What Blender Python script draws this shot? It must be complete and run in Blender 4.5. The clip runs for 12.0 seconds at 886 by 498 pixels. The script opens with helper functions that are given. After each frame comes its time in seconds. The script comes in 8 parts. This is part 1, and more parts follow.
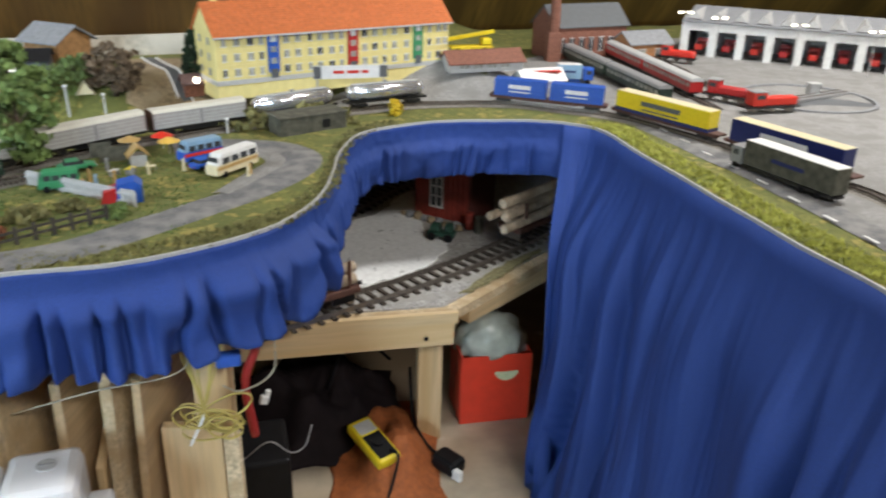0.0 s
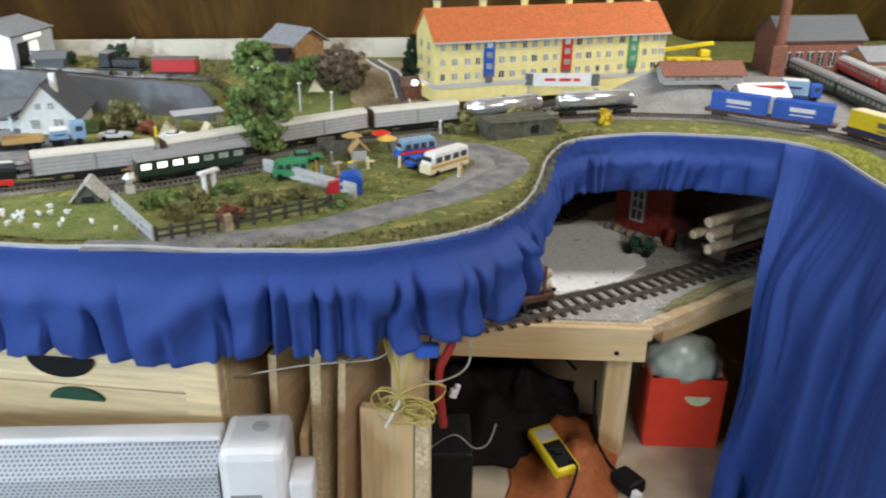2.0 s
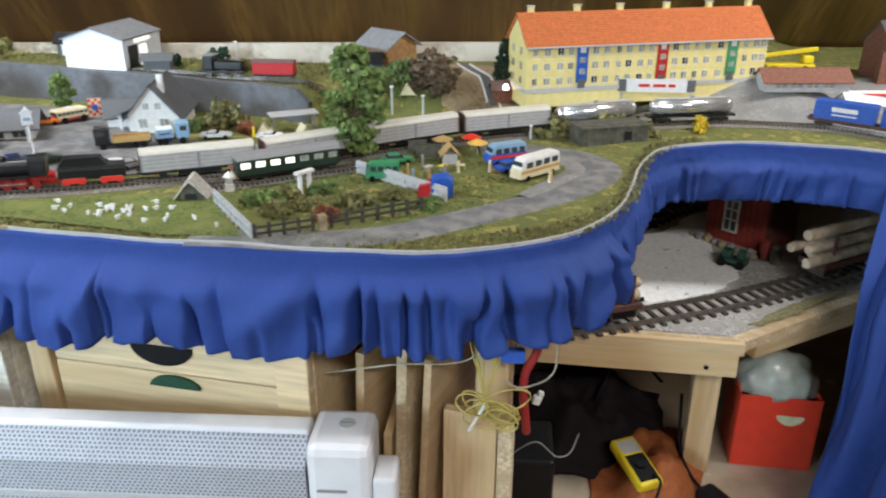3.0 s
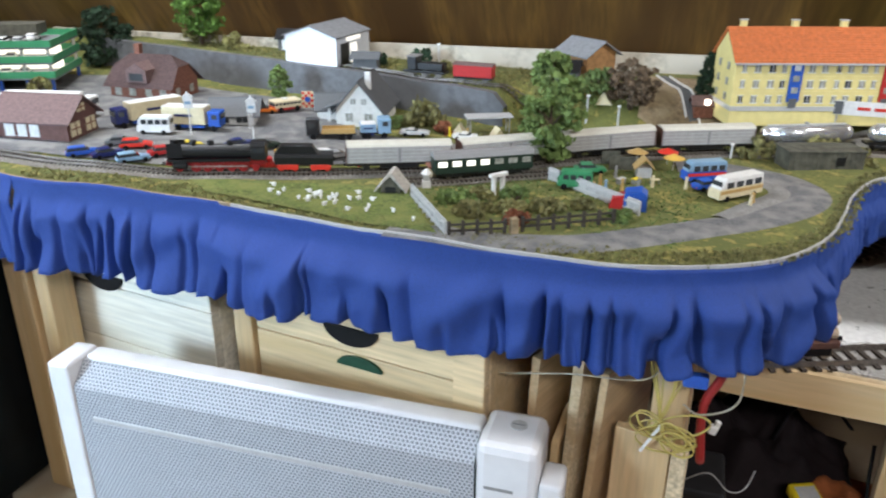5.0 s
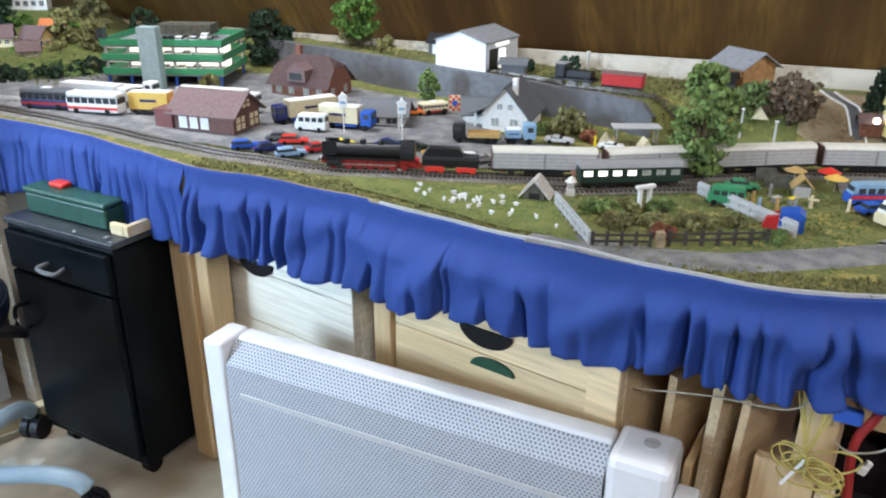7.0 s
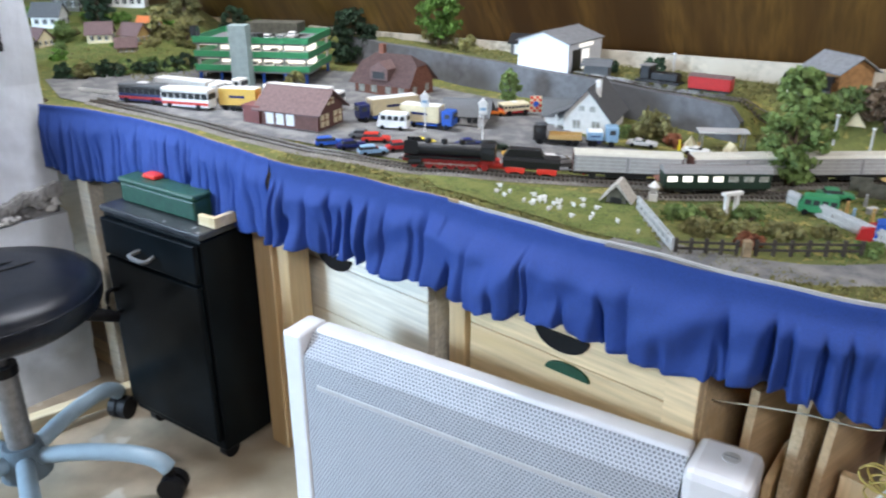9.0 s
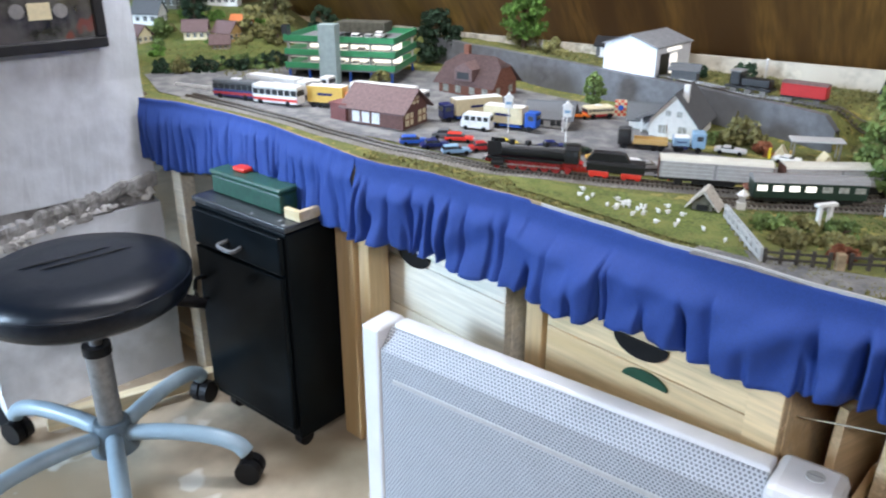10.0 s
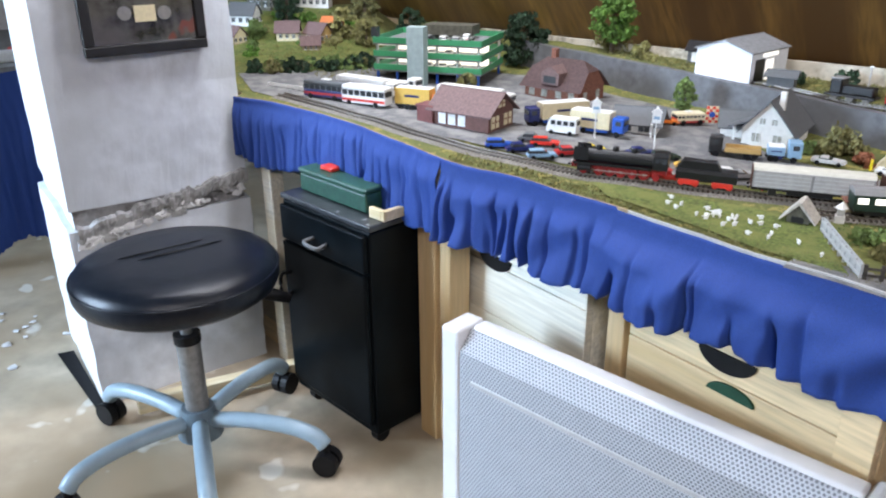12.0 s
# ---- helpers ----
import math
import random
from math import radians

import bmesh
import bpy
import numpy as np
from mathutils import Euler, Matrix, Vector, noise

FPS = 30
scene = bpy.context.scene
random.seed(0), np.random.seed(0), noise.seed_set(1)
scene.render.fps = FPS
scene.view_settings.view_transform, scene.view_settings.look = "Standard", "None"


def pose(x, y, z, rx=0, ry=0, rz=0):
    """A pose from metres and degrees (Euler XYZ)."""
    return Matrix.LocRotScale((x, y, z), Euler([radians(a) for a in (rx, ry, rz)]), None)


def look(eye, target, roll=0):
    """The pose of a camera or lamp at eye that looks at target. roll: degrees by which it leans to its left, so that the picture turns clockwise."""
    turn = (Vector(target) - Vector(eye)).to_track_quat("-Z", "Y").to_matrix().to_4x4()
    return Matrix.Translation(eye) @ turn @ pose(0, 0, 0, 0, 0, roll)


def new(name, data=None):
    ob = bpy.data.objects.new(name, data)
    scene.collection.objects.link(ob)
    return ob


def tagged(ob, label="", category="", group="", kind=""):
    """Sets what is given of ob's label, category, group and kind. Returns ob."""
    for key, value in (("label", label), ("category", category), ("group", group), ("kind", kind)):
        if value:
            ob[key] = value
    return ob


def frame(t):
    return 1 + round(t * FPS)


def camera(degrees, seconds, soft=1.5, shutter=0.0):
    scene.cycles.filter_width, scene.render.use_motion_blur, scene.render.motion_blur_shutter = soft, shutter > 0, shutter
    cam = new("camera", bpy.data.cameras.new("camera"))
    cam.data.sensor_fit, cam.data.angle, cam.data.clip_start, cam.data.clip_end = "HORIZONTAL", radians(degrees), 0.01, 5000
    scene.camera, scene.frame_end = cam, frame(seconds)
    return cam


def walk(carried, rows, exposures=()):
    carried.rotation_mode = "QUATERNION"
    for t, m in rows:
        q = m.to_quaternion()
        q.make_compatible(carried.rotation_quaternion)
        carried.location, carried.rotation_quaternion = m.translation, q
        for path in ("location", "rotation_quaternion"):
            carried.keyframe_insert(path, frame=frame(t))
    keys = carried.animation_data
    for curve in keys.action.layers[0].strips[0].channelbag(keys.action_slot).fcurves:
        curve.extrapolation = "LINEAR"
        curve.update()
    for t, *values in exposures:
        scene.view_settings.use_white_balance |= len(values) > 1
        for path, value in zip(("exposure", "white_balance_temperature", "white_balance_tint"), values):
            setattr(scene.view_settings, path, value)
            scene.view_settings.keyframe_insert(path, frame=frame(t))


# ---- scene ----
cam = camera(59.4, 12.0, soft=2.1, shutter=0.5)
PATH = [
    (0, (0.0633, 0.0237, 0.9418), (0.3216, 1.8359, 0.1360), 1.63),
    (0.5, (0.0544, 0.0217, 0.9429), (0.1345, 1.8498, 0.1357), 1.39),
    (1, (0.0484, 0.0217, 0.9421), (0.0315, 1.8529, 0.1380), 0.98),
    (1.5, (0.0484, 0.0187, 0.9440), (-0.0414, 1.8480, 0.1405), 0.75),
    (2, (0.0394, 0.0147, 0.9431), (-0.1714, 1.8364, 0.1449), 0.78),
    (2.5, (0.0324, 0.0137, 0.9432), (-0.2833, 1.8220, 0.1492), 0.29),
    (4.5, (0.0085, -0.0015, 0.9493), (-0.7000, 1.6952, 0.1624), 0.56),
    (5, (0.0025, -0.0065, 0.9493), (-0.8078, 1.6460, 0.1665), 0.49),
    (5.5, (-0.0025, -0.0125, 0.9503), (-0.8948, 1.5989, 0.1711), 0.40),
    (6, (-0.0064, -0.0165, 0.9512), (-0.9840, 1.5463, 0.1754), 0.42),
    (6.5, (-0.0084, -0.0216, 0.9522), (-1.0647, 1.4900, 0.1778), 0.34),
    (8.5, (-0.0134, -0.0256, 0.9552), (-1.1507, 1.4249, 0.1790), 0.16),
    (9, (-0.0163, -0.0307, 0.9561), (-1.2472, 1.3405, 0.1784), 0.01),
    (9.5, (-0.0174, -0.0386, 0.9549), (-1.3208, 1.2650, 0.1793), 0.03),
    (10, (-0.0203, -0.0457, 0.9578), (-1.3813, 1.1976, 0.1820), 0.04),
    (10.5, (-0.0233, -0.0497, 0.9587), (-1.4407, 1.1289, 0.1832), 0.04),
    (11, (-0.0223, -0.0517, 0.9576), (-1.4769, 1.0840, 0.1866), 0.01),
    (11.5, (-0.0242, -0.0558, 0.9596), (-1.4974, 1.0556, 0.1885), -0.06),
    (12, (-0.0252, -0.0558, 0.9616), (-1.5104, 1.0386, 0.1893), -0.33),
]
walk(cam, [(t, look(eye, target, roll)) for t, eye, target, roll in PATH],
     exposures=[(0, -0.16, 6500, 10), (2.5, -0.12, 6500, 11), (5.0, -0.10, 6300, 12), (9.0, -0.06, 6150, 14), (12, 0.0, 6250, 16)])

# ---- light ----
world = bpy.data.worlds.new("world")
scene.world = world
world.use_nodes = True
sky = world.node_tree.nodes.new("ShaderNodeTexSky")
sky.sky_type = "NISHITA"
sky.sun_disc = False
sky.sun_elevation = radians(25)
sky.sun_rotation = radians(250)
world.node_tree.links.new(sky.outputs[0], world.node_tree.nodes["Background"].inputs[0])
world.node_tree.nodes["Background"].inputs[1].default_value = 0.1


def area(name, m, sx, sy, watts, colour, spread=170):
    lamp = bpy.data.lights.new(name, "AREA")
    lamp.spread = radians(spread)
    lamp.shape, lamp.size, lamp.size_y, lamp.energy, lamp.color = "RECTANGLE", sx, sy, watts, colour
    ob = new(name, lamp)
    ob.matrix_world = m
    return ob


area("window_light", look((-2.60, -2.74, 1.42), (-1.70, 0.6, 0.40)), 1.3, 0.95, 37, (0.62, 0.82, 1.0), 60)
# Three room lamps added out of view to brighten table, sand and yard.
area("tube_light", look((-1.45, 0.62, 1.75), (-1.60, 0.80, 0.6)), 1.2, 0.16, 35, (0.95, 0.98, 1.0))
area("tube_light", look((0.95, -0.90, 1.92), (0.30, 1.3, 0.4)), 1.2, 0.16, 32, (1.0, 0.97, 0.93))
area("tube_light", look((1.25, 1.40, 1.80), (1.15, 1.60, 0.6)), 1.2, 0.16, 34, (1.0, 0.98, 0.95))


# ---- materials ----
def mat(name, colour, rough=0.6, metal=0.0, vary=0.12, scale=60.0, bump=0.15, second=None, spots=None, coat=0.0, emit=0.0, island=0.0, stretch=None, spec=0.5):
    """A surface with grain at two scales; second: a colour that blotches mix in; spots: (colour, scale, amount)."""
    m = bpy.data.materials.new(name)
    m.use_nodes = True
    nt = m.node_tree
    b = nt.nodes["Principled BSDF"]
    b.inputs["Roughness"].default_value, b.inputs["Metallic"].default_value = rough, metal
    b.inputs["Coat Weight"].default_value, b.inputs["Specular IOR Level"].default_value = coat, spec
    tc = nt.nodes.new("ShaderNodeTexCoord")
    vec = tc.outputs["Object"]
    if stretch:
        mp = nt.nodes.new("ShaderNodeMapping")
        mp.inputs["Scale"].default_value = stretch
        nt.links.new(vec, mp.inputs[0])
        vec = mp.outputs[0]

    def grain(s, detail=4.0):
        n = nt.nodes.new("ShaderNodeTexNoise")
        n.inputs["Scale"].default_value, n.inputs["Detail"].default_value = s, detail
        nt.links.new(vec, n.inputs["Vector"])
        return n.outputs["Fac"]

    def ramp(fac, lo, hi):
        r = nt.nodes.new("ShaderNodeMapRange")
        r.inputs["From Min"].default_value, r.inputs["From Max"].default_value = lo, hi
        nt.links.new(fac, r.inputs["Value"])
        return r.outputs[0]

    def mix(fac, a, c):
        x = nt.nodes.new("ShaderNodeMix")
        x.data_type = "RGBA"
        nt.links.new(fac, x.inputs["Factor"])
        for i, v in ((6, a), (7, c)):
            if isinstance(v, tuple):
                x.inputs[i].default_value = (*v, 1)
            else:
                nt.links.new(v, x.inputs[i])
        return x.outputs[2]

    dark = tuple(c * (1 - vary * 1.6) for c in colour)
    light = tuple(min(1, c * (1 + vary)) for c in colour)
    fine = grain(scale)
    col = mix(ramp(fine, 0.3, 0.7), dark, light)
    if second:
        col = mix(ramp(grain(scale * 0.13), 0.42, 0.62), col, second)
    if spots:
        col = mix(ramp(grain(spots[1], 2.0), 0.70 - spots[2], 0.74 - spots[2]), col, spots[0])
    if island:
        g = nt.nodes.new("ShaderNodeNewGeometry")
        o = nt.nodes.new("ShaderNodeObjectInfo")
        add = nt.nodes.new("ShaderNodeMath")
        add.operation = "ADD"
        nt.links.new(g.outputs["Random Per Island"], add.inputs[0])
        nt.links.new(o.outputs["Random"], add.inputs[1])
        half = ramp(add.outputs[0], 0, 2)
        h = nt.nodes.new("ShaderNodeHueSaturation")
        v = nt.nodes.new("ShaderNodeMapRange")
        v.inputs["To Min"].default_value, v.inputs["To Max"].default_value = 1 - island, 1 + island
        nt.links.new(half, v.inputs["Value"])
        nt.links.new(v.outputs[0], h.inputs["Value"])
        nt.links.new(col, h.inputs["Color"])
        col = h.outputs[0]
    nt.links.new(col, b.inputs["Base Color"])
    if bump:
        bp = nt.nodes.new("ShaderNodeBump")
        bp.inputs["Strength"].default_value, bp.inputs["Distance"].default_value = bump, 0.002
        nt.links.new(fine, bp.inputs["Height"])
        nt.links.new(bp.outputs[0], b.inputs["Normal"])
    if emit:
        b.inputs["Emission Color"].default_value, b.inputs["Emission Strength"].default_value = (*colour, 1), emit
    return m


def wood(name, colour, dark, along="X", rough=0.55):
    s = {"X": (1.5, 22, 22), "Y": (22, 1.5, 22), "Z": (22, 22, 1.5)}[along]
    return mat(name, colour, rough, vary=0.14, scale=6, bump=0.12, second=dark, stretch=s, island=0.12)


GRASS = mat("grass_scatter", (0.155, 0.158, 0.038), 0.95, vary=0.32, scale=160, bump=0.55, second=(0.105, 0.118, 0.030), spots=((0.26, 0.22, 0.06), 55, 0.10))
LAWN = mat("lawn_flock", (0.12, 0.155, 0.032), 0.95, vary=0.45, scale=220, bump=0.9, second=(0.165, 0.18, 0.045))
EARTH = mat("bare_earth", (0.26, 0.19, 0.11), 0.95, vary=0.3, scale=120, bump=0.8, second=(0.34, 0.27, 0.17))
ASPHALT = mat("model_asphalt", (0.135, 0.135, 0.138), 0.85, vary=0.2, scale=260, bump=0.3, second=(0.22, 0.215, 0.205))
PAVING = mat("light_paving", (0.25, 0.245, 0.235), 0.85, vary=0.2, scale=240, bump=0.3, second=(0.19, 0.185, 0.175))
BALLAST = mat("track_ballast", (0.24, 0.22, 0.19), 0.95, vary=0.5, scale=420, bump=1.0, second=(0.17, 0.155, 0.13))
CLOTH = mat("blue_cotton", (0.012, 0.047, 0.235), 0.75, vary=0.16, scale=900, bump=0.25)
PINE = wood("pine", (0.70, 0.54, 0.32), (0.60, 0.42, 0.21))
PINE_UP = wood("pine_upright", (0.60, 0.44, 0.25), (0.50, 0.33, 0.15), "Z")
PINE_PALE = wood("pale_pine", (0.66, 0.58, 0.40), (0.58, 0.46, 0.26))
# Pale pine, whitened further: daylight on crate and leg sits in the colour.
PINE_WHITENED = wood("whitened_pine", (0.72, 0.68, 0.58), (0.64, 0.57, 0.43))
PLY = wood("plywood", (0.52, 0.38, 0.22), (0.44, 0.30, 0.16), "Y")
CHIP = mat("chipboard", (0.60, 0.48, 0.31), 0.8, vary=0.25, scale=180, bump=0.2, second=(0.44, 0.32, 0.18))
FLOOR = mat("floor_board", (0.46, 0.39, 0.29), 0.5, vary=0.16, scale=14, bump=0.1, second=(0.36, 0.27, 0.17), spots=((0.62, 0.58, 0.50), 9, 0.05))
# Brown plank stain; its golden streaks are sheen put into the colour.
PANEL = mat("stained_panelling", (0.150, 0.086, 0.022), 0.30, vary=0.30, scale=7, bump=0.10, second=(0.066, 0.034, 0.010), stretch=(9, 1.1, 9), island=0.22)
# Bluish tint: cool light bounced from the window, mixed into the plaster grey.
PLASTER = mat("grey_plaster", (0.64, 0.675, 0.73), 0.85, vary=0.10, scale=26, bump=1.3, second=(0.53, 0.56, 0.60))
RETAIN = mat("grey_wall_card", (0.125, 0.128, 0.138), 0.85, vary=0.18, scale=60, bump=0.3, second=(0.095, 0.097, 0.10))
PLASTER_W = mat("white_plaster", (0.66, 0.66, 0.66), 0.9, vary=0.08, scale=40, bump=0.7)
SCAR = mat("broken_mortar", (0.24, 0.235, 0.23), 0.95, vary=0.40, scale=70, bump=0.9, second=(0.38, 0.38, 0.38))
WHITE = mat("white_enamel", (0.72, 0.72, 0.73), 0.3, vary=0.03, scale=30, bump=0.02)
STRIP = mat("stone_print_board", (0.44, 0.40, 0.32), 0.9, vary=0.35, scale=70, bump=0.5, second=(0.52, 0.48, 0.40))
BLACKM = mat("black_painted_metal", (0.0028, 0.0045, 0.0058), 0.30, vary=0.25, scale=20, bump=0.04, spec=0.08)
LEATHER = mat("black_leatherette", (0.005, 0.008, 0.014), 0.30, vary=0.3, scale=420, bump=0.3, spec=0.32, second=(0.009, 0.012, 0.018))
BLUEGREY = mat("blue_grey_paint", (0.27, 0.36, 0.42), 0.35, vary=0.06, scale=40, bump=0.03)
LIFT = mat("dull_lift_metal", (0.26, 0.26, 0.26), 0.42, 0.6, vary=0.12, scale=90, bump=0.05)
HUBGREY = mat("dark_blue_grey_plastic", (0.10, 0.14, 0.17), 0.4, vary=0.1, scale=60, bump=0.05)
STEEL = mat("brushed_steel", (0.46, 0.45, 0.43), 0.35, 0.8, vary=0.1, scale=90, bump=0.05)
RUBBER = mat("black_plastic", (0.006, 0.006, 0.007), 0.5, vary=0.2, scale=60, bump=0.05, spec=0.2)
RAIL = mat("rail_metal", (0.26, 0.23, 0.20), 0.34, 0.8, vary=0.2, scale=200, bump=0.05)
TIE = mat("sleeper_brown", (0.055, 0.042, 0.032), 0.85, vary=0.3, scale=200, bump=0.3)
GRAVEL = mat("grey_gravel", (0.42, 0.41, 0.39), 0.95, vary=0.4, scale=240, bump=1.0, second=(0.34, 0.33, 0.30))
SAND = mat("white_sand", (0.84, 0.85, 0.84), 0.95, vary=0.07, scale=90, bump=0.5, spots=((0.36, 0.37, 0.36), 60, 0.03))
SHEDRED = mat("falu_red_boards", (0.26, 0.035, 0.022), 0.7, vary=0.2, scale=50, bump=0.3)
LOG = mat("peeled_log", (0.50, 0.41, 0.30), 0.8, vary=0.25, scale=60, bump=0.4, second=(0.26, 0.19, 0.12))
LOGEND = mat("sawn_log_end", (0.66, 0.56, 0.42), 0.8, vary=0.2, scale=120, bump=0.2)
RUST = mat("rust_brown_frame", (0.085, 0.035, 0.024), 0.7, vary=0.25, scale=120, bump=0.3)
CREAM = mat("cream_yellow_render", (0.74, 0.64, 0.27), 0.75, vary=0.05, scale=80, bump=0.1)
TILES = mat("orange_roof_tile", (0.56, 0.16, 0.045), 0.7, vary=0.14, scale=160, bump=0.5)
GLASSD = mat("dark_window_glass", (0.05, 0.055, 0.06), 0.12, vary=0.1, scale=20, bump=0)
PALEWIN = mat("curtained_window", (0.34, 0.34, 0.30), 0.3, vary=0.3, scale=140, bump=0)
LIT = mat("lit_window", (1.0, 0.95, 0.82), 0.5, vary=0.02, scale=20, bump=0, emit=1.1)
BULB = mat("small_bulb", (1.0, 0.9, 0.72), 0.5, vary=0.02, scale=20, bump=0, emit=8.0)


def paint(name, colour, rough=0.38, vary=0.06):
    return mat(name, colour, rough, vary=vary, scale=150, bump=0.04)


WPAINT = paint("white_paint", (0.72, 0.72, 0.70))
CREAMP = paint("cream_paint", (0.66, 0.58, 0.38))
RED = paint("red_paint", (0.42, 0.02, 0.02))
WHEELRED = paint("wheel_red", (0.24, 0.012, 0.012))
BRIGHTRED = paint("bright_red", (0.60, 0.035, 0.02))
BLUE = paint("bright_blue", (0.02, 0.09, 0.42))
NAVY = paint("navy_paint", (0.012, 0.02, 0.11))
GREEN = paint("green_paint", (0.045, 0.25, 0.11))
DGREEN = paint("dark_coach_green", (0.014, 0.030, 0.020), 0.4)
BLACK = paint("locomotive_black", (0.009, 0.009, 0.010), 0.4, 0.2)
GREY = paint("grey_paint", (0.25, 0.25, 0.25))
LGREY = paint("pale_grey_paint", (0.46, 0.46, 0.45))
DGREY = paint("slate_grey", (0.10, 0.105, 0.11), 0.7)
SILVER = mat("silver_tank", (0.62, 0.62, 0.62), 0.25, 0.75, vary=0.08, scale=90, bump=0.03)
YELLOW = paint("yellow_paint", (0.72, 0.56, 0.02))
ORANGE = paint("orange_paint", (0.62, 0.17, 0.02))
TAN = paint("tan_paint", (0.46, 0.30, 0.11))
BRICK = mat("model_brick", (0.21, 0.085, 0.055), 0.85, vary=0.25, scale=260, bump=0.4)
OXIDE = mat("oxide_roof", (0.145, 0.090, 0.085), 0.8, vary=0.16, scale=220, bump=0.4)
CONC = mat("cast_concrete_grey", (0.22, 0.225, 0.235), 0.85, vary=0.12, scale=120, bump=0.3)
OLIVE = mat("weathered_olive_boards", (0.085, 0.082, 0.06), 0.85, vary=0.3, scale=90, bump=0.4)
BARK = mat("bark", (0.10, 0.07, 0.045), 0.9, vary=0.3, scale=200, bump=0.8)


def leaf(name, colour):
    return mat(name, colour, 0.9, vary=0.3, scale=90, bump=0, island=0.45)


LEAF = leaf("mid_green_leaf", (0.15, 0.22, 0.065))
LEAFD = leaf("dark_fir_needle", (0.018, 0.045, 0.020))
LEAFO = leaf("olive_leaf", (0.21, 0.20, 0.075))
LEAFB = leaf("dry_brown_leaf", (0.16, 0.115, 0.075))
LEAFY = leaf("yellow_leaf", (0.62, 0.46, 0.03))
LEAFG = leaf("fresh_green_leaf", (0.12, 0.24, 0.04))
LEAFM = leaf("yellow_green_moss", (0.36, 0.37, 0.08))
LEAFR = leaf("rusty_leaf", (0.24, 0.085, 0.04))


# ---- mesh helpers ----
def I(x=0, y=0, z=0, rz=0, rx=0, ry=0):
    return pose(x, y, z, rx, ry, rz)


def box(bm, x, y, z, sx, sy, sz, bev=0.0, m=None, mi=0):
    """A box with its centre at x, y and its underside at z."""
    t = (m or Matrix()) @ Matrix.Translation((x, y, z + sz / 2)) @ Matrix.Diagonal((sx, sy, sz, 1))
    r = bmesh.ops.create_cube(bm, size=1, matrix=t)
    if bev:
        es = list({e for v in r["verts"] for e in v.link_edges})
        g = bmesh.ops.bevel(bm, geom=es, offset=min(bev, sx / 2.2, sy / 2.2, sz / 2.2), segments=2, affect="EDGES", profile=0.5)
        fs = {f for v in g["verts"] for f in v.link_faces}
    else:
        fs = {f for v in r["verts"] for f in v.link_faces}
    for f in fs:
        f.material_index = mi
    return bm


def rod(bm, a, b, r, r2=None, seg=8, mi=0):
    a, b = Vector(a), Vector(b)
    d = b - a
    t = Matrix.Translation((a + b) / 2) @ d.to_track_quat("Z", "Y").to_matrix().to_4x4()
    g = bmesh.ops.create_cone(bm, cap_ends=True, segments=seg, radius1=r, radius2=r if r2 is None else r2, depth=d.length, matrix=t)
    for f in {f for v in g["verts"] for f in v.link_faces}:
        f.material_index = mi
    return bm


def ball(bm, x, y, z, r, sz=1.0, seg=10, mi=0):
    g = bmesh.ops.create_uvsphere(bm, u_segments=seg, v_segments=max(5, seg // 2 + 1), radius=r, matrix=Matrix.Translation((x, y, z)) @ Matrix.Diagonal((1, 1, sz, 1)))
    for f in {f for v in g["verts"] for f in v.link_faces}:
        f.material_index, f.smooth = mi, True
    return bm


def prism(bm, outline, d0, d1, axis="y", m=None, mi=0):
    """An outline of (u, w) pushed through from d0 to d1: along y (u = x, w = z), x (u = y, w = z) or z (u = x, w = y)."""
    def put(u, w, d):
        p = {"y": (u, d, w), "x": (d, u, w), "z": (u, w, d)}[axis]
        return bm.verts.new((m @ Vector(p)) if m else p)
    a = [put(u, w, d0) for u, w in outline]
    b = [put(u, w, d1) for u, w in outline]
    n = len(a)
    fs = [bm.faces.new(a), bm.faces.new(b[::-1])]
    fs += [bm.faces.new((a[i], b[i], b[(i + 1) % n], a[(i + 1) % n])) for i in range(n)]
    for f in fs:
        f.material_index = mi
    bmesh.ops.recalc_face_normals(bm, faces=fs)
    return bm


def tube(bm, pts, r, seg=6, mi=0):
    rings = []
    pts = [Vector(p) for p in pts]
    for i, p in enumerate(pts):
        d = (pts[min(i + 1, len(pts) - 1)] - pts[max(i - 1, 0)]).normalized()
        q = d.to_track_quat("Z", "Y")
        rr = r[i] if isinstance(r, (list, tuple)) else r
        rings.append([bm.verts.new(p + q @ Vector((math.cos(k * math.tau / seg) * rr, math.sin(k * math.tau / seg) * rr, 0))) for k in range(seg)])
    fs = []
    for a, b in zip(rings, rings[1:]):
        for k in range(seg):
            fs.append(bm.faces.new((a[k], a[(k + 1) % seg], b[(k + 1) % seg], b[k])))
    fs += [bm.faces.new(rings[0][::-1]), bm.faces.new(rings[-1])]
    for f in fs:
        f.material_index, f.smooth = mi, True
    return bm


def smooth_line(pts, n=8):
    """A Catmull-Rom line through the points."""
    P = [Vector(p) for p in pts]
    P = [2 * P[0] - P[1]] + P + [2 * P[-1] - P[-2]]
    out = []
    for i in range(1, len(P) - 2):
        for k in range(n):
            t = k / n
            a, b, c, d = P[i - 1:i + 3]
            out.append(0.5 * (2 * b + (c - a) * t + (2 * a - 5 * b + 4 * c - d) * t * t + (3 * b - a - 3 * c + d) * t ** 3))
    return out + [P[-2]]


def mesh(name, bm, mats, smooth=False):
    me = bpy.data.meshes.new(name)
    if smooth:
        for f in bm.faces:
            f.smooth = True
    bm.to_mesh(me)
    bm.free()
    for m in mats if isinstance(mats, (list, tuple)) else [mats]:
        me.materials.append(m)
    return me


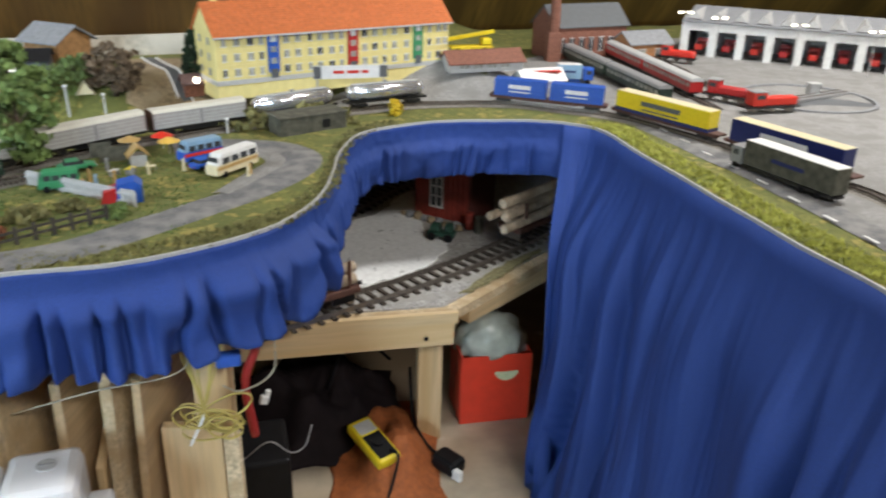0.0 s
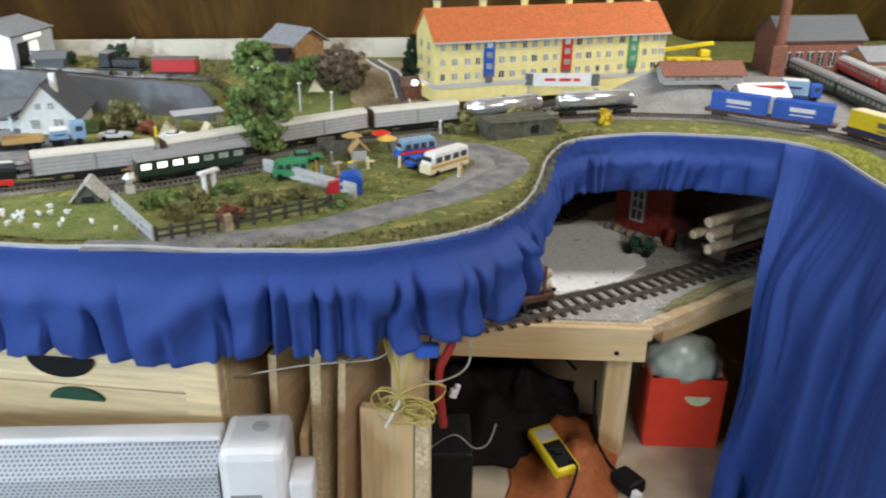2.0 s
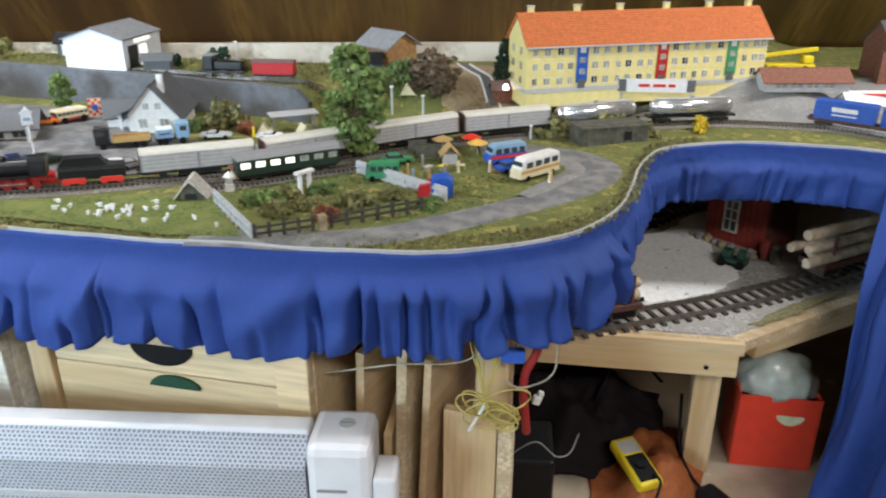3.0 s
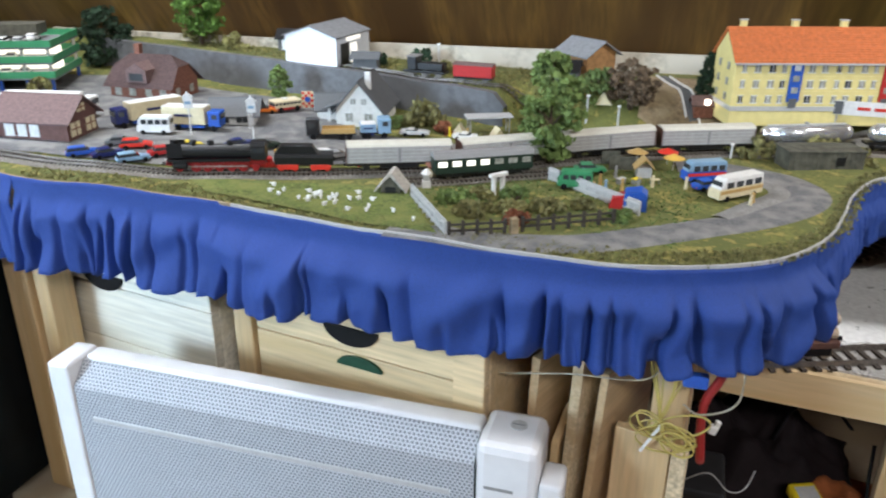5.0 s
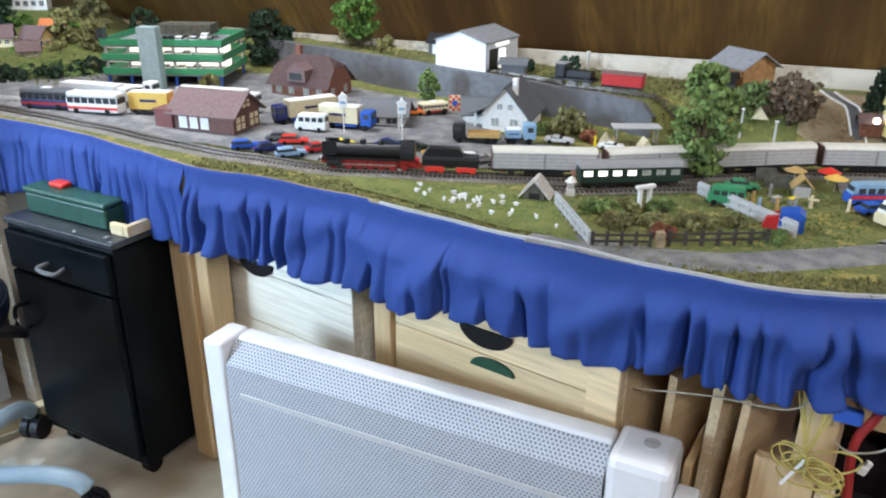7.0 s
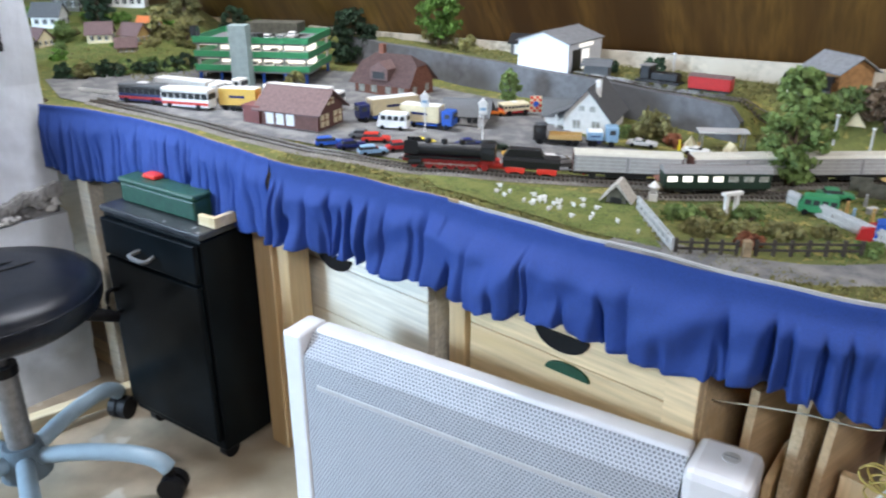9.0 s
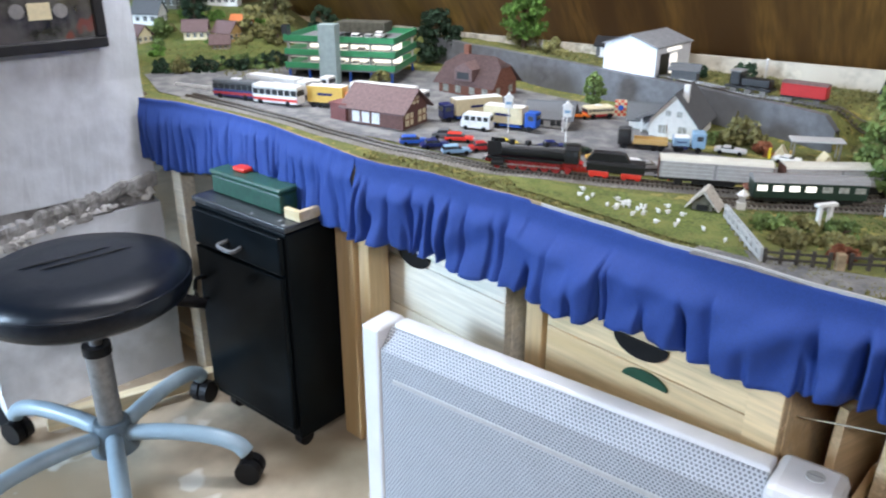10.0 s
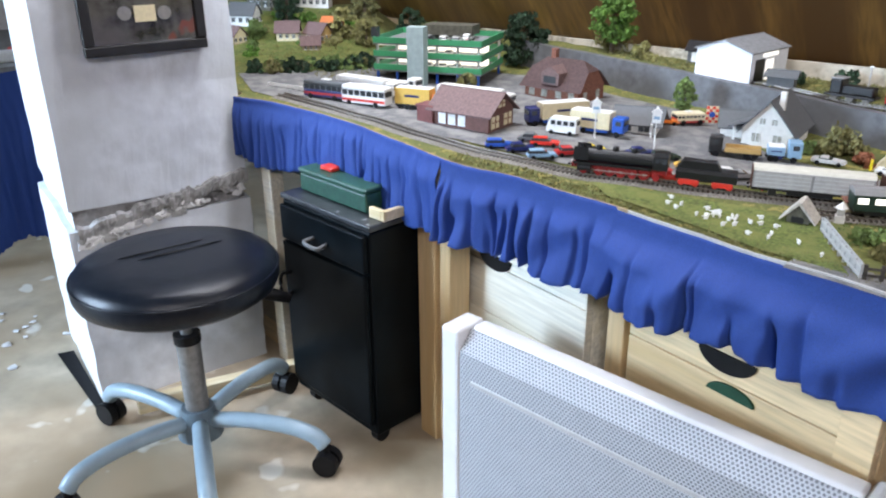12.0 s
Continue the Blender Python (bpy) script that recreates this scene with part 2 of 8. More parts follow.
def part(name, bm, material, parent, label="", smooth=False, m=None):
    ob = new(name, bm if isinstance(bm, bpy.types.Mesh) else mesh(name, bm, material, smooth))
    ob.parent = parent
    if m:
        ob.matrix_local = m
    return tagged(ob, label)


def solo(name, bm, material, label, category, group="", kind="", smooth=False, m=None):
    ob = new(name, mesh(name, bm, material, smooth))
    if m:
        ob.matrix_world = m
    return tagged(ob, label, category, group, kind)


def empty(name, m, label, category, group=""):
    ob = new(name)
    ob.empty_display_size = 0.02
    ob.matrix_world = m
    return tagged(ob, label, category, group)


def nb():
    return bmesh.new()


def clamp(v, a=0.0, b=1.0):
    return max(a, min(b, v))


def ease(v, a, b):
    t = clamp((v - a) / (b - a))
    return t * t * (3 - 2 * t)


# ---- the lie of the layout ----
EDGE = [(-1.60, 0.562), (-1.49, 0.617), (-1.323, 0.655), (-1.158, 0.672), (-1.015, 0.674), (-0.894, 0.708), (-0.764, 0.737), (-0.63, 0.754), (-0.50, 0.765),
        (-0.385, 0.771), (-0.28, 0.782), (-0.17, 0.803), (-0.085, 0.838), (-0.035, 0.872), (0.0, 0.918), (0.037, 1.00), (0.053, 1.10), (0.064, 1.195),
        (0.098, 1.292), (0.165, 1.350), (0.25, 1.382), (0.33, 1.387), (0.40, 1.375), (0.468, 1.357)]
WING = [(0.468, 1.357), (0.518, 1.312), (0.539, 1.174), (0.566, 0.983), (0.594, 0.812), (0.616, 0.676), (0.64, 0.45), (0.66, 0.1), (0.67, -0.5)]


def retaining(x):
    return 1.30 + 0.04 * math.sin(2.2 * (x + 1.5))


def ground(x, y):
    """Height of the layout's surface."""
    z = 0.59 + 0.033 * clamp((-0.6 - x) / 0.9, 0, 1.6)
    if x < -0.5:
        z += 0.062 * ease(y, retaining(x) + 0.004, retaining(x) + 0.018) * ease(-x, 0.50, 0.56)
    if x >= -0.56:
        back = 1.36 + 0.42 * clamp(x + 0.35, 0, 0.4)
        up = 0.065 * ease(y, back, back + 0.10) * (1 - ease(x, 0.30, 0.52))
        z += up * ease(x, -0.56, -0.50)
    s = -0.86 * x + 0.5 * y
    z += 0.10 * ease(s, 2.10, 2.75) * ease(-x, 1.3, 1.7) * (1 - ease(0.5 * x + 0.86 * y, -0.05, 0.16))
    if x < 0.0:
        back = 1.77 + 0.26 * x
        z -= 0.14 * ease(y, back, back + 0.05)
    z += 0.003 * noise.noise((x * 9, y * 9, 0))
    return z


# ---- structure ----
def plank_sheet(bm, n, width, length, gap=0.004, thick=0.012):
    for i in range(n):
        box(bm, (i - n / 2 + 0.5) * width, length / 2, random.uniform(-0.0015, 0.0015), width - gap, length, thick, 0.002)
    box(bm, 0, length / 2, -0.03, n * width, length, 0.02)
    return bm


bm = nb()
box(bm, -0.6, 0.4, -0.06, 7.2, 6.6, 0.06)
solo("floor", bm, FLOOR, "worn tan floorboards of an attic room", "floor", kind="structure")

FOOT0, FOOT1 = Vector((-3.9, 1.62, 0)), Vector((2.8, 3.05, 0))
foot_dir = (FOOT1 - FOOT0).normalized()
foot_yaw = math.degrees(math.atan2(foot_dir.y, foot_dir.x))
foot_mid = (FOOT0 + FOOT1) / 2
bm = plank_sheet(nb(), 64, 0.115, 2.75)
solo("ceiling_slope", bm, PANEL, "dark brown stained wooden panelling on the roof slope", "ceiling", kind="structure",
     m=Matrix.Translation((*foot_mid.xy, 0.58)) @ pose(0, 0, 0, 0, 0, foot_yaw + 180) @ pose(0, 0, 0, 50, 0, 0))
bm = box(nb(), 0, 0.05, 0, 7.4, 0.08, 0.62)
solo("wall_knee", bm, PLASTER_W, "low plastered knee wall under the roof slope", "wall", kind="structure", m=I(*foot_mid.xy, 0, foot_yaw))
# Unseen ceiling, south and east walls: dark brown to cut bounced light.
bm = box(nb(), -0.6, -0.6, 2.3, 7.2, 4.6, 0.06)
solo("ceiling", bm, PANEL, "unseen attic ceiling, dark brown to cut bounced light", "ceiling", kind="structure")
for nm, args in (("wall_south_low", (-0.6, -2.85, 0, 7.2, 0.1, 0.9)), ("wall_south_high", (-0.6, -2.85, 1.9, 7.2, 0.1, 0.4)), ("wall_south_left", (-3.75, -2.85, 0.9, 0.9, 0.1, 1.0)), ("wall_south_right", (0.55, -2.85, 0.9, 4.9, 0.1, 1.0)),
                 ("wall_east", (2.95, 0.4, 0, 0.1, 6.6, 2.6)), ("wall_west", (-4.15, 0.4, 0, 0.1, 6.6, 2.6))):
    solo(nm, box(nb(), *args), PLASTER_W if nm == "wall_west" else PANEL, "plastered attic wall" if nm == "wall_west" else "unseen attic wall, dark brown to cut bounced light", "wall", kind="structure")


def patch(name, outline, dz, material, label, category, step=0.02, kind="structure", fall=0.0, n=0):
    """A sheet inside an outline, laid on the layout's surface."""
    from mathutils.geometry import delaunay_2d_cdt
    pts = []
    for (ax, ay), (bx, by) in zip(outline, outline[1:] + outline[:1]):
        k = max(1, int(math.hypot(bx - ax, by - ay) / step))
        pts += [Vector((ax + (bx - ax) * i / k, ay + (by - ay) * i / k)) for i in range(k)]
    m = len(pts)
    xs, ys = [p.x for p in pts], [p.y for p in pts]

    def inside(x, y):
        c = False
        for (ax, ay), (bx, by) in zip(outline, outline[1:] + outline[:1]):
            if (ay > y) != (by > y) and x < (bx - ax) * (y - ay) / (by - ay) + ax:
                c = not c
        return c
    y = min(ys) + step / 2
    row = 0
    while y < max(ys):
        x = min(xs) + step * (0.25 + 0.5 * (row % 2))
        while x < max(xs):
            if inside(x, y):
                pts.append(Vector((x, y)))
            x += step
        y += step * 0.87
        row += 1
    v, _, f, *_ = delaunay_2d_cdt(pts, [(i, (i + 1) % m) for i in range(m)], [], 1, 1e-6)
    me = bpy.data.meshes.new(name)
    me.from_pydata([(p.x, p.y, ground(p.x, p.y) + dz) for p in v], [], [t if (v[t[1]] - v[t[0]]).cross(v[t[2]] - v[t[0]]) > 0 else t[::-1] for t in f])
    me.materials.append(material)
    for q in me.polygons:
        q.use_smooth = True
    return tagged(new(name, me), label, category, "", kind)


def ribbon(name, line, width, dz, material, label, category, kind="structure", n=8):
    bm = nb()
    L = smooth_line([(x, y, 0) for x, y in line], n)
    prev = None
    for i, p in enumerate(L):
        d = (L[min(i + 1, len(L) - 1)] - L[max(i - 1, 0)]).normalized()
        s = Vector((-d.y, d.x, 0))
        row = []
        for k in range(5):
            q = p + s * width * (k / 4 - 0.5)
            row.append(bm.verts.new((q.x, q.y, ground(q.x, q.y) + dz - (0.003 if k in (0, 4) else 0))))
        if prev:
            for k in range(4):
                bm.faces.new((prev[k], row[k], row[k + 1], prev[k + 1]))
        prev = row
    bmesh.ops.recalc_face_normals(bm, faces=bm.faces[:])
    return solo(name, bm, material, label, category, kind=kind, smooth=True)


edge_line = [(p.x, p.y) for p in smooth_line([(x, y, 0) for x, y in EDGE], 5)]
wing_line = [(p.x, p.y) for p in smooth_line([(x, y, 0) for x, y in WING], 5)]
LAYOUT = edge_line + wing_line[1:] + [(2.3, -0.5), (2.3, 2.88), (-0.2, 2.35), (-1.5, 2.07), (-2.9, 1.77), (-2.9, 0.55), (-2.07, 0.645), (-1.63, 0.592)]
patch("layout_ground", LAYOUT, 0.0, GRASS, "model railway landscape of olive green scatter grass", "ground", step=0.022)

# table carcass under the landscape: plywood board and its rim
bm = nb()
vs = [bm.verts.new((x, y, ground(x, y) - 0.002)) for x, y in LAYOUT]
lo = [bm.verts.new((x, y, 0.565)) for x, y in LAYOUT]
for i in range(len(vs)):
    j = (i + 1) % len(vs)
    bm.faces.new((vs[i], lo[i], lo[j], vs[j]))
f = bm.faces.new(lo[::-1])
bmesh.ops.triangulate(bm, faces=[f])
solo("table_board", bm, CHIP, "chipboard base of the model railway table", "table", kind="structure")


def strip_along(line, z0, z1, off, thick):
    bm = nb()
    prev = None
    for i, (x, y) in enumerate(line):
        a, b = Vector(line[max(i - 1, 0)]), Vector(line[min(i + 1, len(line) - 1)])
        d = (b - a).normalized()
        nrm = Vector((d.y, -d.x))
        z = ground(x, y)
        q = [Vector((x, y)) + nrm * (off + o) for o in (0, thick)]
        row = [bm.verts.new((*q[0], z + z0)), bm.verts.new((*q[1], z + z0)), bm.verts.new((*q[1], z + z1)), bm.verts.new((*q[0], z + z1))]
        if prev:
            for k in range(4):
                bm.faces.new((prev[k], row[k], row[(k + 1) % 4], prev[(k + 1) % 4]))
        prev = row
    bmesh.ops.recalc_face_normals(bm, faces=bm.faces[:])
    return bm


split = next(i for i, p in enumerate(edge_line) if p[0] > -0.70)
solo("edge_trim", strip_along(edge_line[:split + 1], -0.03, 0.003, 0.0, 0.004), EARTH, "dull earth-coloured edging along the layout board", "trim", kind="structure")
solo("edge_trim", strip_along(edge_line[split:] + wing_line[1:], -0.03, 0.003, 0.0, 0.0032), LGREY, "thin off-white edging along the layout board", "trim", kind="structure")


def drape(line, drop, pleat, amp, head, seed, pull=0.0, swag=0.9, sweep=0.0):
    """A gathered curtain that hangs from a line: drop(s) gives its length, pleat the distance of its folds."""
    rng = random.Random(seed)
    L = [Vector((x, y, 0)) for x, y in line]
    dist = [0.0]
    for a, b in zip(L, L[1:]):
        dist.append(dist[-1] + (b - a).length)
    total = dist[-1]
    n = int(total / 0.0024)
    hw_shift = pleat * 0.07
    folds, s = [], -pleat
    while s < total + pleat:
        big = rng.random() < 0.35
        folds.append((s, rng.uniform(0.9, 1.5) if big else rng.uniform(0.3, 0.85), rng.gauss(0, 0.7 if big else 0.25) * pleat * swag,
                      rng.uniform(0.16, 0.34) * pleat, head + rng.choice((-0.1, 0.0, 0.05, 0.2, 0.4)), rng.choice((-1, 1)), rng.uniform(0.25, 0.6)))
        s += pleat * rng.choice((0.45, 0.7, 0.9, 1.2, 1.9))
    bm = nb()
    prev = None
    rows = 22
    k = 0
    for i in range(n + 1):
        s = total * i / n
        while k < len(dist) - 2 and dist[k + 1] < s:
            k += 1
        t = (s - dist[k]) / (dist[k + 1] - dist[k])
        p = L[k].lerp(L[k + 1], t)
        d = (L[min(k + 2, len(L) - 1)] - L[max(k - 1, 0)]).normalized()
        nr = Vector((d.y, -d.x, 0))
        near = [f for f in folds if abs(s - f[0]) < pleat * 3.2]
        long = drop(s / total) * (1 + 0.13 * swag * noise.noise((s * 7, seed, 0)) + 0.045 * noise.noise((s * 30, seed, 3)) + 0.02 * noise.noise((s * 90, seed, 4)))
        top = ground(p.x, p.y) - 0.001 + (0.004 if p.x < -0.70 else 0.0)
        col = []
        for j in range(rows + 1):
            v = j / rows
            g = ease(v, head, head + 0.35)
            out, side = 0.0, 0.0
            for c, w, slant, hw, v0, hand, sharp in near:
                u = (s - c - slant * v * v) / (hw * (0.75 + 0.45 * v))
                u = u / sharp if u * hand > 0 else u
                if abs(u) < 3:
                    f = w * math.exp(-u * u) * ease(v, v0, v0 + 0.40)
                    out -= f
                    side += f * hand
            out = 0.005 + amp * ((0.85 + 0.62 * max(out, -1.4)) * ease(v, head, head + 0.30) * (0.6 + 0.4 * v) + g * swag * 0.75 * noise.noise((s * 6, v * 0.8, seed)) + g * 0.45 * swag * noise.noise((s * 22 + v * 1.2, v * 2.2, seed + 2))) + pull * v
            out += 0.0016 * noise.noise((s * 60, v * 9, seed + 5)) + 0.0012 * math.exp(-((v - head) / 0.03) ** 2)
            q = p + nr * max(0.004, out) + d * (side * hw_shift * v) - Vector((0, sweep * v, 0))
            col.append(bm.verts.new((q.x, q.y, top - long * v )))
        if prev:
            for j in range(rows):
                bm.faces.new((prev[j], prev[j + 1], col[j + 1], col[j]))
        prev = col
    return bm


def curtain(name, line, drop, pleat, amp, head, seed, label, pull=0.0, swag=0.9, sweep=0.0):
    ob = solo(name, drape(line, drop, pleat, amp, head, seed, pull, swag, sweep), CLOTH, label, "curtain", "layout curtains", smooth=True)
    md = ob.modifiers.new("thickness", "SOLIDIFY")
    md.thickness = 0.0016
    return ob


front = [p for p in edge_line if p[0] < 0.03 and p[1] < 1.02]
k1 = next(i for i, p in enumerate(front) if p[0] > -1.02)
curtain("valance_curtain", front[:k1 + 1], lambda s: 0.122 + 0.02 * math.sin(s * 9), 0.018, 0.015, 0.02, 3, "royal blue gathered cotton valance along the layout edge")
curtain("valance_curtain", front[k1:], lambda s: 0.132 - 0.016 * s, 0.027, 0.046, 0.13, 8, "royal blue gathered cotton valance with sagging uneven folds", swag=0.8)
bay = [front[-1]] + [p for p in edge_line if p[1] >= 1.02 or p[0] >= 0.03]
curtain("valance_curtain", bay, lambda s: 0.096, 0.026, 0.016, 0.22, 12, "royal blue cotton valance curving round the layout bay")
curtain("long_curtain", wing_line, lambda s: 0.575, 0.13, 0.075, 0.02, 21, "royal blue floor-length cotton curtain hanging from the layout", pull=0.105, sweep=0.165)


# ---- the room under and beside the layout ----
# chimney pillar
bm = nb()
prism(bm, [(-1.62, 0.205), (-1.615, 0.575), (-2.05, 0.62), (-2.02, 0.225)], 0.44, 2.32, "z")
prism(bm, [(-1.612, 0.197), (-1.607, 0.577), (-2.05, 0.62), (-2.02, 0.217)], 0.0, 0.40, "z", mi=0)
prism(bm, [(-1.626, 0.212), (-1.622, 0.570), (-2.05, 0.62), (-2.02, 0.232)], 0.40, 0.44, "z", mi=1)
bmesh.ops.subdivide_edges(bm, edges=[e for e in bm.edges if e.calc_length() > 0.3], cuts=24, use_grid_fill=True)
for v in bm.verts:
    k = 0.006 * noise.noise(v.co * 9) + 0.003 * noise.noise(v.co * 30)
    v.co.x += k
    v.co.y += k * 0.6
# South face takes whiter plaster: its daylight is put into the colour.
for f in bm.faces:
    c = f.calc_center_median()
    if c.y < 0.24 and abs(f.normal.y) > 0.5:
        f.material_index = 2
pillar = solo("wall_chimney", bm, [PLASTER, SCAR, PLASTER_W], "grey rough-plastered chimney pillar with a broken plaster joint", "pillar", kind="structure")
rng = random.Random(5)
cols = []
bm = nb()
for i in range(91):
    y = 0.212 + 0.362 * i / 90
    zc = 0.392 + 0.062 * (y - 0.2) / 0.37 + 0.010 * noise.noise((y * 25, 3, 0))
    hw = 0.014 + 0.010 * noise.noise((y * 40, 7, 0)) + 0.006 * noise.noise((y * 120, 1, 0))
    cols.append([bm.verts.new((x + (0.004 * noise.noise((y * 160, k * 1.7, 2)) if 0 < k < 5 else 0), y, zc + hw * f)) for k, (x, f) in enumerate(((-1.618, -1.1), (-1.604, -0.9), (-1.603, -0.3), (-1.602, 0.3), (-1.604, 0.9), (-1.618, 1.1)))])
for a, b in zip(cols, cols[1:]):
    for k in range(5):
        bm.faces.new((a[k], b[k], b[k + 1], a[k + 1]))
part("broken_joint", bm, SCAR, pillar, "dark irregular band of broken mortar")
for i in range(70):
    bm = nb()
    y = 0.215 + 0.355 * rng.random() ** 1.5
    r = rng.uniform(0.004, 0.013)
    bmesh.ops.create_icosphere(bm, subdivisions=1, radius=r)
    for v in bm.verts:
        v.co *= rng.uniform(0.4, 1.3)
        v.co.x *= 0.40
        v.co.y *= 1.5
    part("plaster_flake", bm, [SCAR if rng.random() < 0.35 else PLASTER_W], pillar, m=I(-1.606, y, 0.372 + 0.065 * (y - 0.2) / 0.37 + rng.gauss(0, 0.006)))

# framed picture on the pillar
fr = empty("picture_frame", I(-1.597, 0.398, 0.735, 0) @ pose(0, 0, 0, 0, 0, 1), "dark framed photograph of steam engines hung on the chimney", "picture")
DARKW = mat("black_frame", (0.018, 0.018, 0.019), 0.35, vary=0.2, scale=30, bump=0.05)
for nm, a in (("bottom_rail", (0, 0, 0, 0.016, 0.235, 0.020)), ("top_rail", (0, 0, 0.20, 0.016, 0.235, 0.020)), ("side_rail", (0, -0.1075, 0.0205, 0.016, 0.02, 0.179)), ("side_rail", (0, 0.1075, 0.0205, 0.016, 0.02, 0.179))):
    part(nm, box(nb(), *a, 0.003), DARKW, fr)
PHOTO = mat("dark_photo_print", (0.06, 0.058, 0.055), 0.1, vary=0.6, scale=38, bump=0, second=(0.10, 0.09, 0.08), spots=((0.16, 0.05, 0.035), 16, 0.06), coat=1.0)
ph = part("photo", box(nb(), -0.002, 0, 0.0205, 0.006, 0.194, 0.179), PHOTO, fr, "dark photo of engine fronts behind glass")
for (y, z, r) in ((-0.035, 0.075, 0.013), (0.040, 0.072, 0.013)):
    part("headlamp_disc", rod(nb(), (0.001, y, z), (0.0022, y, z), r, seg=18), STEEL, ph)
part("number_plate_bar", box(nb(), 0.0018, 0.003, 0.058, 0.001, 0.04, 0.03), CREAMP, ph)

# hole in the floor beside the pillar, loose flakes
bm = prism(nb(), [(-1.905, 0.165), (-1.897, 0.20), (-1.555, 0.197), (-1.53, 0.183)], 0.001, 0.004, "z")
solo("floor_gap", bm, RUBBER, "dark gap cut in the floorboards beside the chimney", "gap", kind="structure")
for i in range(26):
    bm = nb()
    bmesh.ops.create_icosphere(bm, subdivisions=1, radius=rng.uniform(0.006, 0.02))
    for v in bm.verts:
        v.co *= rng.uniform(0.5, 1.2)
        v.co.z *= 0.25
    solo("plaster_crumb", bm, PLASTER_W, "white crumb of fallen plaster on the floor", "debris", "plaster crumbs", m=I(-2.05 + rng.gauss(0, 0.10), 0.06 + rng.gauss(0, 0.05), 0.003, rng.uniform(0, 360)))

# far second layout with its curtain, beyond the pillar
bm = box(nb(), -3.15, 0.5, 0.55, 1.0, 1.1, 0.03)
solo("far_layout_board", bm, PAVING, "far second layout board with pale ground", "table")
far_line = [(-2.62, -0.12 + 0.02 * i) for i in range(42)]
cu = drape(far_line, lambda s: 0.52, 0.05, 0.02, 0.1, 33)
for v in cu.verts:
    v.co.z += 0.57 - ground(-2.62, 0.3)
solo("long_curtain", cu, CLOTH, "royal blue long curtain on the far second layout", "curtain", "layout curtains", smooth=True)
for i, m_ in enumerate((RED, YELLOW, WPAINT, RED)):
    solo("far_model_car", box(nb(), 0, 0, 0, 0.05, 0.09, 0.035, 0.008), m_, "small far model vehicle on the second layout", "model car", "far model cars", m=I(-2.75 - 0.07 * (i % 2), 0.16 + 0.07 * i, 0.58))

# stool on castors
st = empty("swivel_stool", I(-1.314, 0.309, 0), "round black leatherette swivel stool on a blue-grey five-star base", "stool")
bm = nb()
prof = [(0.0, 0.452), (0.10, 0.451), (0.150, 0.446), (0.170, 0.436), (0.1775, 0.420), (0.1775, 0.404), (0.172, 0.390), (0.155, 0.378), (0.0, 0.376)]
rings = []
for r, z in prof[1:-1]:
    rings.append([bm.verts.new((r * math.cos(k * math.tau / 48), r * math.sin(k * math.tau / 48), z - 0.02 + 0.002 * noise.noise((r * 20 * math.cos(k * math.tau / 48), r * 20 * math.sin(k * math.tau / 48), 0)))) for k in range(48)])
for a, b in zip(rings, rings[1:]):
    for k in range(48):
        bm.faces.new((a[k], b[k], b[(k + 1) % 48], a[(k + 1) % 48]))
bm.faces.new(rings[0])
bm.faces.new(rings[-1][::-1])
seat = part("seat", bm, LEATHER, st, "padded black leatherette seat with two creases", smooth=True)
bm = tube(nb(), [(0.1765 * math.cos(a * math.tau / 60), 0.1765 * math.sin(a * math.tau / 60), 0.404) for a in range(61)], 0.0022, 5)
part("piping", bm, LEATHER, seat)
for o in (-0.012, 0.014):
    bm = tube(nb(), [(-0.02 + o, -0.075 + 0.15 * k / 8 + o, 0.4316 + 0.0006 * math.sin(k)) for k in range(9)], [0.0006, 0.0016, 0.002, 0.002, 0.0018, 0.002, 0.0018, 0.0015, 0.0005], 5)
    part("crease", bm, RUBBER, seat)
part("gas_lift", rod(rod(nb(), (0, 0, 0.22), (0, 0, 0.345), 0.011, seg=16), (0, 0, 0.10), (0, 0, 0.262), 0.022, seg=24), LIFT, st, "brushed steel gas lift")
part("lift_collar", rod(nb(), (0, 0, 0.256), (0, 0, 0.274), 0.0245, seg=24), RUBBER, st)
part("seat_plate", box(rod(nb(), (0, 0, 0.315), (0, 0, 0.332), 0.02, seg=16), 0, 0, 0.330, 0.16, 0.16, 0.027, 0.01), RUBBER, st)
part("height_lever", tube(nb(), [(0.02, 0.03, 0.34), (0.03, 0.10, 0.335), (0.035, 0.155, 0.320), (0.04, 0.19, 0.303)], [0.004, 0.004, 0.013, 0.010], 8), RUBBER, st)
part("hub", rod(rod(nb(), (0, 0, 0.075), (0, 0, 0.115), 0.040, 0.030, 24), (0, 0, 0.055), (0, 0, 0.075), 0.043, 0.040, 24), HUBGREY, st)
for k, a in enumerate((42, 116, 206, 277, 343)):
    c, s_ = math.cos(radians(a)), math.sin(radians(a))
    pts = [(r * c, r * s_, z) for r, z in ((0.03, 0.088), (0.10, 0.096), (0.18, 0.094), (0.232, 0.080), (0.252, 0.060))]
    arm = part("base_arm", tube(nb(), smooth_line(pts, 4), 0.0155, 10), BLUEGREY, st)
    bm = nb()
    w = Vector((-s_, c, 0))
    for sgn in (-1, 1):
        p = Vector((0.255 * c, 0.255 * s_, 0.024)) + w * 0.011 * sgn
        rod(bm, p - w * 0.008, p + w * 0.008, 0.024, seg=18)
    rod(bm, (0.253 * c, 0.253 * s_, 0.03), (0.253 * c, 0.253 * s_, 0.062), 0.009)
    part("castor", bm, RUBBER, arm)

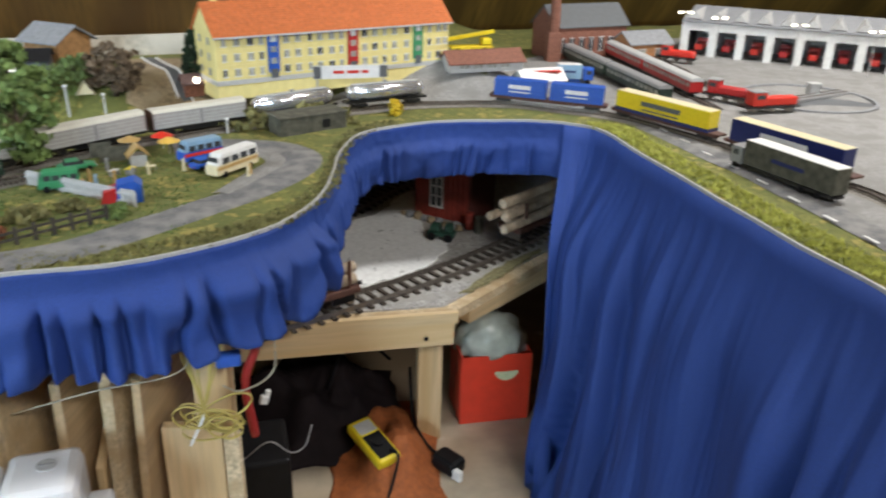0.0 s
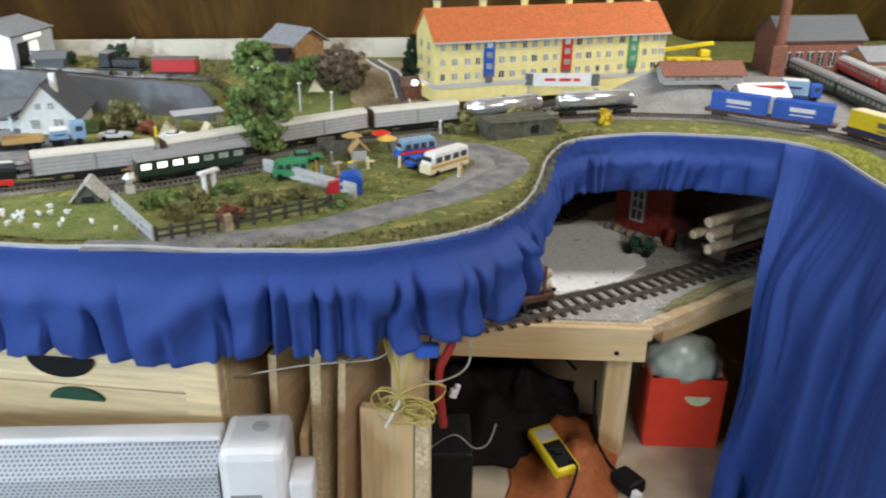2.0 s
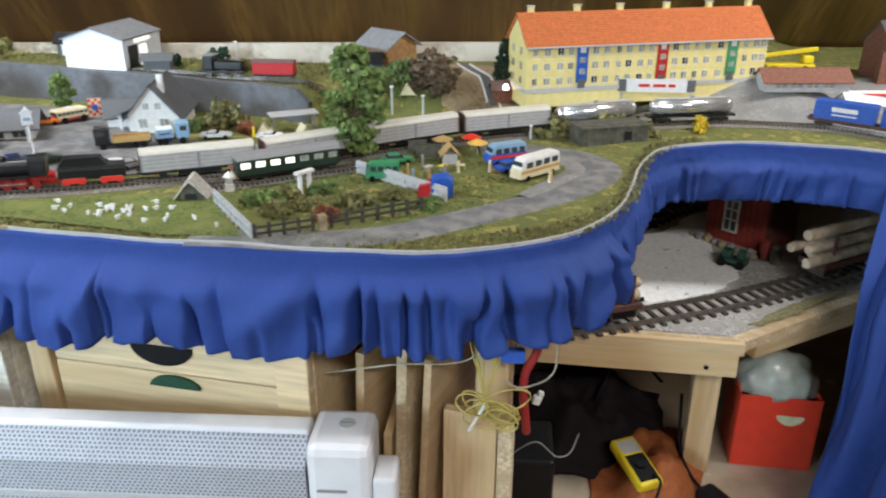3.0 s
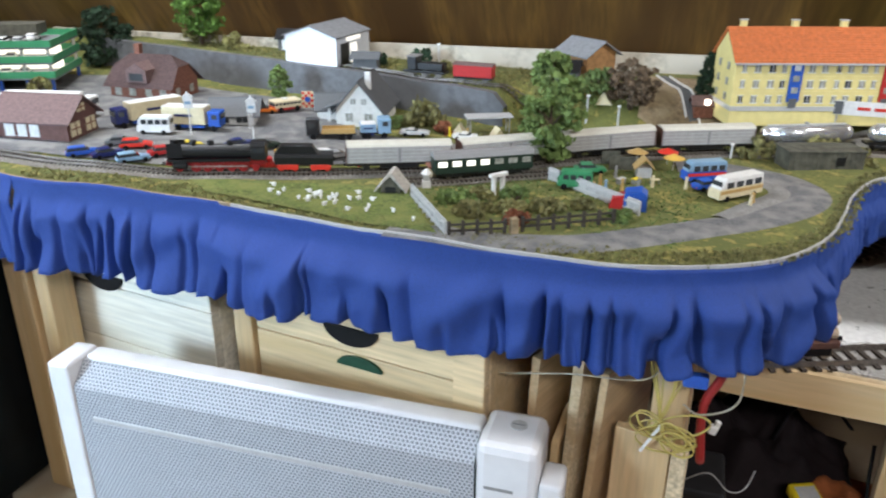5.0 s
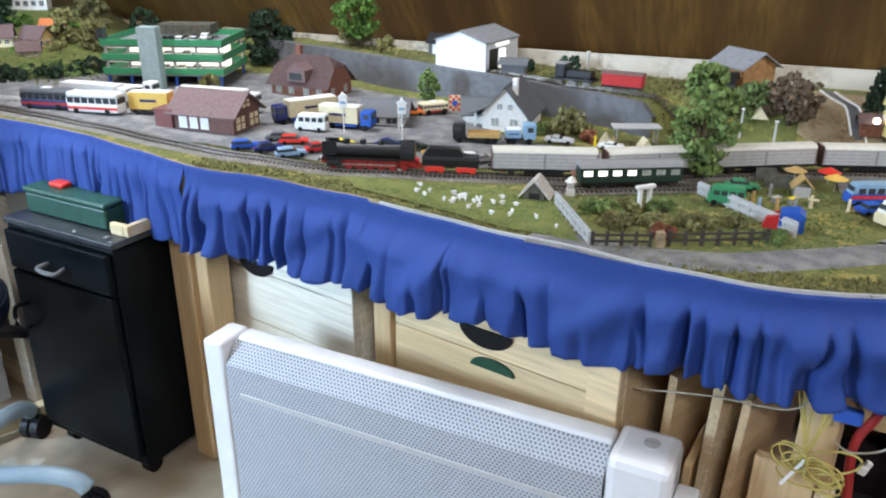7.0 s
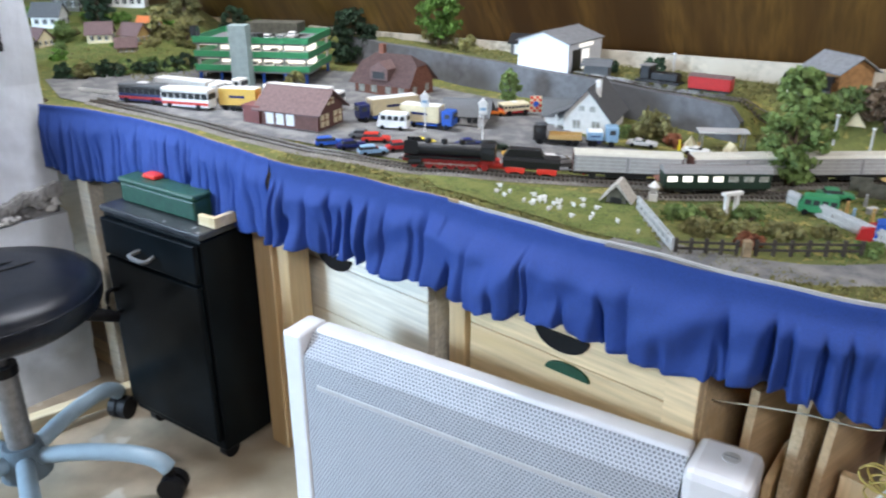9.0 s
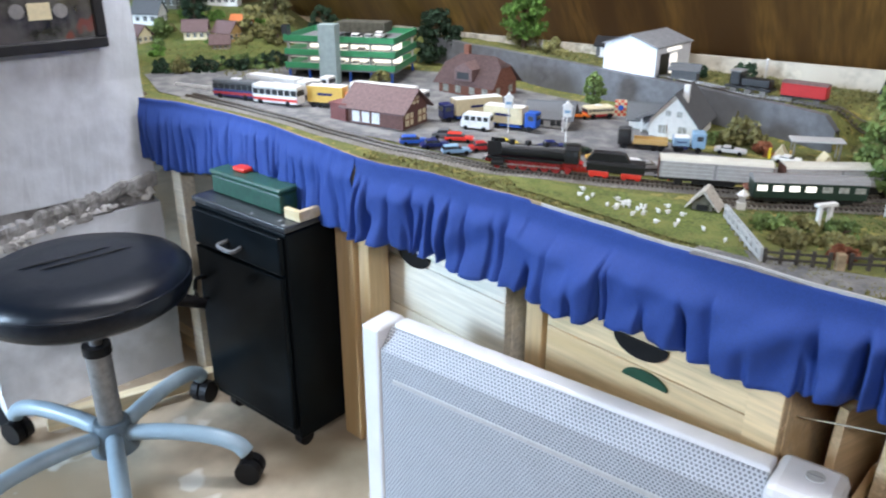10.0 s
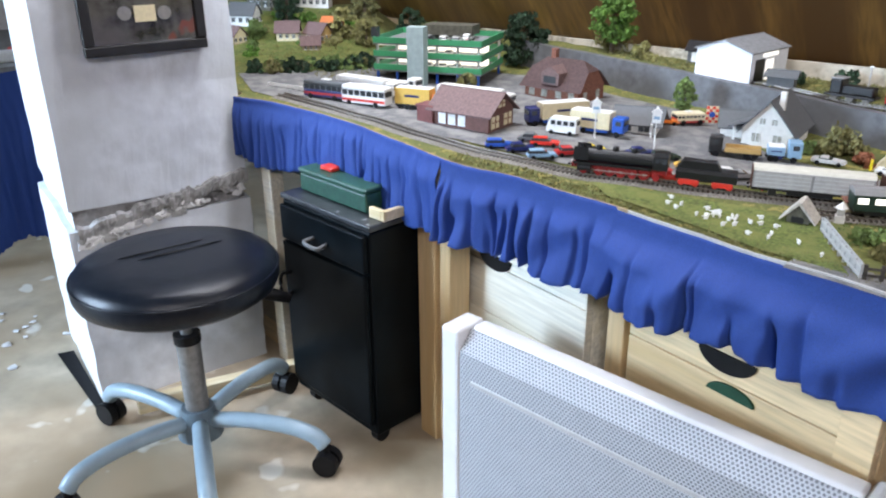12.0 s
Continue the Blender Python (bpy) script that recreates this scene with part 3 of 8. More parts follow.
# black cabinet on castors
cb = empty("metal_cabinet", I(-1.117, 0.589, 0, 187.9), "black metal tool cabinet on castors with a door handle", "cabinet")
part("body", box(nb(), 0.135, -0.165, 0.036, 0.27, 0.33, 0.427, 0.004), BLACKM, cb)
dr = part("door", box(nb(), 0.135, 0.006, 0.060, 0.258, 0.012, 0.320, 0.003), BLACKM, cb)
d2 = part("drawer", box(nb(), 0.135, 0.006, 0.385, 0.258, 0.012, 0.072, 0.003), BLACKM, cb)
part("handle", tube(nb(), smooth_line([(0.115, 0.010, 0.413), (0.115, 0.034, 0.410), (0.155, 0.034, 0.412), (0.155, 0.010, 0.415)], 5), 0.004, 8), DGREY, d2, "dull dark metal pull handle")
part("handle", tube(nb(), smooth_line([(0.245, 0.010, 0.27), (0.245, 0.034, 0.27), (0.245, 0.034, 0.315), (0.245, 0.010, 0.315)], 5), 0.004, 8), RUBBER, dr, "black bow handle")
# Pale spots: light glints on the glossy black, put into its colour.
part("worktop", box(nb(), 0.135, -0.165, 0.4645, 0.276, 0.336, 0.012, 0.003), mat("glinted_black_top", (0.035, 0.038, 0.042), 0.3, vary=0.4, scale=40, bump=0.1, spots=((0.40, 0.41, 0.43), 50, 0.03)), cb, "black metal top with pale glints in its colour")
for x in (0.03, 0.24):
    for y in (-0.03, -0.29):
        bm = rod(nb(), (x - 0.009, y, 0.017), (x + 0.009, y, 0.017), 0.017, seg=16)
        rod(bm, (x, y, 0.02), (x, y, 0.037), 0.008)
        part("castor", bm, RUBBER, cb)
gb = empty("green_tool_case", I(-1.280, 0.645, 0.477, 8), "dark green metal case with a red catch on the cabinet", "case")
GREENM = mat("green_hammer_paint", (0.022, 0.075, 0.052), 0.4, vary=0.2, scale=90, bump=0.1)
part("body", box(nb(), 0, 0, 0, 0.205, 0.085, 0.036, 0.004), GREENM, gb)
part("lid", box(nb(), 0, 0, 0.0365, 0.209, 0.089, 0.010, 0.004), GREENM, gb)
part("catch", box(nb(), -0.04, -0.01, 0.0468, 0.036, 0.028, 0.009, 0.003), BRIGHTRED, gb, "red plastic catch")
tr = empty("wooden_tray", I(-1.152, 0.715, 0.4768, 8), "shallow wooden tray with pale edges on the cabinet", "tray")
part("rim", box(nb(), 0.018, 0, 0, 0.010, 0.20, 0.020, 0.002), PINE_PALE, tr)
part("rim", box(nb(), -0.003, -0.095, 0, 0.032, 0.010, 0.020, 0.002), PINE_PALE, tr)
part("base", box(nb(), -0.003, 0.005, 0, 0.031, 0.189, 0.006, 0.001), RUBBER, tr)

# table legs and rails
def post(name, x, y, z0, z1, sx, sy, material, label, rz=0):
    return solo(name, box(nb(), 0, 0, 0, sx, sy, z1 - z0, 0.003), material, label, "post", "table legs", m=I(x, y, z0, rz))


post("table_leg", -1.560, 0.612, 0, 0.562, 0.034, 0.034, PINE_WHITENED, "pale whitened pine leg under the layout", 10)
post("table_leg", -1.105, 0.722, 0, 0.562, 0.050, 0.045, PINE_UP, "pine stud leg beside the black cabinet", 4)
post("table_leg", -1.062, 0.735, 0, 0.562, 0.030, 0.050, PINE_UP, "yellowed pine stud beside another stud", 4)
post("table_leg", -0.715, 0.80, 0, 0.562, 0.034, 0.040, PINE_UP, "pine stud between the wooden crates")
post("table_leg", -0.105, 0.90, 0, 0.562, 0.045, 0.045, PINE_UP, "pine stud behind the cable bundle")
solo("floor_batten", box(nb(), 0, 0, 0, 0.40, 0.028, 0.032, 0.003), PINE_PALE, "pale pine batten between the table legs near the floor", "batten", m=I(-1.478, 0.44, 0.018, 80))
solo("floor_batten", box(nb(), 0, 0, 0, 0.6, 0.028, 0.032, 0.003), PINE, "pine batten on the floor under the layout", "batten", m=I(-1.75, 0.62, 0.0, 5))

# stored track sections seen under the layout at the far end
sh = empty("shelf_board", I(-1.80, 0.98, 0.40, 4), "low plywood shelf under the layout carrying tracks", "shelf")
part("board", box(nb(), 0, 0, 0, 0.9, 0.5, 0.014, 0.002), CHIP, sh)
for k in range(4):
    part("stored_rail", box(nb(), 0, -0.2 + 0.05 * k, 0.0145, 0.85, 0.008, 0.008), RAIL, sh)

# wooden crates
def crate(x0, x1, y, z1, pale, label, hole_x, hole_z, leaf_x=None, rz=0):
    c = empty("wooden_crate", I(x0, y, 0.03, rz), label, "crate", "crates under the layout")
    w = x1 - x0
    mt = PINE_WHITENED if pale else PINE
    z = 0.0
    hs = (0.125, 0.14, 0.10, z1 - 0.03 - 0.365)
    for h in hs:
        f = part("front_plank", box(nb(), w / 2, 0, z, w, 0.018, h - 0.002, 0.002), mt, c)
        z += h
    for xx in (0.009, w - 0.009):
        part("side_panel", box(nb(), xx, 0.16, 0, 0.018, 0.30, z1 - 0.03, 0.002), mt, c)
    if not pale:
        part("corner_post", box(nb(), w - 0.022, -0.0105, 0, 0.044, 0.003, z1 - 0.03, 0.001), PINE, c)
    bm = prism(nb(), [(hole_x + 0.044 * math.cos(a * math.pi / 14 + math.pi), hole_z + 0.028 * math.sin(a * math.pi / 14 + math.pi)) for a in range(15)], -0.0125, -0.0095, "y")
    part("hand_hole", bm, RUBBER, c, "dark half-round hand hole")
    if leaf_x:
        bm = prism(nb(), [(leaf_x + 0.036 * math.cos(a * math.pi / 14), 0.346 + 0.017 * math.sin(a * math.pi / 14)) for a in range(15)], -0.014, -0.0095, "y")
        part("green_slot", bm, mat("green_slot_felt", (0.012, 0.06, 0.03), 0.8), c, "half-round dark green slot")
    return c


crate(-1.185, -0.772, 0.785, 0.535, True, "pale pine plank crate with a dark hand hole", 0.19, 0.385)
crate(-0.685, -0.320, 0.785, 0.535, False, "golden pine plank crate with a green slot", 0.165, 0.405, 0.178)
solo("coiled_hose", tube(nb(), [(-0.735 + 0.05 * math.cos(a / 3), 0.86, 0.375 + 0.03 * math.sin(a / 3)) for a in range(40)], 0.009, 8), RUBBER, "black hose coil between the crates", "hose")

# leaning offcut boards
def board(x, y, w, d, h, material, label, tilt=0, cut=0.0, rz=0):
    out = [(-d / 2, 0), (d / 2, 0), (d / 2, h), (-d / 2 + cut, h), (-d / 2, h - cut)]
    bm = prism(nb(), out, -w / 2, w / 2, "x")
    bmesh.ops.bevel(bm, geom=bm.edges[:], offset=0.0015, segments=1, affect="EDGES")
    return solo("offcut_board", bm, material, label, "board", "offcut boards", m=I(x, y, 0, rz) @ pose(0, 0, 0, 0, tilt, 0))


board(-0.345, 0.985, 0.016, 0.30, 0.405, CHIP, "upright chipboard offcut with a cut corner", 3, 0.03, -14)
board(-0.262, 0.97, 0.012, 0.26, 0.42, PLY, "upright plywood offcut in a stack", 2, 0, -12)
board(-0.238, 0.90, 0.012, 0.12, 0.335, PINE_UP, "narrow upright pine offcut with a rounded end", 1, 0.04, -8)
board(-0.212, 0.93, 0.014, 0.20, 0.44, CHIP, "upright chipboard strip in a stack", 2, 0, -10)
board(-0.186, 0.92, 0.010, 0.18, 0.43, PLY, "thin upright plywood strip in a stack", 3, 0, -10)
solo("offcut_board", box(nb(), 0, 0, 0, 0.072, 0.016, 0.345, 0.0015), PINE_UP, "broad pale board standing on end below the cables", "board", "offcut boards", m=I(-0.128, 0.842, 0) @ pose(0, 0, 0, -2, 0, 0))
solo("offcut_board", box(nb(), 0, 0, 0, 0.020, 0.018, 0.33, 0.0015), CHIP, "narrow chipboard strip standing on end", "board", "offcut boards", m=I(-0.080, 0.848, 0))

# cables
CABY = mat("yellow_cable_sheath", (0.50, 0.40, 0.11), 0.45, vary=0.1, scale=60, bump=0.02)
CABR = mat("red_cable_sheath", (0.34, 0.02, 0.02), 0.45, vary=0.1, scale=60, bump=0.02)
CABW = mat("grey_cable_sheath", (0.42, 0.39, 0.30), 0.5, vary=0.1, scale=60, bump=0.02)
cbm = empty("cable_bundle", I(-0.108, 0.842, 0.370), "knotted bundle of thin yellow wires hanging from the table", "cable")
rng = random.Random(9)
for k in range(11):
    a = rng.uniform(-0.5, 0.9)
    rx, rz_ = rng.uniform(0.018, 0.038), rng.uniform(0.008, 0.020)
    cx, cz = rng.uniform(-0.018, 0.026), rng.uniform(-0.016, 0.008)
    pts = []
    for j in range(25):
        t = j / 24 * math.tau
        u, w = rx * math.cos(t), rz_ * math.sin(t)
        pts.append((cx + u * math.cos(a) + w * math.sin(a), rng.uniform(-0.001, 0.001) - 0.008 * (k % 3), cz - u * math.sin(a) + w * math.cos(a)))
    part("wire_loop", tube(nb(), pts, 0.0014, 5), CABY, cbm)
for k in range(8):
    x = rng.uniform(-0.03, 0.03)
    part("wire", tube(nb(), smooth_line([(x, 0.055, 0.17), (x * 0.8 + rng.uniform(-0.01, 0.01), 0.01, 0.09), (x * 0.3, 0.0, 0.03), (rng.uniform(-0.012, 0.012), -0.006, -0.01)], 6), 0.0013, 5), CABY, cbm)
part("hanging_loop", tube(nb(), smooth_line([(0.028, 0, 0.0), (0.034, 0, -0.03), (0.028, 0, -0.056), (0.020, 0, -0.03), (0.018, 0, 0.0)], 6), 0.0013, 5), CABY, cbm)
part("cable_tie", box(nb(), 0, -0.012, -0.045, 0.0035, 0.002, 0.05, 0, pose(0, 0, 0, 0, 25, 0)), WPAINT, cbm, "white cable tie tail")
solo("straight_cable", tube(nb(), smooth_line([(-0.32, 0.82, 0.395), (-0.22, 0.815, 0.425), (-0.13, 0.82, 0.440), (-0.11, 0.84, 0.47)], 6), 0.0011, 6), CABW, "beige cable stretched across the boards", "cable")
solo("red_cable", tube(nb(), smooth_line([(-0.048, 0.91, 0.56), (-0.040, 0.905, 0.47), (-0.050, 0.90, 0.42), (-0.066, 0.90, 0.37), (-0.060, 0.91, 0.28)], 8), [0.006] * 33, 8), CABR, "thick red cable loom hanging from the table", "cable")
solo("blue_plug", box(nb(), 0, 0, 0, 0.03, 0.014, 0.018, 0.003), BLUE, "blue connector block among the cables", "connector", m=I(-0.075, 0.845, 0.432, 10))
solo("hanging_cable", tube(nb(), smooth_line([(-0.030, 0.87, 0.55), (-0.022, 0.87, 0.44), (-0.030, 0.87, 0.40), (-0.065, 0.86, 0.385), (-0.085, 0.85, 0.40)], 8), 0.0013, 6), CABW, "thin beige cable looping under the table", "cable")
solo("white_clip", box(rod(nb(), (0, 0, 0.01), (0.002, 0, 0.045), 0.004, seg=10), 0, 0, 0, 0.012, 0.008, 0.014, 0.002), WPAINT, "white plastic clip at the table edge", "clip", m=I(-0.040, 0.862, 0.478))
solo("white_connector", box(box(nb(), 0, 0, 0, 0.012, 0.010, 0.014, 0.002), 0.002, 0, 0.014, 0.007, 0.007, 0.008), WPAINT, "small white connector with a green lamp hanging in the dark", "connector", m=I(-0.058, 1.0, 0.268, 20) @ pose(0, 0, 0, 0, 20, 0))

# mica panel heater
ht = empty("panel_heater", I(-0.905, 0.598, 0, 9.9), "white panel heater with a perforated grey front", "heater")


def mesh_metal():
    """Fine hexagonal perforation in pale grey sheet."""
    m = mat("perforated_sheet", (0.46, 0.485, 0.52), 0.4, vary=0.04, scale=40, bump=0)
    nt = m.node_tree
    b = nt.nodes["Principled BSDF"]
    base = b.inputs["Base Color"].links[0].from_socket
    tc = nt.nodes.new("ShaderNodeTexCoord")
    sx = nt.nodes.new("ShaderNodeSeparateXYZ")
    nt.links.new(tc.outputs["Object"], sx.inputs[0])

    def op(kind, a, c=None):
        n = nt.nodes.new("ShaderNodeMath")
        n.operation = kind
        for i, v in enumerate((a, c)):
            if v is None:
                continue
            if isinstance(v, (int, float)):
                n.inputs[i].default_value = v
            else:
                nt.links.new(v, n.inputs[i])
        return n.outputs[0]
    pitch = 0.0061
    u = op("DIVIDE", sx.outputs[0], pitch)
    w = op("DIVIDE", op("ADD", sx.outputs[2], op("MULTIPLY", sx.outputs[1], 0.35)), pitch * 0.866)

    def dist(du, dw):
        a = op("SUBTRACT", op("MODULO", op("ADD", u, 1000 + du), 1.0), 0.5)
        c = op("SUBTRACT", op("MODULO", op("ADD", w, 1000 + dw), 2.0), 1.0)
        return op("SQRT", op("ADD", op("MULTIPLY", a, a), op("MULTIPLY", op("MULTIPLY", c, c), 0.75)))
    d = op("MINIMUM", dist(0, 0), dist(0.5, 1.0))
    hole = op("LESS_THAN", d, 0.31)
    mx = nt.nodes.new("ShaderNodeMix")
    mx.data_type = "RGBA"
    nt.links.new(hole, mx.inputs["Factor"])
    nt.links.new(base, mx.inputs[6])
    mx.inputs[7].default_value = (0.17, 0.18, 0.20, 1)
    nt.links.new(mx.outputs[2], b.inputs["Base Color"])
    return m


PERF = mesh_metal()
HL = 0.675
ht.scale.z = 0.935
part("left_column", box(nb(), 0.018, 0.020, 0.02, 0.036, 0.064, 0.3835, 0.005), WHITE, ht)
rc = part("control_housing", box(nb(), HL - 0.02, 0.030, 0.02, 0.078, 0.085, 0.382, 0.012), WHITE, ht, "white rounded end housing with a control")
part("screw_cap", rod(nb(), (HL - 0.015, 0.038, 0.4015), (HL - 0.015, 0.038, 0.4035), 0.0105, seg=20), LGREY, rc)
part("screw_slot", box(nb(), HL - 0.015, 0.038, 0.4036, 0.016, 0.002, 0.0008), GREY, rc)
part("maker_bar", box(nb(), HL - 0.028, -0.0133, 0.335, 0.036, 0.001, 0.004), GREY, rc, "small grey maker's mark")
part("side_block", box(nb(), HL + 0.034, 0.015, 0.30, 0.028, 0.05, 0.055, 0.005), WHITE, ht)
part("side_block", box(nb(), HL + 0.030, 0.012, 0.22, 0.020, 0.045, 0.08, 0.004), WHITE, ht)
bm = prism(nb(), [(-0.008, 0.03), (-0.008, 0.365), (0.018, 0.396), (0.022, 0.396), (-0.003, 0.362), (-0.003, 0.03)], 0.0365, HL - 0.06, "x")
part("perforated_front", bm, PERF, ht, "perforated pale grey sheet front, sloped at the top")
bm = box(nb(), HL / 2 - 0.01, 0.036, 0.375, HL - 0.098, 0.030, 0.0275, 0.004)
part("top_rail", bm, WHITE, ht)
part("back_panel", box(nb(), HL / 2 - 0.01, 0.045, 0.03, HL - 0.098, 0.008, 0.344), LGREY, ht)
bm = prism(nb(), [(-0.0095, 0.31), (-0.0095, 0.316), (-0.0080, 0.318), (-0.0080, 0.308)], 0.06, HL - 0.09, "x")
part("crease_line", bm, LGREY, ht)
for x in (0.08, HL - 0.10):
    part("foot", box(box(nb(), x, 0.02, 0, 0.03, 0.20, 0.015, 0.004), x, 0.02, 0.0152, 0.02, 0.05, 0.02), WHITE, ht)

# garden-scale board in the bay, with frame and leg
BZ = 0.306
bm = prism(nb(), [(-0.60, 1.125), (0.252, 1.188), (0.470, 1.390), (1.3, 2.05), (1.3, 2.2), (-0.60, 2.2)], BZ - 0.018, BZ, "z")
lb = solo("lower_board", bm, CHIP, "lower layout board on a pine frame in the bay", "table")
fb = part("frame_beam", box(nb(), 0.43, 0.013, -0.062, 0.86, 0.026, 0.0435, 0.002), PINE, lb, "pine front beam", m=I(-0.605, 1.118, BZ, 4.2))
part("edge_lath", box(nb(), 0.43, 0.004, -0.0185, 0.872, 0.010, 0.0215, 0.001), PINE, lb, "pine edge lath", m=I(-0.605, 1.116, BZ, 4.2))
part("bolt", rod(nb(), (0.81, -0.002, -0.045), (0.81, 0.002, -0.045), 0.004, seg=12), RUBBER, lb, m=I(-0.605, 1.118, BZ, 4.2))
part("frame_beam", box(nb(), 0.40, 0.02, -0.062, 0.74, 0.035, 0.0435, 0.002), PINE, lb, m=I(0.27, 1.23, BZ, 41))
part("leg", box(nb(), 0.219, 1.262, 0, 0.045, 0.045, 0.2435, 0.002), PINE_UP, lb, "pine leg with a knot")
part("leg", box(nb(), -0.50, 1.20, 0, 0.045, 0.045, 0.2435, 0.002), PINE_UP, lb)
part("leg", box(nb(), 0.95, 2.0, 0, 0.045, 0.045, 0.2435, 0.002), PINE_UP, lb)


def flat(name, outline, z, material, label, category, h=0.004, kind="structure", jag=0.0):
    pts = smooth_line([(x, y, 0) for x, y in outline + outline[:1]], 8)[:-1]
    if jag:
        pts = [p + Vector((noise.noise(p * 40), noise.noise(p * 40 + Vector((9, 0, 0))), 0)) * jag for p in pts]
    return solo(name, prism(nb(), [(p.x, p.y) for p in pts], z - 0.001, z + h, "z"), material, label, category, kind=kind)


solo("lower_gravel", prism(nb(), [(-0.55, 1.155), (0.236, 1.205), (0.452, 1.405), (1.2, 2.0), (1.2, 2.1), (-0.55, 2.1)], BZ, BZ + 0.004, "z"), GRAVEL, "grey gravel ballast on the lower board", "ground", kind="structure")
flat("lower_sand", [(-0.25, 1.165), (-0.05, 1.218), (0.02, 1.252), (0.11, 1.293), (0.20, 1.345), (0.262, 1.42), (0.285, 1.50), (0.235, 1.56), (0.24, 1.70), (0.255, 1.80), (0.20, 1.75), (0.155, 1.66), (0.06, 1.58), (-0.02, 1.50), (-0.15, 1.40), (-0.25, 1.36)], BZ + 0.004, SAND, "white sand yard on the lower board", "ground", 0.003, jag=0.012)
flat("moss_edge", [(0.27, 1.245), (0.32, 1.275), (0.42, 1.375), (0.46, 1.42), (0.42, 1.395), (0.33, 1.315)], BZ + 0.004, mat("moss_scatter", (0.22, 0.20, 0.10), 0.95, vary=0.3, scale=150, bump=0.8), "mossy scatter along the lower board edge", "ground", 0.004, jag=0.01)


def g_track(name, line, gauge, label, z, tie_len, tie_w, pitch, rail_h, rail_w, group):
    """Flat-bottomed track: one rail object a side and each sleeper under one track."""
    tk = empty(name, I(0, 0, 0), label, "track", group)
    L = smooth_line([(x, y, 0) for x, y in line], 14)
    cum = [0.0]
    for a, b in zip(L, L[1:]):
        cum.append(cum[-1] + (b - a).length)
    for sgn in (-1, 1):
        bm = nb()
        prev = None
        for i, p in enumerate(L):
            d = (L[min(i + 1, len(L) - 1)] - L[max(i - 1, 0)]).normalized()
            s = Vector((-d.y, d.x, 0))
            c = p + s * sgn * gauge / 2
            zz = z(c.x, c.y) if callable(z) else z
            row = [bm.verts.new((*(c + s * o).xy, zz + h)) for o, h in ((-rail_w, 0), (rail_w, 0), (rail_w * 0.6, rail_h), (-rail_w * 0.6, rail_h))]
            if prev:
                for k in range(4):
                    bm.faces.new((prev[k], prev[(k + 1) % 4], row[(k + 1) % 4], row[k]))
            prev = row
        bmesh.ops.recalc_face_normals(bm, faces=bm.faces[:])
        part("rail", bm, RAIL, tk)
    n = int(cum[-1] / pitch)
    tie = mesh("sleeper", box(nb(), 0, 0, -0.002, tie_w, tie_len, 0.004 if gauge > 0.03 else 0.0026), TIE)
    joined = nb() if n > 120 else None
    k = 0
    for i in range(n):
        s_ = (i + 0.5) * pitch
        while k < len(cum) - 2 and cum[k + 1] < s_:
            k += 1
        p = L[k].lerp(L[k + 1], (s_ - cum[k]) / (cum[k + 1] - cum[k]))
        d = L[k + 1] - L[k]
        zz = z(p.x, p.y) if callable(z) else z
        m_ = I(p.x, p.y, zz, math.degrees(math.atan2(d.y, d.x)))
        if joined is None:
            part("sleeper", tie, None, tk, m=m_)
        else:
            box(joined, 0, 0, -0.002, tie_w, tie_len, 0.0026, 0, m_)
    if joined:
        tagged(part("sleepers", joined, TIE, tk), kind="stuff")
    return tk


g_track("garden_track", [(-0.5, 1.02), (-0.25, 1.075), (-0.05, 1.15), (0.10, 1.234), (0.21, 1.30), (0.33, 1.385), (0.44, 1.475), (0.60, 1.62), (0.80, 1.83)], 0.045, "large-scale curved track with brown sleepers on the lower board", BZ + 0.006, 0.072, 0.008, 0.024, 0.0085, 0.0024, "garden tracks")
g_track("garden_track", [(-0.20, 1.44), (-0.02, 1.575), (0.09, 1.68), (0.17, 1.79), (0.26, 1.88), (0.42, 1.98)], 0.045, "large-scale curved track with brown sleepers behind the sand yard", BZ + 0.006, 0.072, 0.008, 0.024, 0.0085, 0.0024, "garden tracks")

# red shed
sd = empty("red_shed", I(0.236, 1.648, BZ + 0.006, -38), "falu-red model shed with a white window", "model building")
for i in range(10):
    part("wall_board", box(nb(), 0.006 + 0.0128 * i, 0, 0, 0.0124, 0.006, 0.125, 0.001), SHEDRED, sd)
# This side is the shed's red with shade put into the colour.
part("side_wall", box(nb(), 0.131, 0.055, 0, 0.006, 0.116, 0.125, 0.001), mat("shaded_shed_side", (0.09, 0.02, 0.016), 0.8), sd)
part("side_wall", box(nb(), -0.0035, 0.055, 0, 0.006, 0.116, 0.125, 0.001), SHEDRED, sd)
part("roof", prism(nb(), [(-0.02, 0.12), (0.065, 0.17), (0.15, 0.12), (0.15, 0.126), (0.065, 0.177), (-0.02, 0.126)], -0.02, 0.13, "y"), DGREY, sd)
wn = part("window", box(nb(), 0.050, -0.0042, 0.026, 0.028, 0.002, 0.068), GLASSD, sd)
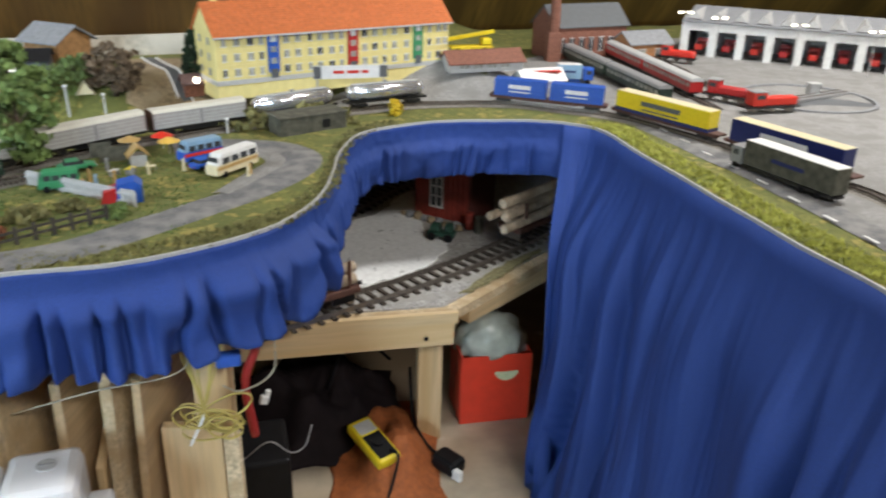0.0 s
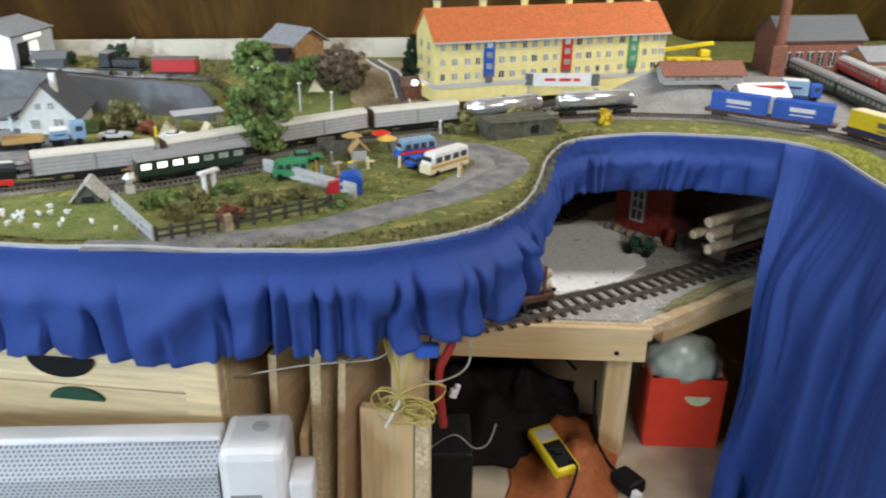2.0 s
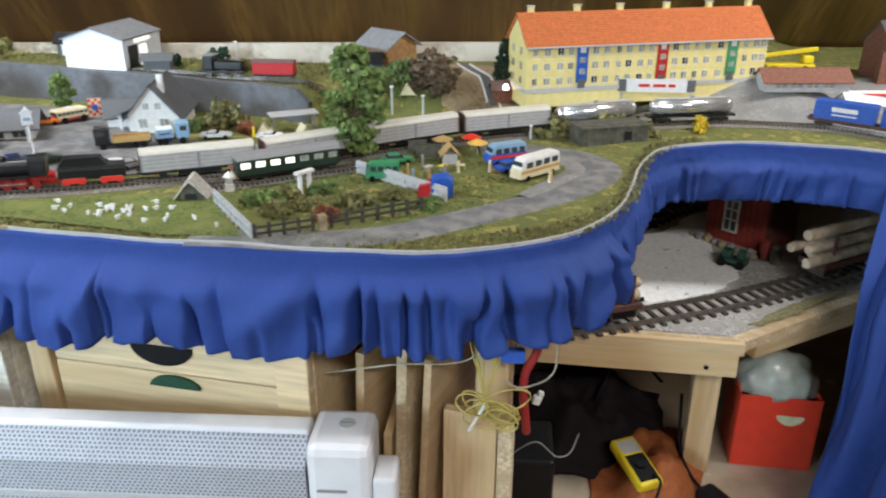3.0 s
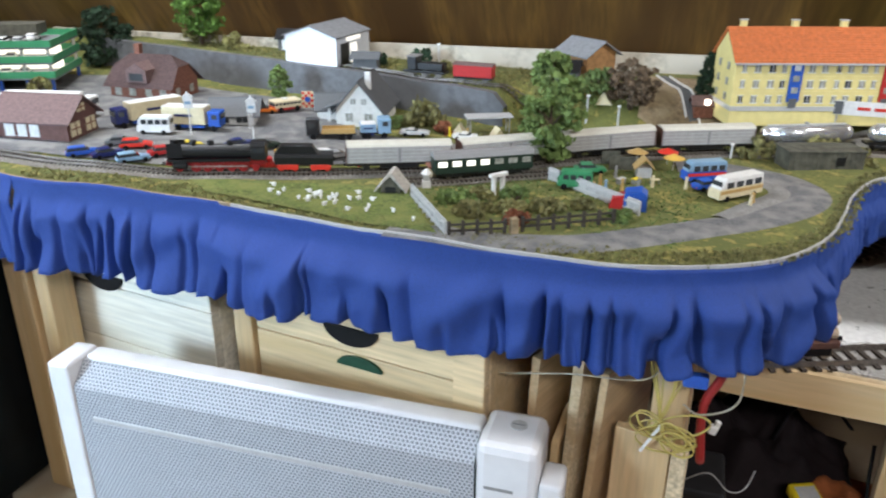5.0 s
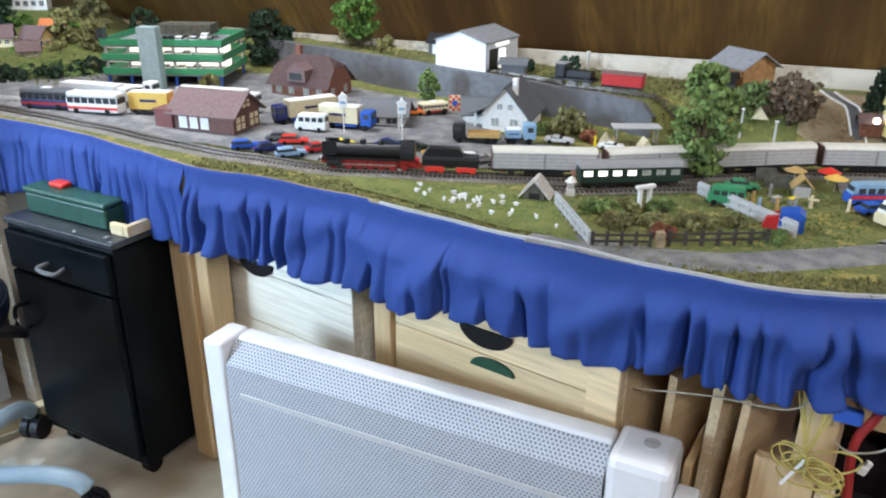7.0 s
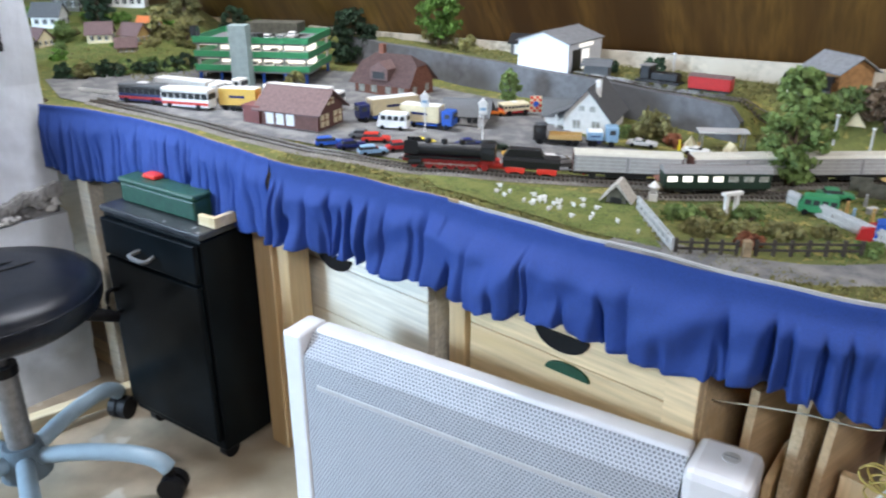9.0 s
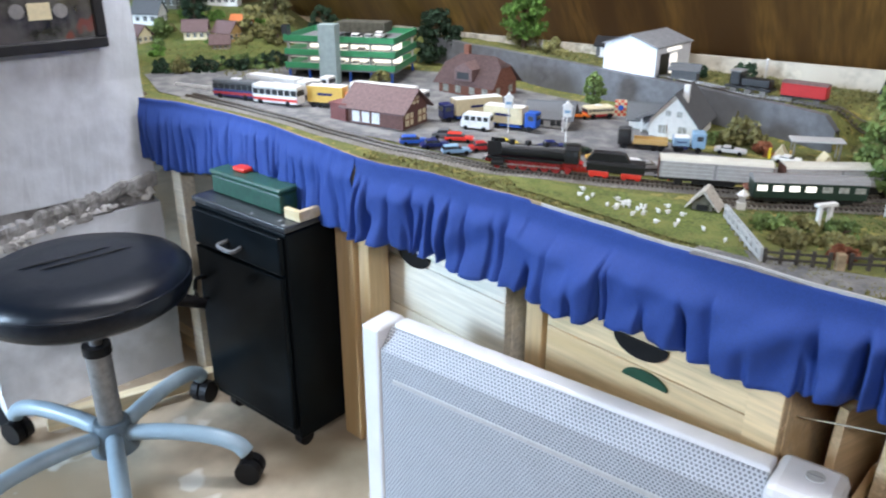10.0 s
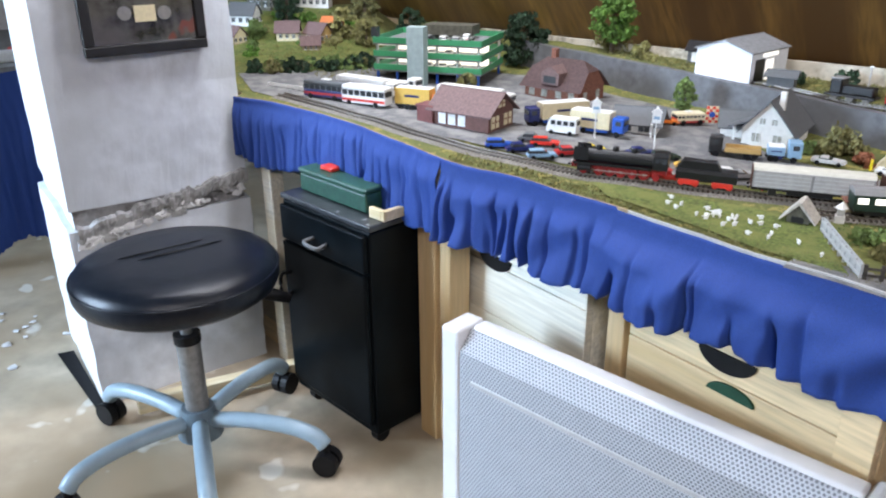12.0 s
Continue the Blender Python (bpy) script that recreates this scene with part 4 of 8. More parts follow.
for a in ((0.050, -0.0056, 0.024, 0.034, 0.003, 0.004), (0.050, -0.0056, 0.092, 0.034, 0.003, 0.004), (0.035, -0.0056, 0.0282, 0.004, 0.003, 0.0636), (0.065, -0.0056, 0.0282, 0.004, 0.003, 0.0636), (0.050, -0.0056, 0.0282, 0.003, 0.003, 0.0636), (0.0425, -0.0056, 0.05, 0.0108, 0.0028, 0.003), (0.0575, -0.0056, 0.05, 0.0108, 0.0028, 0.003), (0.0425, -0.0056, 0.072, 0.0108, 0.0028, 0.003), (0.0575, -0.0056, 0.072, 0.0108, 0.0028, 0.003)):
    part("glazing_bar", box(nb(), *a), WPAINT, wn, "white glazing bar")
rng = random.Random(14)
for i in range(9):
    bm = nb()
    bmesh.ops.create_icosphere(bm, subdivisions=1, radius=rng.uniform(0.007, 0.013))
    for v in bm.verts:
        v.co *= rng.uniform(0.75, 1.15)
    solo("border_stone", bm, CONC if i % 2 else EARTH, "rough grey stone beside the red shed", "stone", "border stones", m=I(0.205 + 0.014 * i + rng.uniform(-.006, .006), 1.635 - 0.0125 * i, BZ + 0.012))
mo = empty("draisine", I(0.268, 1.487, BZ + 0.008, -25), "small dark green motor draisine on the sand", "model vehicle")
part("frame", box(nb(), 0, 0, 0.008, 0.055, 0.026, 0.010, 0.003), GREENM, mo)
part("seat", box(nb(), -0.012, 0, 0.0185, 0.02, 0.022, 0.014, 0.003), GREENM, mo)
part("engine_cover", box(nb(), 0.016, 0, 0.0185, 0.016, 0.020, 0.018, 0.004), GREENM, mo)
for x in (-0.018, 0.018):
    part("wheel", rod(nb(), (x, -0.015, 0.009), (x, 0.015, 0.009), 0.009, seg=12), RUBBER, mo)
for x, y in ((0.335, 1.545), (0.352, 1.52)):
    bx = solo("barrel", rod(rod(nb(), (0, 0, 0), (0, 0, 0.018), 0.009, 0.0105, 14), (0, 0, 0.018), (0, 0, 0.036), 0.0105, 0.009, 14), SHEDRED if x < 0.34 else OLIVE, "small barrel beside the red shed", "barrel", "barrels", m=I(x, y, BZ + 0.006))


def log_wagon(m, logs, n, label):
    w = empty("log_wagon", m, label, "model wagon", "log wagons")
    part("frame", box(nb(), 0, 0, 0.026, 0.20, 0.060, 0.012, 0.002), RUST, w)
    for x in (-0.07, 0.07):
        part("bogie", box(nb(), x, 0, 0.010, 0.045, 0.050, 0.015, 0.003), RUBBER, w)
        for xx in (-0.014, 0.014):
            part("wheelset", rod(nb(), (x + xx, -0.0235, 0.0165), (x + xx, 0.0235, 0.0165), 0.0105, seg=14), RAIL, w)
    part("coupler", rod(nb(), (0.1, 0, 0.028), (0.118, 0, 0.028), 0.004), RUBBER, w)
    for x in (-0.08, 0.08):
        for y in (-0.027, 0.027):
            part("stake", box(nb(), x, y, 0.0385, 0.005, 0.004, 0.05), RUST, w)
    for i, (y, z, r, dx, L) in enumerate(logs):
        lg = part("log", rod(nb(), (-L / 2 + dx, y, 0.0385 + z), (L / 2 + dx, y, 0.0385 + z), r, r * 0.94, 12), LOG, w)
        for sgn in (-1, 1):
            part("sawn_end", rod(nb(), (sgn * L / 2 + dx - 0.0006, y, 0.0385 + z), (sgn * L / 2 + dx + 0.0006, y, 0.0385 + z), r * 0.93, seg=12), LOGEND, lg)
    return w


LOGS = [(-0.017, 0.010, 0.010, 0, 0.19), (0.004, 0.010, 0.0095, 0.006, 0.19), (0.020, 0.009, 0.009, -0.004, 0.18), (-0.008, 0.028, 0.010, 0.004, 0.19), (0.013, 0.027, 0.009, -0.008, 0.18)]
log_wagon(I(-0.008, 1.172, BZ + 0.0135, 30), LOGS, 5, "rust-brown flat wagon loaded with peeled logs")
log_wagon(I(0.475, 1.508, BZ + 0.0135, 40), [(-0.022, 0.010, 0.0095, -0.02, 0.25), (0.004, 0.010, 0.009, 0, 0.20), (-0.014, 0.032, 0.009, -0.01, 0.25), (0.012, 0.030, 0.0085, -0.03, 0.24), (-0.004, 0.055, 0.010, 0.0, 0.26)], 5, "dark flat wagon loaded with long thick logs")

# things on the floor in the bay
rb = empty("red_carton", I(0.352, 1.335, 0, 4), "bright red cardboard box with a plastic bag inside", "box")
CARTON = mat("red_carton", (0.62, 0.045, 0.02), 0.45, vary=0.06, scale=40, bump=0.05)
for a in ((0, -0.05, 0.001, 0.135, 0.003, 0.152), (0, 0.05, 0.001, 0.135, 0.003, 0.152), (-0.069, 0, 0.001, 0.003, 0.10, 0.152), (0.069, 0, 0.001, 0.003, 0.10, 0.152)):
    part("side", box(nb(), *a), CARTON, rb)
part("bottom", box(nb(), 0, 0, 0.0, 0.134, 0.097, 0.001), CARTON, rb)
bm = prism(nb(), [(0.020 + 0.024 * math.cos(a * math.tau / 20), 0.110 + 0.010 * math.sin(a * math.tau / 20) + 0.004 * math.cos(2 * a * math.tau / 20)) for a in range(20)], -0.0523, -0.0518, "y")
part("leaf_mark", bm, mat("pale_green_print", (0.50, 0.52, 0.32), 0.5), rb, "pale leaf-shaped print")
bm = nb()
bmesh.ops.create_icosphere(bm, subdivisions=4, radius=1)
for v in bm.verts:
    n_ = 1 + 0.16 * noise.noise(v.co * 2.6) + 0.09 * noise.noise(v.co * 6) + 0.05 * abs(noise.noise(v.co * 14))
    v.co = Vector((v.co.x * 0.072 * n_, v.co.y * 0.05 * n_, max(-0.01, v.co.z) * 0.072 * n_))
bag = solo("plastic_bag", bm, mat("frosted_plastic_bag", (0.34, 0.36, 0.31), 0.25, vary=0.15, scale=30, bump=0.3), "crumpled translucent plastic bag in the red box", "bag", smooth=True, m=I(0.352, 1.335, 0.145, 4))
mm = empty("multimeter", I(0.108, 1.160, 0.052, -58) @ pose(0, 0, 0, 0, 12, 0) @ Matrix.Scale(0.86, 4), "yellow handheld multimeter with a grey display", "multimeter")
part("holster", box(nb(), 0, 0, 0, 0.125, 0.056, 0.026, 0.008), YELLOW, mm)
part("display", box(nb(), -0.034, 0, 0.0262, 0.032, 0.040, 0.0012), LGREY, mm)
part("face", box(nb(), 0.020, 0, 0.0262, 0.066, 0.042, 0.0010), RUBBER, mm)
part("dial", rod(nb(), (0.012, 0, 0.0272), (0.012, 0, 0.032), 0.013, seg=18), RUBBER, mm)
part("test_lead", tube(nb(), smooth_line([(0.045, 0.01, 0.030), (0.07, 0.01, 0.034), (0.10, -0.02, 0.0), (0.12, -0.05, -0.03)], 6), 0.003, 6), RUBBER, mm)


def cloth_heap(name, x, y, sx, sy, h, material, label, category, seed):
    bm = nb()
    bmesh.ops.create_grid(bm, x_segments=44, y_segments=44, size=1)
    for v in bm.verts:
        r = v.co.length
        q = v.co * 2.2 + Vector((seed, 0, 0))
        z = h * (1 - ease(r, 0.3, 1.15)) * (0.75 + 0.5 * noise.noise(q) + 0.22 * abs(noise.noise(q * 3)))
        v.co = Vector((v.co.x * sx * (1 + 0.2 * noise.noise(q * 0.9)), v.co.y * sy * (1 + 0.2 * noise.noise(q * 0.8)), max(0.003, z)))
    ob = solo(name, bm, material, label, category, smooth=True, m=I(x, y, 0))
    ob.modifiers.new("thickness", "SOLIDIFY").thickness = 0.002
    return ob


cloth_heap("orange_cloth", 0.135, 1.20, 0.10, 0.17, 0.062, mat("orange_fabric", (0.30, 0.085, 0.020), 0.8, vary=0.15, scale=90, bump=0.2), "crumpled orange fabric lying on the floor", "cloth", 3)
bag_heap = cloth_heap("dark_bag", 0.0, 1.33, 0.17, 0.16, 0.15, mat("dark_maroon_fabric", (0.010, 0.006, 0.007), 0.8, vary=0.2, scale=60, bump=0.2, spec=0.2), "dark slumped fabric bag under the lower board", "bag", 11)
ps = empty("power_supply", I(-0.075, 1.02, 0, 8), "black plastic power supply box on the floor", "power supply")
part("case", box(nb(), 0, 0, 0, 0.095, 0.11, 0.185, 0.006), RUBBER, ps)
part("label_plate", box(nb(), 0.02, -0.0555, 0.05, 0.03, 0.001, 0.004), LGREY, ps)
solo("looped_cable", tube(nb(), smooth_line([(-0.09, 0.97, 0.19), (-0.05, 0.965, 0.225), (-0.02, 0.97, 0.20), (0.0, 0.99, 0.195), (0.01, 1.02, 0.21)], 8), 0.0010, 6), GREY, "thin grey cable loop on the power supply", "cable")
pg = empty("mains_plug", I(0.245, 1.150, 0.0, -50), "black mains plug block with a white tag and cable", "plug")
part("body", box(nb(), 0, 0, 0.001, 0.055, 0.040, 0.030, 0.008), RUBBER, pg)
part("tag", box(nb(), 0.032, -0.012, 0.001, 0.020, 0.010, 0.022, 0.002), WPAINT, pg, "white paper tag")
part("cord", tube(nb(), smooth_line([(-0.025, 0, 0.016), (-0.07, 0.01, 0.02), (-0.12, 0.03, 0.04), (-0.16, 0.06, 0.12)], 6), 0.0032, 6), RUBBER, pg)
part("handle", tube(nb(), smooth_line([(0.03, -0.05, 0.10), (0.06, -0.03, 0.17), (0.11, -0.02, 0.175), (0.15, -0.02, 0.14)], 8), 0.003, 6), RUBBER, bag_heap, "glossy black carrying handle")


# ---- ground cover of the layout ----
def at(x, y, rz=0, dz=0.0):
    return I(x, y, ground(x, y) + dz, rz)


patch("car_park", [(-1.81, 0.660), (-1.63, 0.615), (-1.50, 0.645), (-1.30, 0.690), (-1.20, 0.715), (-1.08, 0.765), (-0.95, 0.80), (-0.86, 0.838), (-0.77, 0.885), (-0.67, 0.965), (-0.60, 1.03), (-0.50, 1.10), (-0.42, 1.15), (-0.46, 1.18),
                    (-0.62, 1.165), (-0.70, 1.15), (-0.80, 1.18), (-0.87, 1.25), (-1.0, 1.27), (-1.4, 1.255), (-1.68, 1.05), (-1.76, 0.85)], 0.0022, ASPHALT, "grey asphalt car park and street of the model town", "road", 0.03)
patch("yard", [(0.60, 1.36), (0.64, 1.15), (0.675, 0.95), (0.70, 0.75), (0.73, 0.4), (0.75, -0.45), (2.2, -0.45), (2.2, 2.6), (1.3, 2.45), (0.75, 2.2), (0.5, 1.95), (0.42, 1.75), (0.30, 1.62), (0.12, 1.58), (-0.1, 1.46), (0.1, 1.47), (0.3, 1.51), (0.5, 1.45)], 0.0022, PAVING, "grey railway yard with pale paving", "ground", 0.04)
ribbon("country_road", [(-0.46, 0.786), (-0.335, 0.800), (-0.235, 0.842), (-0.155, 0.912), (-0.085, 0.985), (-0.025, 1.06), (0.008, 1.135), (0.0, 1.195), (-0.05, 1.235), (-0.12, 1.245), (-0.19, 1.225)], 0.062, 0.0025, ASPHALT, "worn grey country road bending past the campsite", "road")
ribbon("campsite_track", [(-0.09, 1.01), (-0.062, 1.075), (-0.03, 1.15), (-0.06, 1.20), (-0.11, 1.215)], 0.030, 0.0035, PAVING, "pale gravel turning loop on the campsite", "road")
ribbon("wing_road", [(0.615, 1.33), (0.655, 1.15), (0.69, 0.95), (0.715, 0.75), (0.74, 0.4), (0.76, -0.4)], 0.055, 0.004, ASPHALT, "grey road along the layout wing", "road")
for i in range(14):
    t = i / 13
    solo("road_marking", box(nb(), 0, 0, 0, 0.004, 0.022, 0.0008), WPAINT, "short white road marking on the wing road", "marking", "road markings", m=at(0.628 + 0.105 * t, 1.29 - 0.92 * t, 12 - 6 * t, 0.0044))
patch("lawn", [(-0.68, 0.775), (-0.50, 0.780), (-0.395, 0.785), (-0.50, 0.905), (-0.60, 0.90), (-0.70, 0.845), (-0.80, 0.795), (-0.74, 0.765)], 0.0028, LAWN, "bright green sheep pasture lawn", "ground", 0.02)
patch("scree_slope", [(-0.30, 1.42), (-0.20, 1.40), (-0.14, 1.47), (-0.20, 1.62), (-0.33, 1.60)], 0.003, EARTH, "bare brown earth slope beside the flats", "ground", 0.02)
patch("hill_field", [(-2.5, 0.75), (-2.2, 0.72), (-1.88, 0.72), (-1.82, 0.95), (-1.74, 1.12), (-1.8, 1.3), (-2.1, 1.35), (-2.5, 1.3)], 0.003, LAWN, "bright green meadow on the hill", "ground", 0.03)

for off_x, wid, mt in ((0.0, 0.022, DGREY), (-0.013, 0.004, WPAINT), (0.013, 0.004, WPAINT)):
    ribbon("hill_footpath", [(-0.297 + off_x, 1.61), (-0.268 + off_x, 1.555), (-0.232 + off_x, 1.50), (-0.205 + off_x, 1.455)], wid, 0.0045 if wid > 0.01 else 0.0060, mt, "dark footpath between white kerbs up the slope", "path")

# stone-printed board along the back
bm = nb()
pts = [(-1.75, 1.36), (-1.3, 1.44), (-0.8, 1.555), (-0.2, 1.71), (-0.10, 1.735)]
prev = None
for i, p in enumerate(smooth_line([(x, y, 0) for x, y in pts], 10)):
    row = [bm.verts.new((p.x + o * 0.25, p.y - o, z)) for o, z in ((0.0, 0.64), (0.012, 0.64), (0.012, 0.694 + 0.003 * noise.noise((i * 0.7, 0, 0))), (0.0, 0.694))]
    if prev:
        for k in range(4):
            bm.faces.new((prev[k], prev[(k + 1) % 4], row[(k + 1) % 4], row[k]))
    prev = row
bmesh.ops.recalc_face_normals(bm, faces=bm.faces[:])
solo("backdrop_wall_strip", bm, STRIP, "pale stone-patterned strip along the back of the layout", "wall", kind="structure")

# retaining wall
bm = nb()
prev = None
for i in range(45):
    x = -1.52 + 0.0225 * i
    y = retaining(x)
    top = ground(x, y + 0.05) + 0.003
    low = ground(x, y - 0.02) - 0.004
    row = [bm.verts.new(q) for q in ((x, y - 0.006, low), (x, y + 0.014, low), (x, y + 0.014, top), (x, y - 0.006 + 0.002, top))]
    if prev:
        for k in range(4):
            bm.faces.new((prev[k], prev[(k + 1) % 4], row[(k + 1) % 4], row[k]))
    prev = row
bmesh.ops.recalc_face_normals(bm, faces=bm.faces[:])
solo("retaining_wall", bm, RETAIN, "smooth grey retaining wall below the upper terrace", "wall", kind="structure")

# grass tufts
rng = random.Random(77)


def tufts(name, n, where, hmin, hmax, material, label):
    vs, fs = [], []
    while len(fs) < n * 3:
        x, y = where()
        z = ground(x, y)
        for _ in range(3):
            a = rng.uniform(0, math.tau)
            h, w = rng.uniform(hmin, hmax), rng.uniform(0.0008, 0.002)
            dx, dy = math.cos(a), math.sin(a)
            k = len(vs)
            vs += [(x - dy * w, y + dx * w, z), (x + dy * w, y - dx * w, z), (x + dx * h * 0.6, y + dy * h * 0.6, z + h)]
            fs.append((k, k + 1, k + 2))
    me = bpy.data.meshes.new(name)
    me.from_pydata(vs, [], fs)
    me.materials.append(material)
    return tagged(new(name, me), label, "grass", "", "stuff")


def in_edge():
    i = rng.randrange(20, 95)
    x, y = edge_line[i]
    return x + rng.uniform(-0.01, 0.02), y + rng.uniform(0.006, 0.05)


def in_wing():
    i = rng.randrange(3, 32)
    x, y = wing_line[i]
    return x + rng.uniform(0.008, 0.055), y + rng.uniform(-0.02, 0.02)


tufts("grass_tufts", 3500, in_edge, 0.002, 0.005, LEAFO, "short olive grass tufts along the layout edge")
tufts("grass_tufts", 2400, lambda: (rng.uniform(-0.48, -0.12), rng.uniform(0.88, 1.2)), 0.001, 0.003, LEAF, "short green grass tufts on the campsite")
tufts("grass_tufts", 2600, lambda: (rng.uniform(-1.3, -0.4), rng.uniform(1.36, 1.6)), 0.003, 0.008, LEAFO, "dry grass tufts on the upper terrace")
tufts("grass_tufts", 2600, lambda: (rng.uniform(-2.1, -1.6), rng.uniform(0.8, 1.35)), 0.004, 0.010, LEAFO, "grass tufts on the wooded hill")
tufts("grass_tufts", 3400, in_wing, 0.003, 0.007, LEAFM, "yellow-green grass bank along the layout wing")


# ---- trees and bushes ----
def leaves(bm, centre, r, n, size, flat=0.8):
    for _ in range(n):
        while True:
            p = Vector((rng.uniform(-1, 1), rng.uniform(-1, 1), rng.uniform(-1, 1)))
            if 0.25 < p.length < 1:
                break
        p = Vector((p.x * r, p.y * r, p.z * r * flat)) + Vector(centre)
        q = Euler((rng.uniform(0, 6), rng.uniform(0, 6), rng.uniform(0, 6))).to_matrix()
        s = size * rng.uniform(0.6, 1.4)
        bm.faces.new([bm.verts.new(p + q @ Vector(c)) for c in ((-s, -s * 0.5, 0), (s, -s * 0.6, 0.2 * s), (s * 0.7, s * 0.6, 0), (-s * 0.6, s * 0.5, -0.2 * s))])


def tree(x, y, h, r, leafm, label, n=60, per=26, size=0.0042, trunk=0.35, slim=1.0, dz=0.0, fir=False, shape=None):
    tr_ = empty("model_tree", at(x, y, rng.uniform(0, 360), dz), label, "model tree", "model trees")
    bm = tube(nb(), [(0, 0, -0.004), (0.001, 0, h * 0.3), (0.002, 0.001, h * 0.65), (0, 0, h * 0.95)], [r * 0.11 + 0.001, r * 0.08 + 0.001, r * 0.05, 0.0006], 7)
    tips = []
    for k in range(n):
        v = rng.uniform(trunk, 1)
        u = (v - trunk) / (1 - trunk)
        w = (1 - u) ** 0.9 + 0.06 if fir else math.sin(math.pi * clamp(0.12 + 0.86 * u)) ** 0.6
        a = rng.uniform(0, math.tau)
        d = r * w * math.sqrt(rng.uniform(0.15, 1))
        tips.append((d * math.cos(a), d * math.sin(a), h * v))
    for t_ in tips[:: max(1, n // 14)]:
        tube(bm, [(0, 0, max(h * 0.15, t_[2] - h * 0.18)), (t_[0] * 0.5, t_[1] * 0.5, t_[2] - h * 0.06), t_], [0.0012, 0.0008, 0.0004], 5)
    part("trunk", bm, BARK, tr_)
    bm = nb()
    for t_ in tips:
        leaves(bm, t_, r * rng.uniform(0.16, 0.34), per, size, 0.6)
    part("crown", bm, leafm, tr_)
    return tr_


def bush(x, y, r, h, leafm, label, n=22, per=26, size=0.0038, dz=0.0):
    b_ = empty("model_bush", at(x, y, rng.uniform(0, 360), dz), label, "model bush", "model bushes")
    bm = nb()
    for k in range(5):
        a = k * 1.3
        tube(bm, [(0, 0, -0.003), (r * 0.3 * math.cos(a), r * 0.3 * math.sin(a), h * 0.4), (r * 0.6 * math.cos(a), r * 0.6 * math.sin(a), h * 0.75)], [0.0015, 0.001, 0.0005], 5)
    part("stem", bm, BARK, b_)
    bm = nb()
    for k in range(n):
        a, d, v = rng.uniform(0, math.tau), r * math.sqrt(rng.random()), rng.uniform(0.1, 1)
        d *= math.sqrt(max(0.05, 1 - (v * 0.9) ** 2))
        leaves(bm, (d * math.cos(a), d * math.sin(a), h * v * 0.85), r * rng.uniform(0.2, 0.36), per, size)
    part("foliage", bm, leafm, b_)
    return b_


tree(-0.372, 1.135, 0.172, 0.046, LEAF, "tall mid-green deciduous model tree beside the railway coach", 95, 34, 0.0045, 0.12)
tree(-0.192, 1.50, 0.085, 0.026, LEAFD, "dark green model fir beside the yellow flats", 70, 26, 0.0036, 0.10, fir=True)
tree(-0.318, 1.43, 0.085, 0.045, LEAFB, "dry brown shrub tree on the slope", 60, 30, 0.0036, 0.10)
tree(-1.30, 1.385, 0.125, 0.052, LEAFG, "fresh green deciduous tree on the upper terrace", 80, 30, 0.0046, 0.25)
tree(-0.985, 1.255, 0.070, 0.020, LEAF, "slim green tree in front of the grey wall", 45, 24, 0.0036, 0.10)
tree(-1.52, 1.30, 0.130, 0.060, LEAFD, "dark green conifer behind the car park building", 80, 30, 0.0045, 0.10)
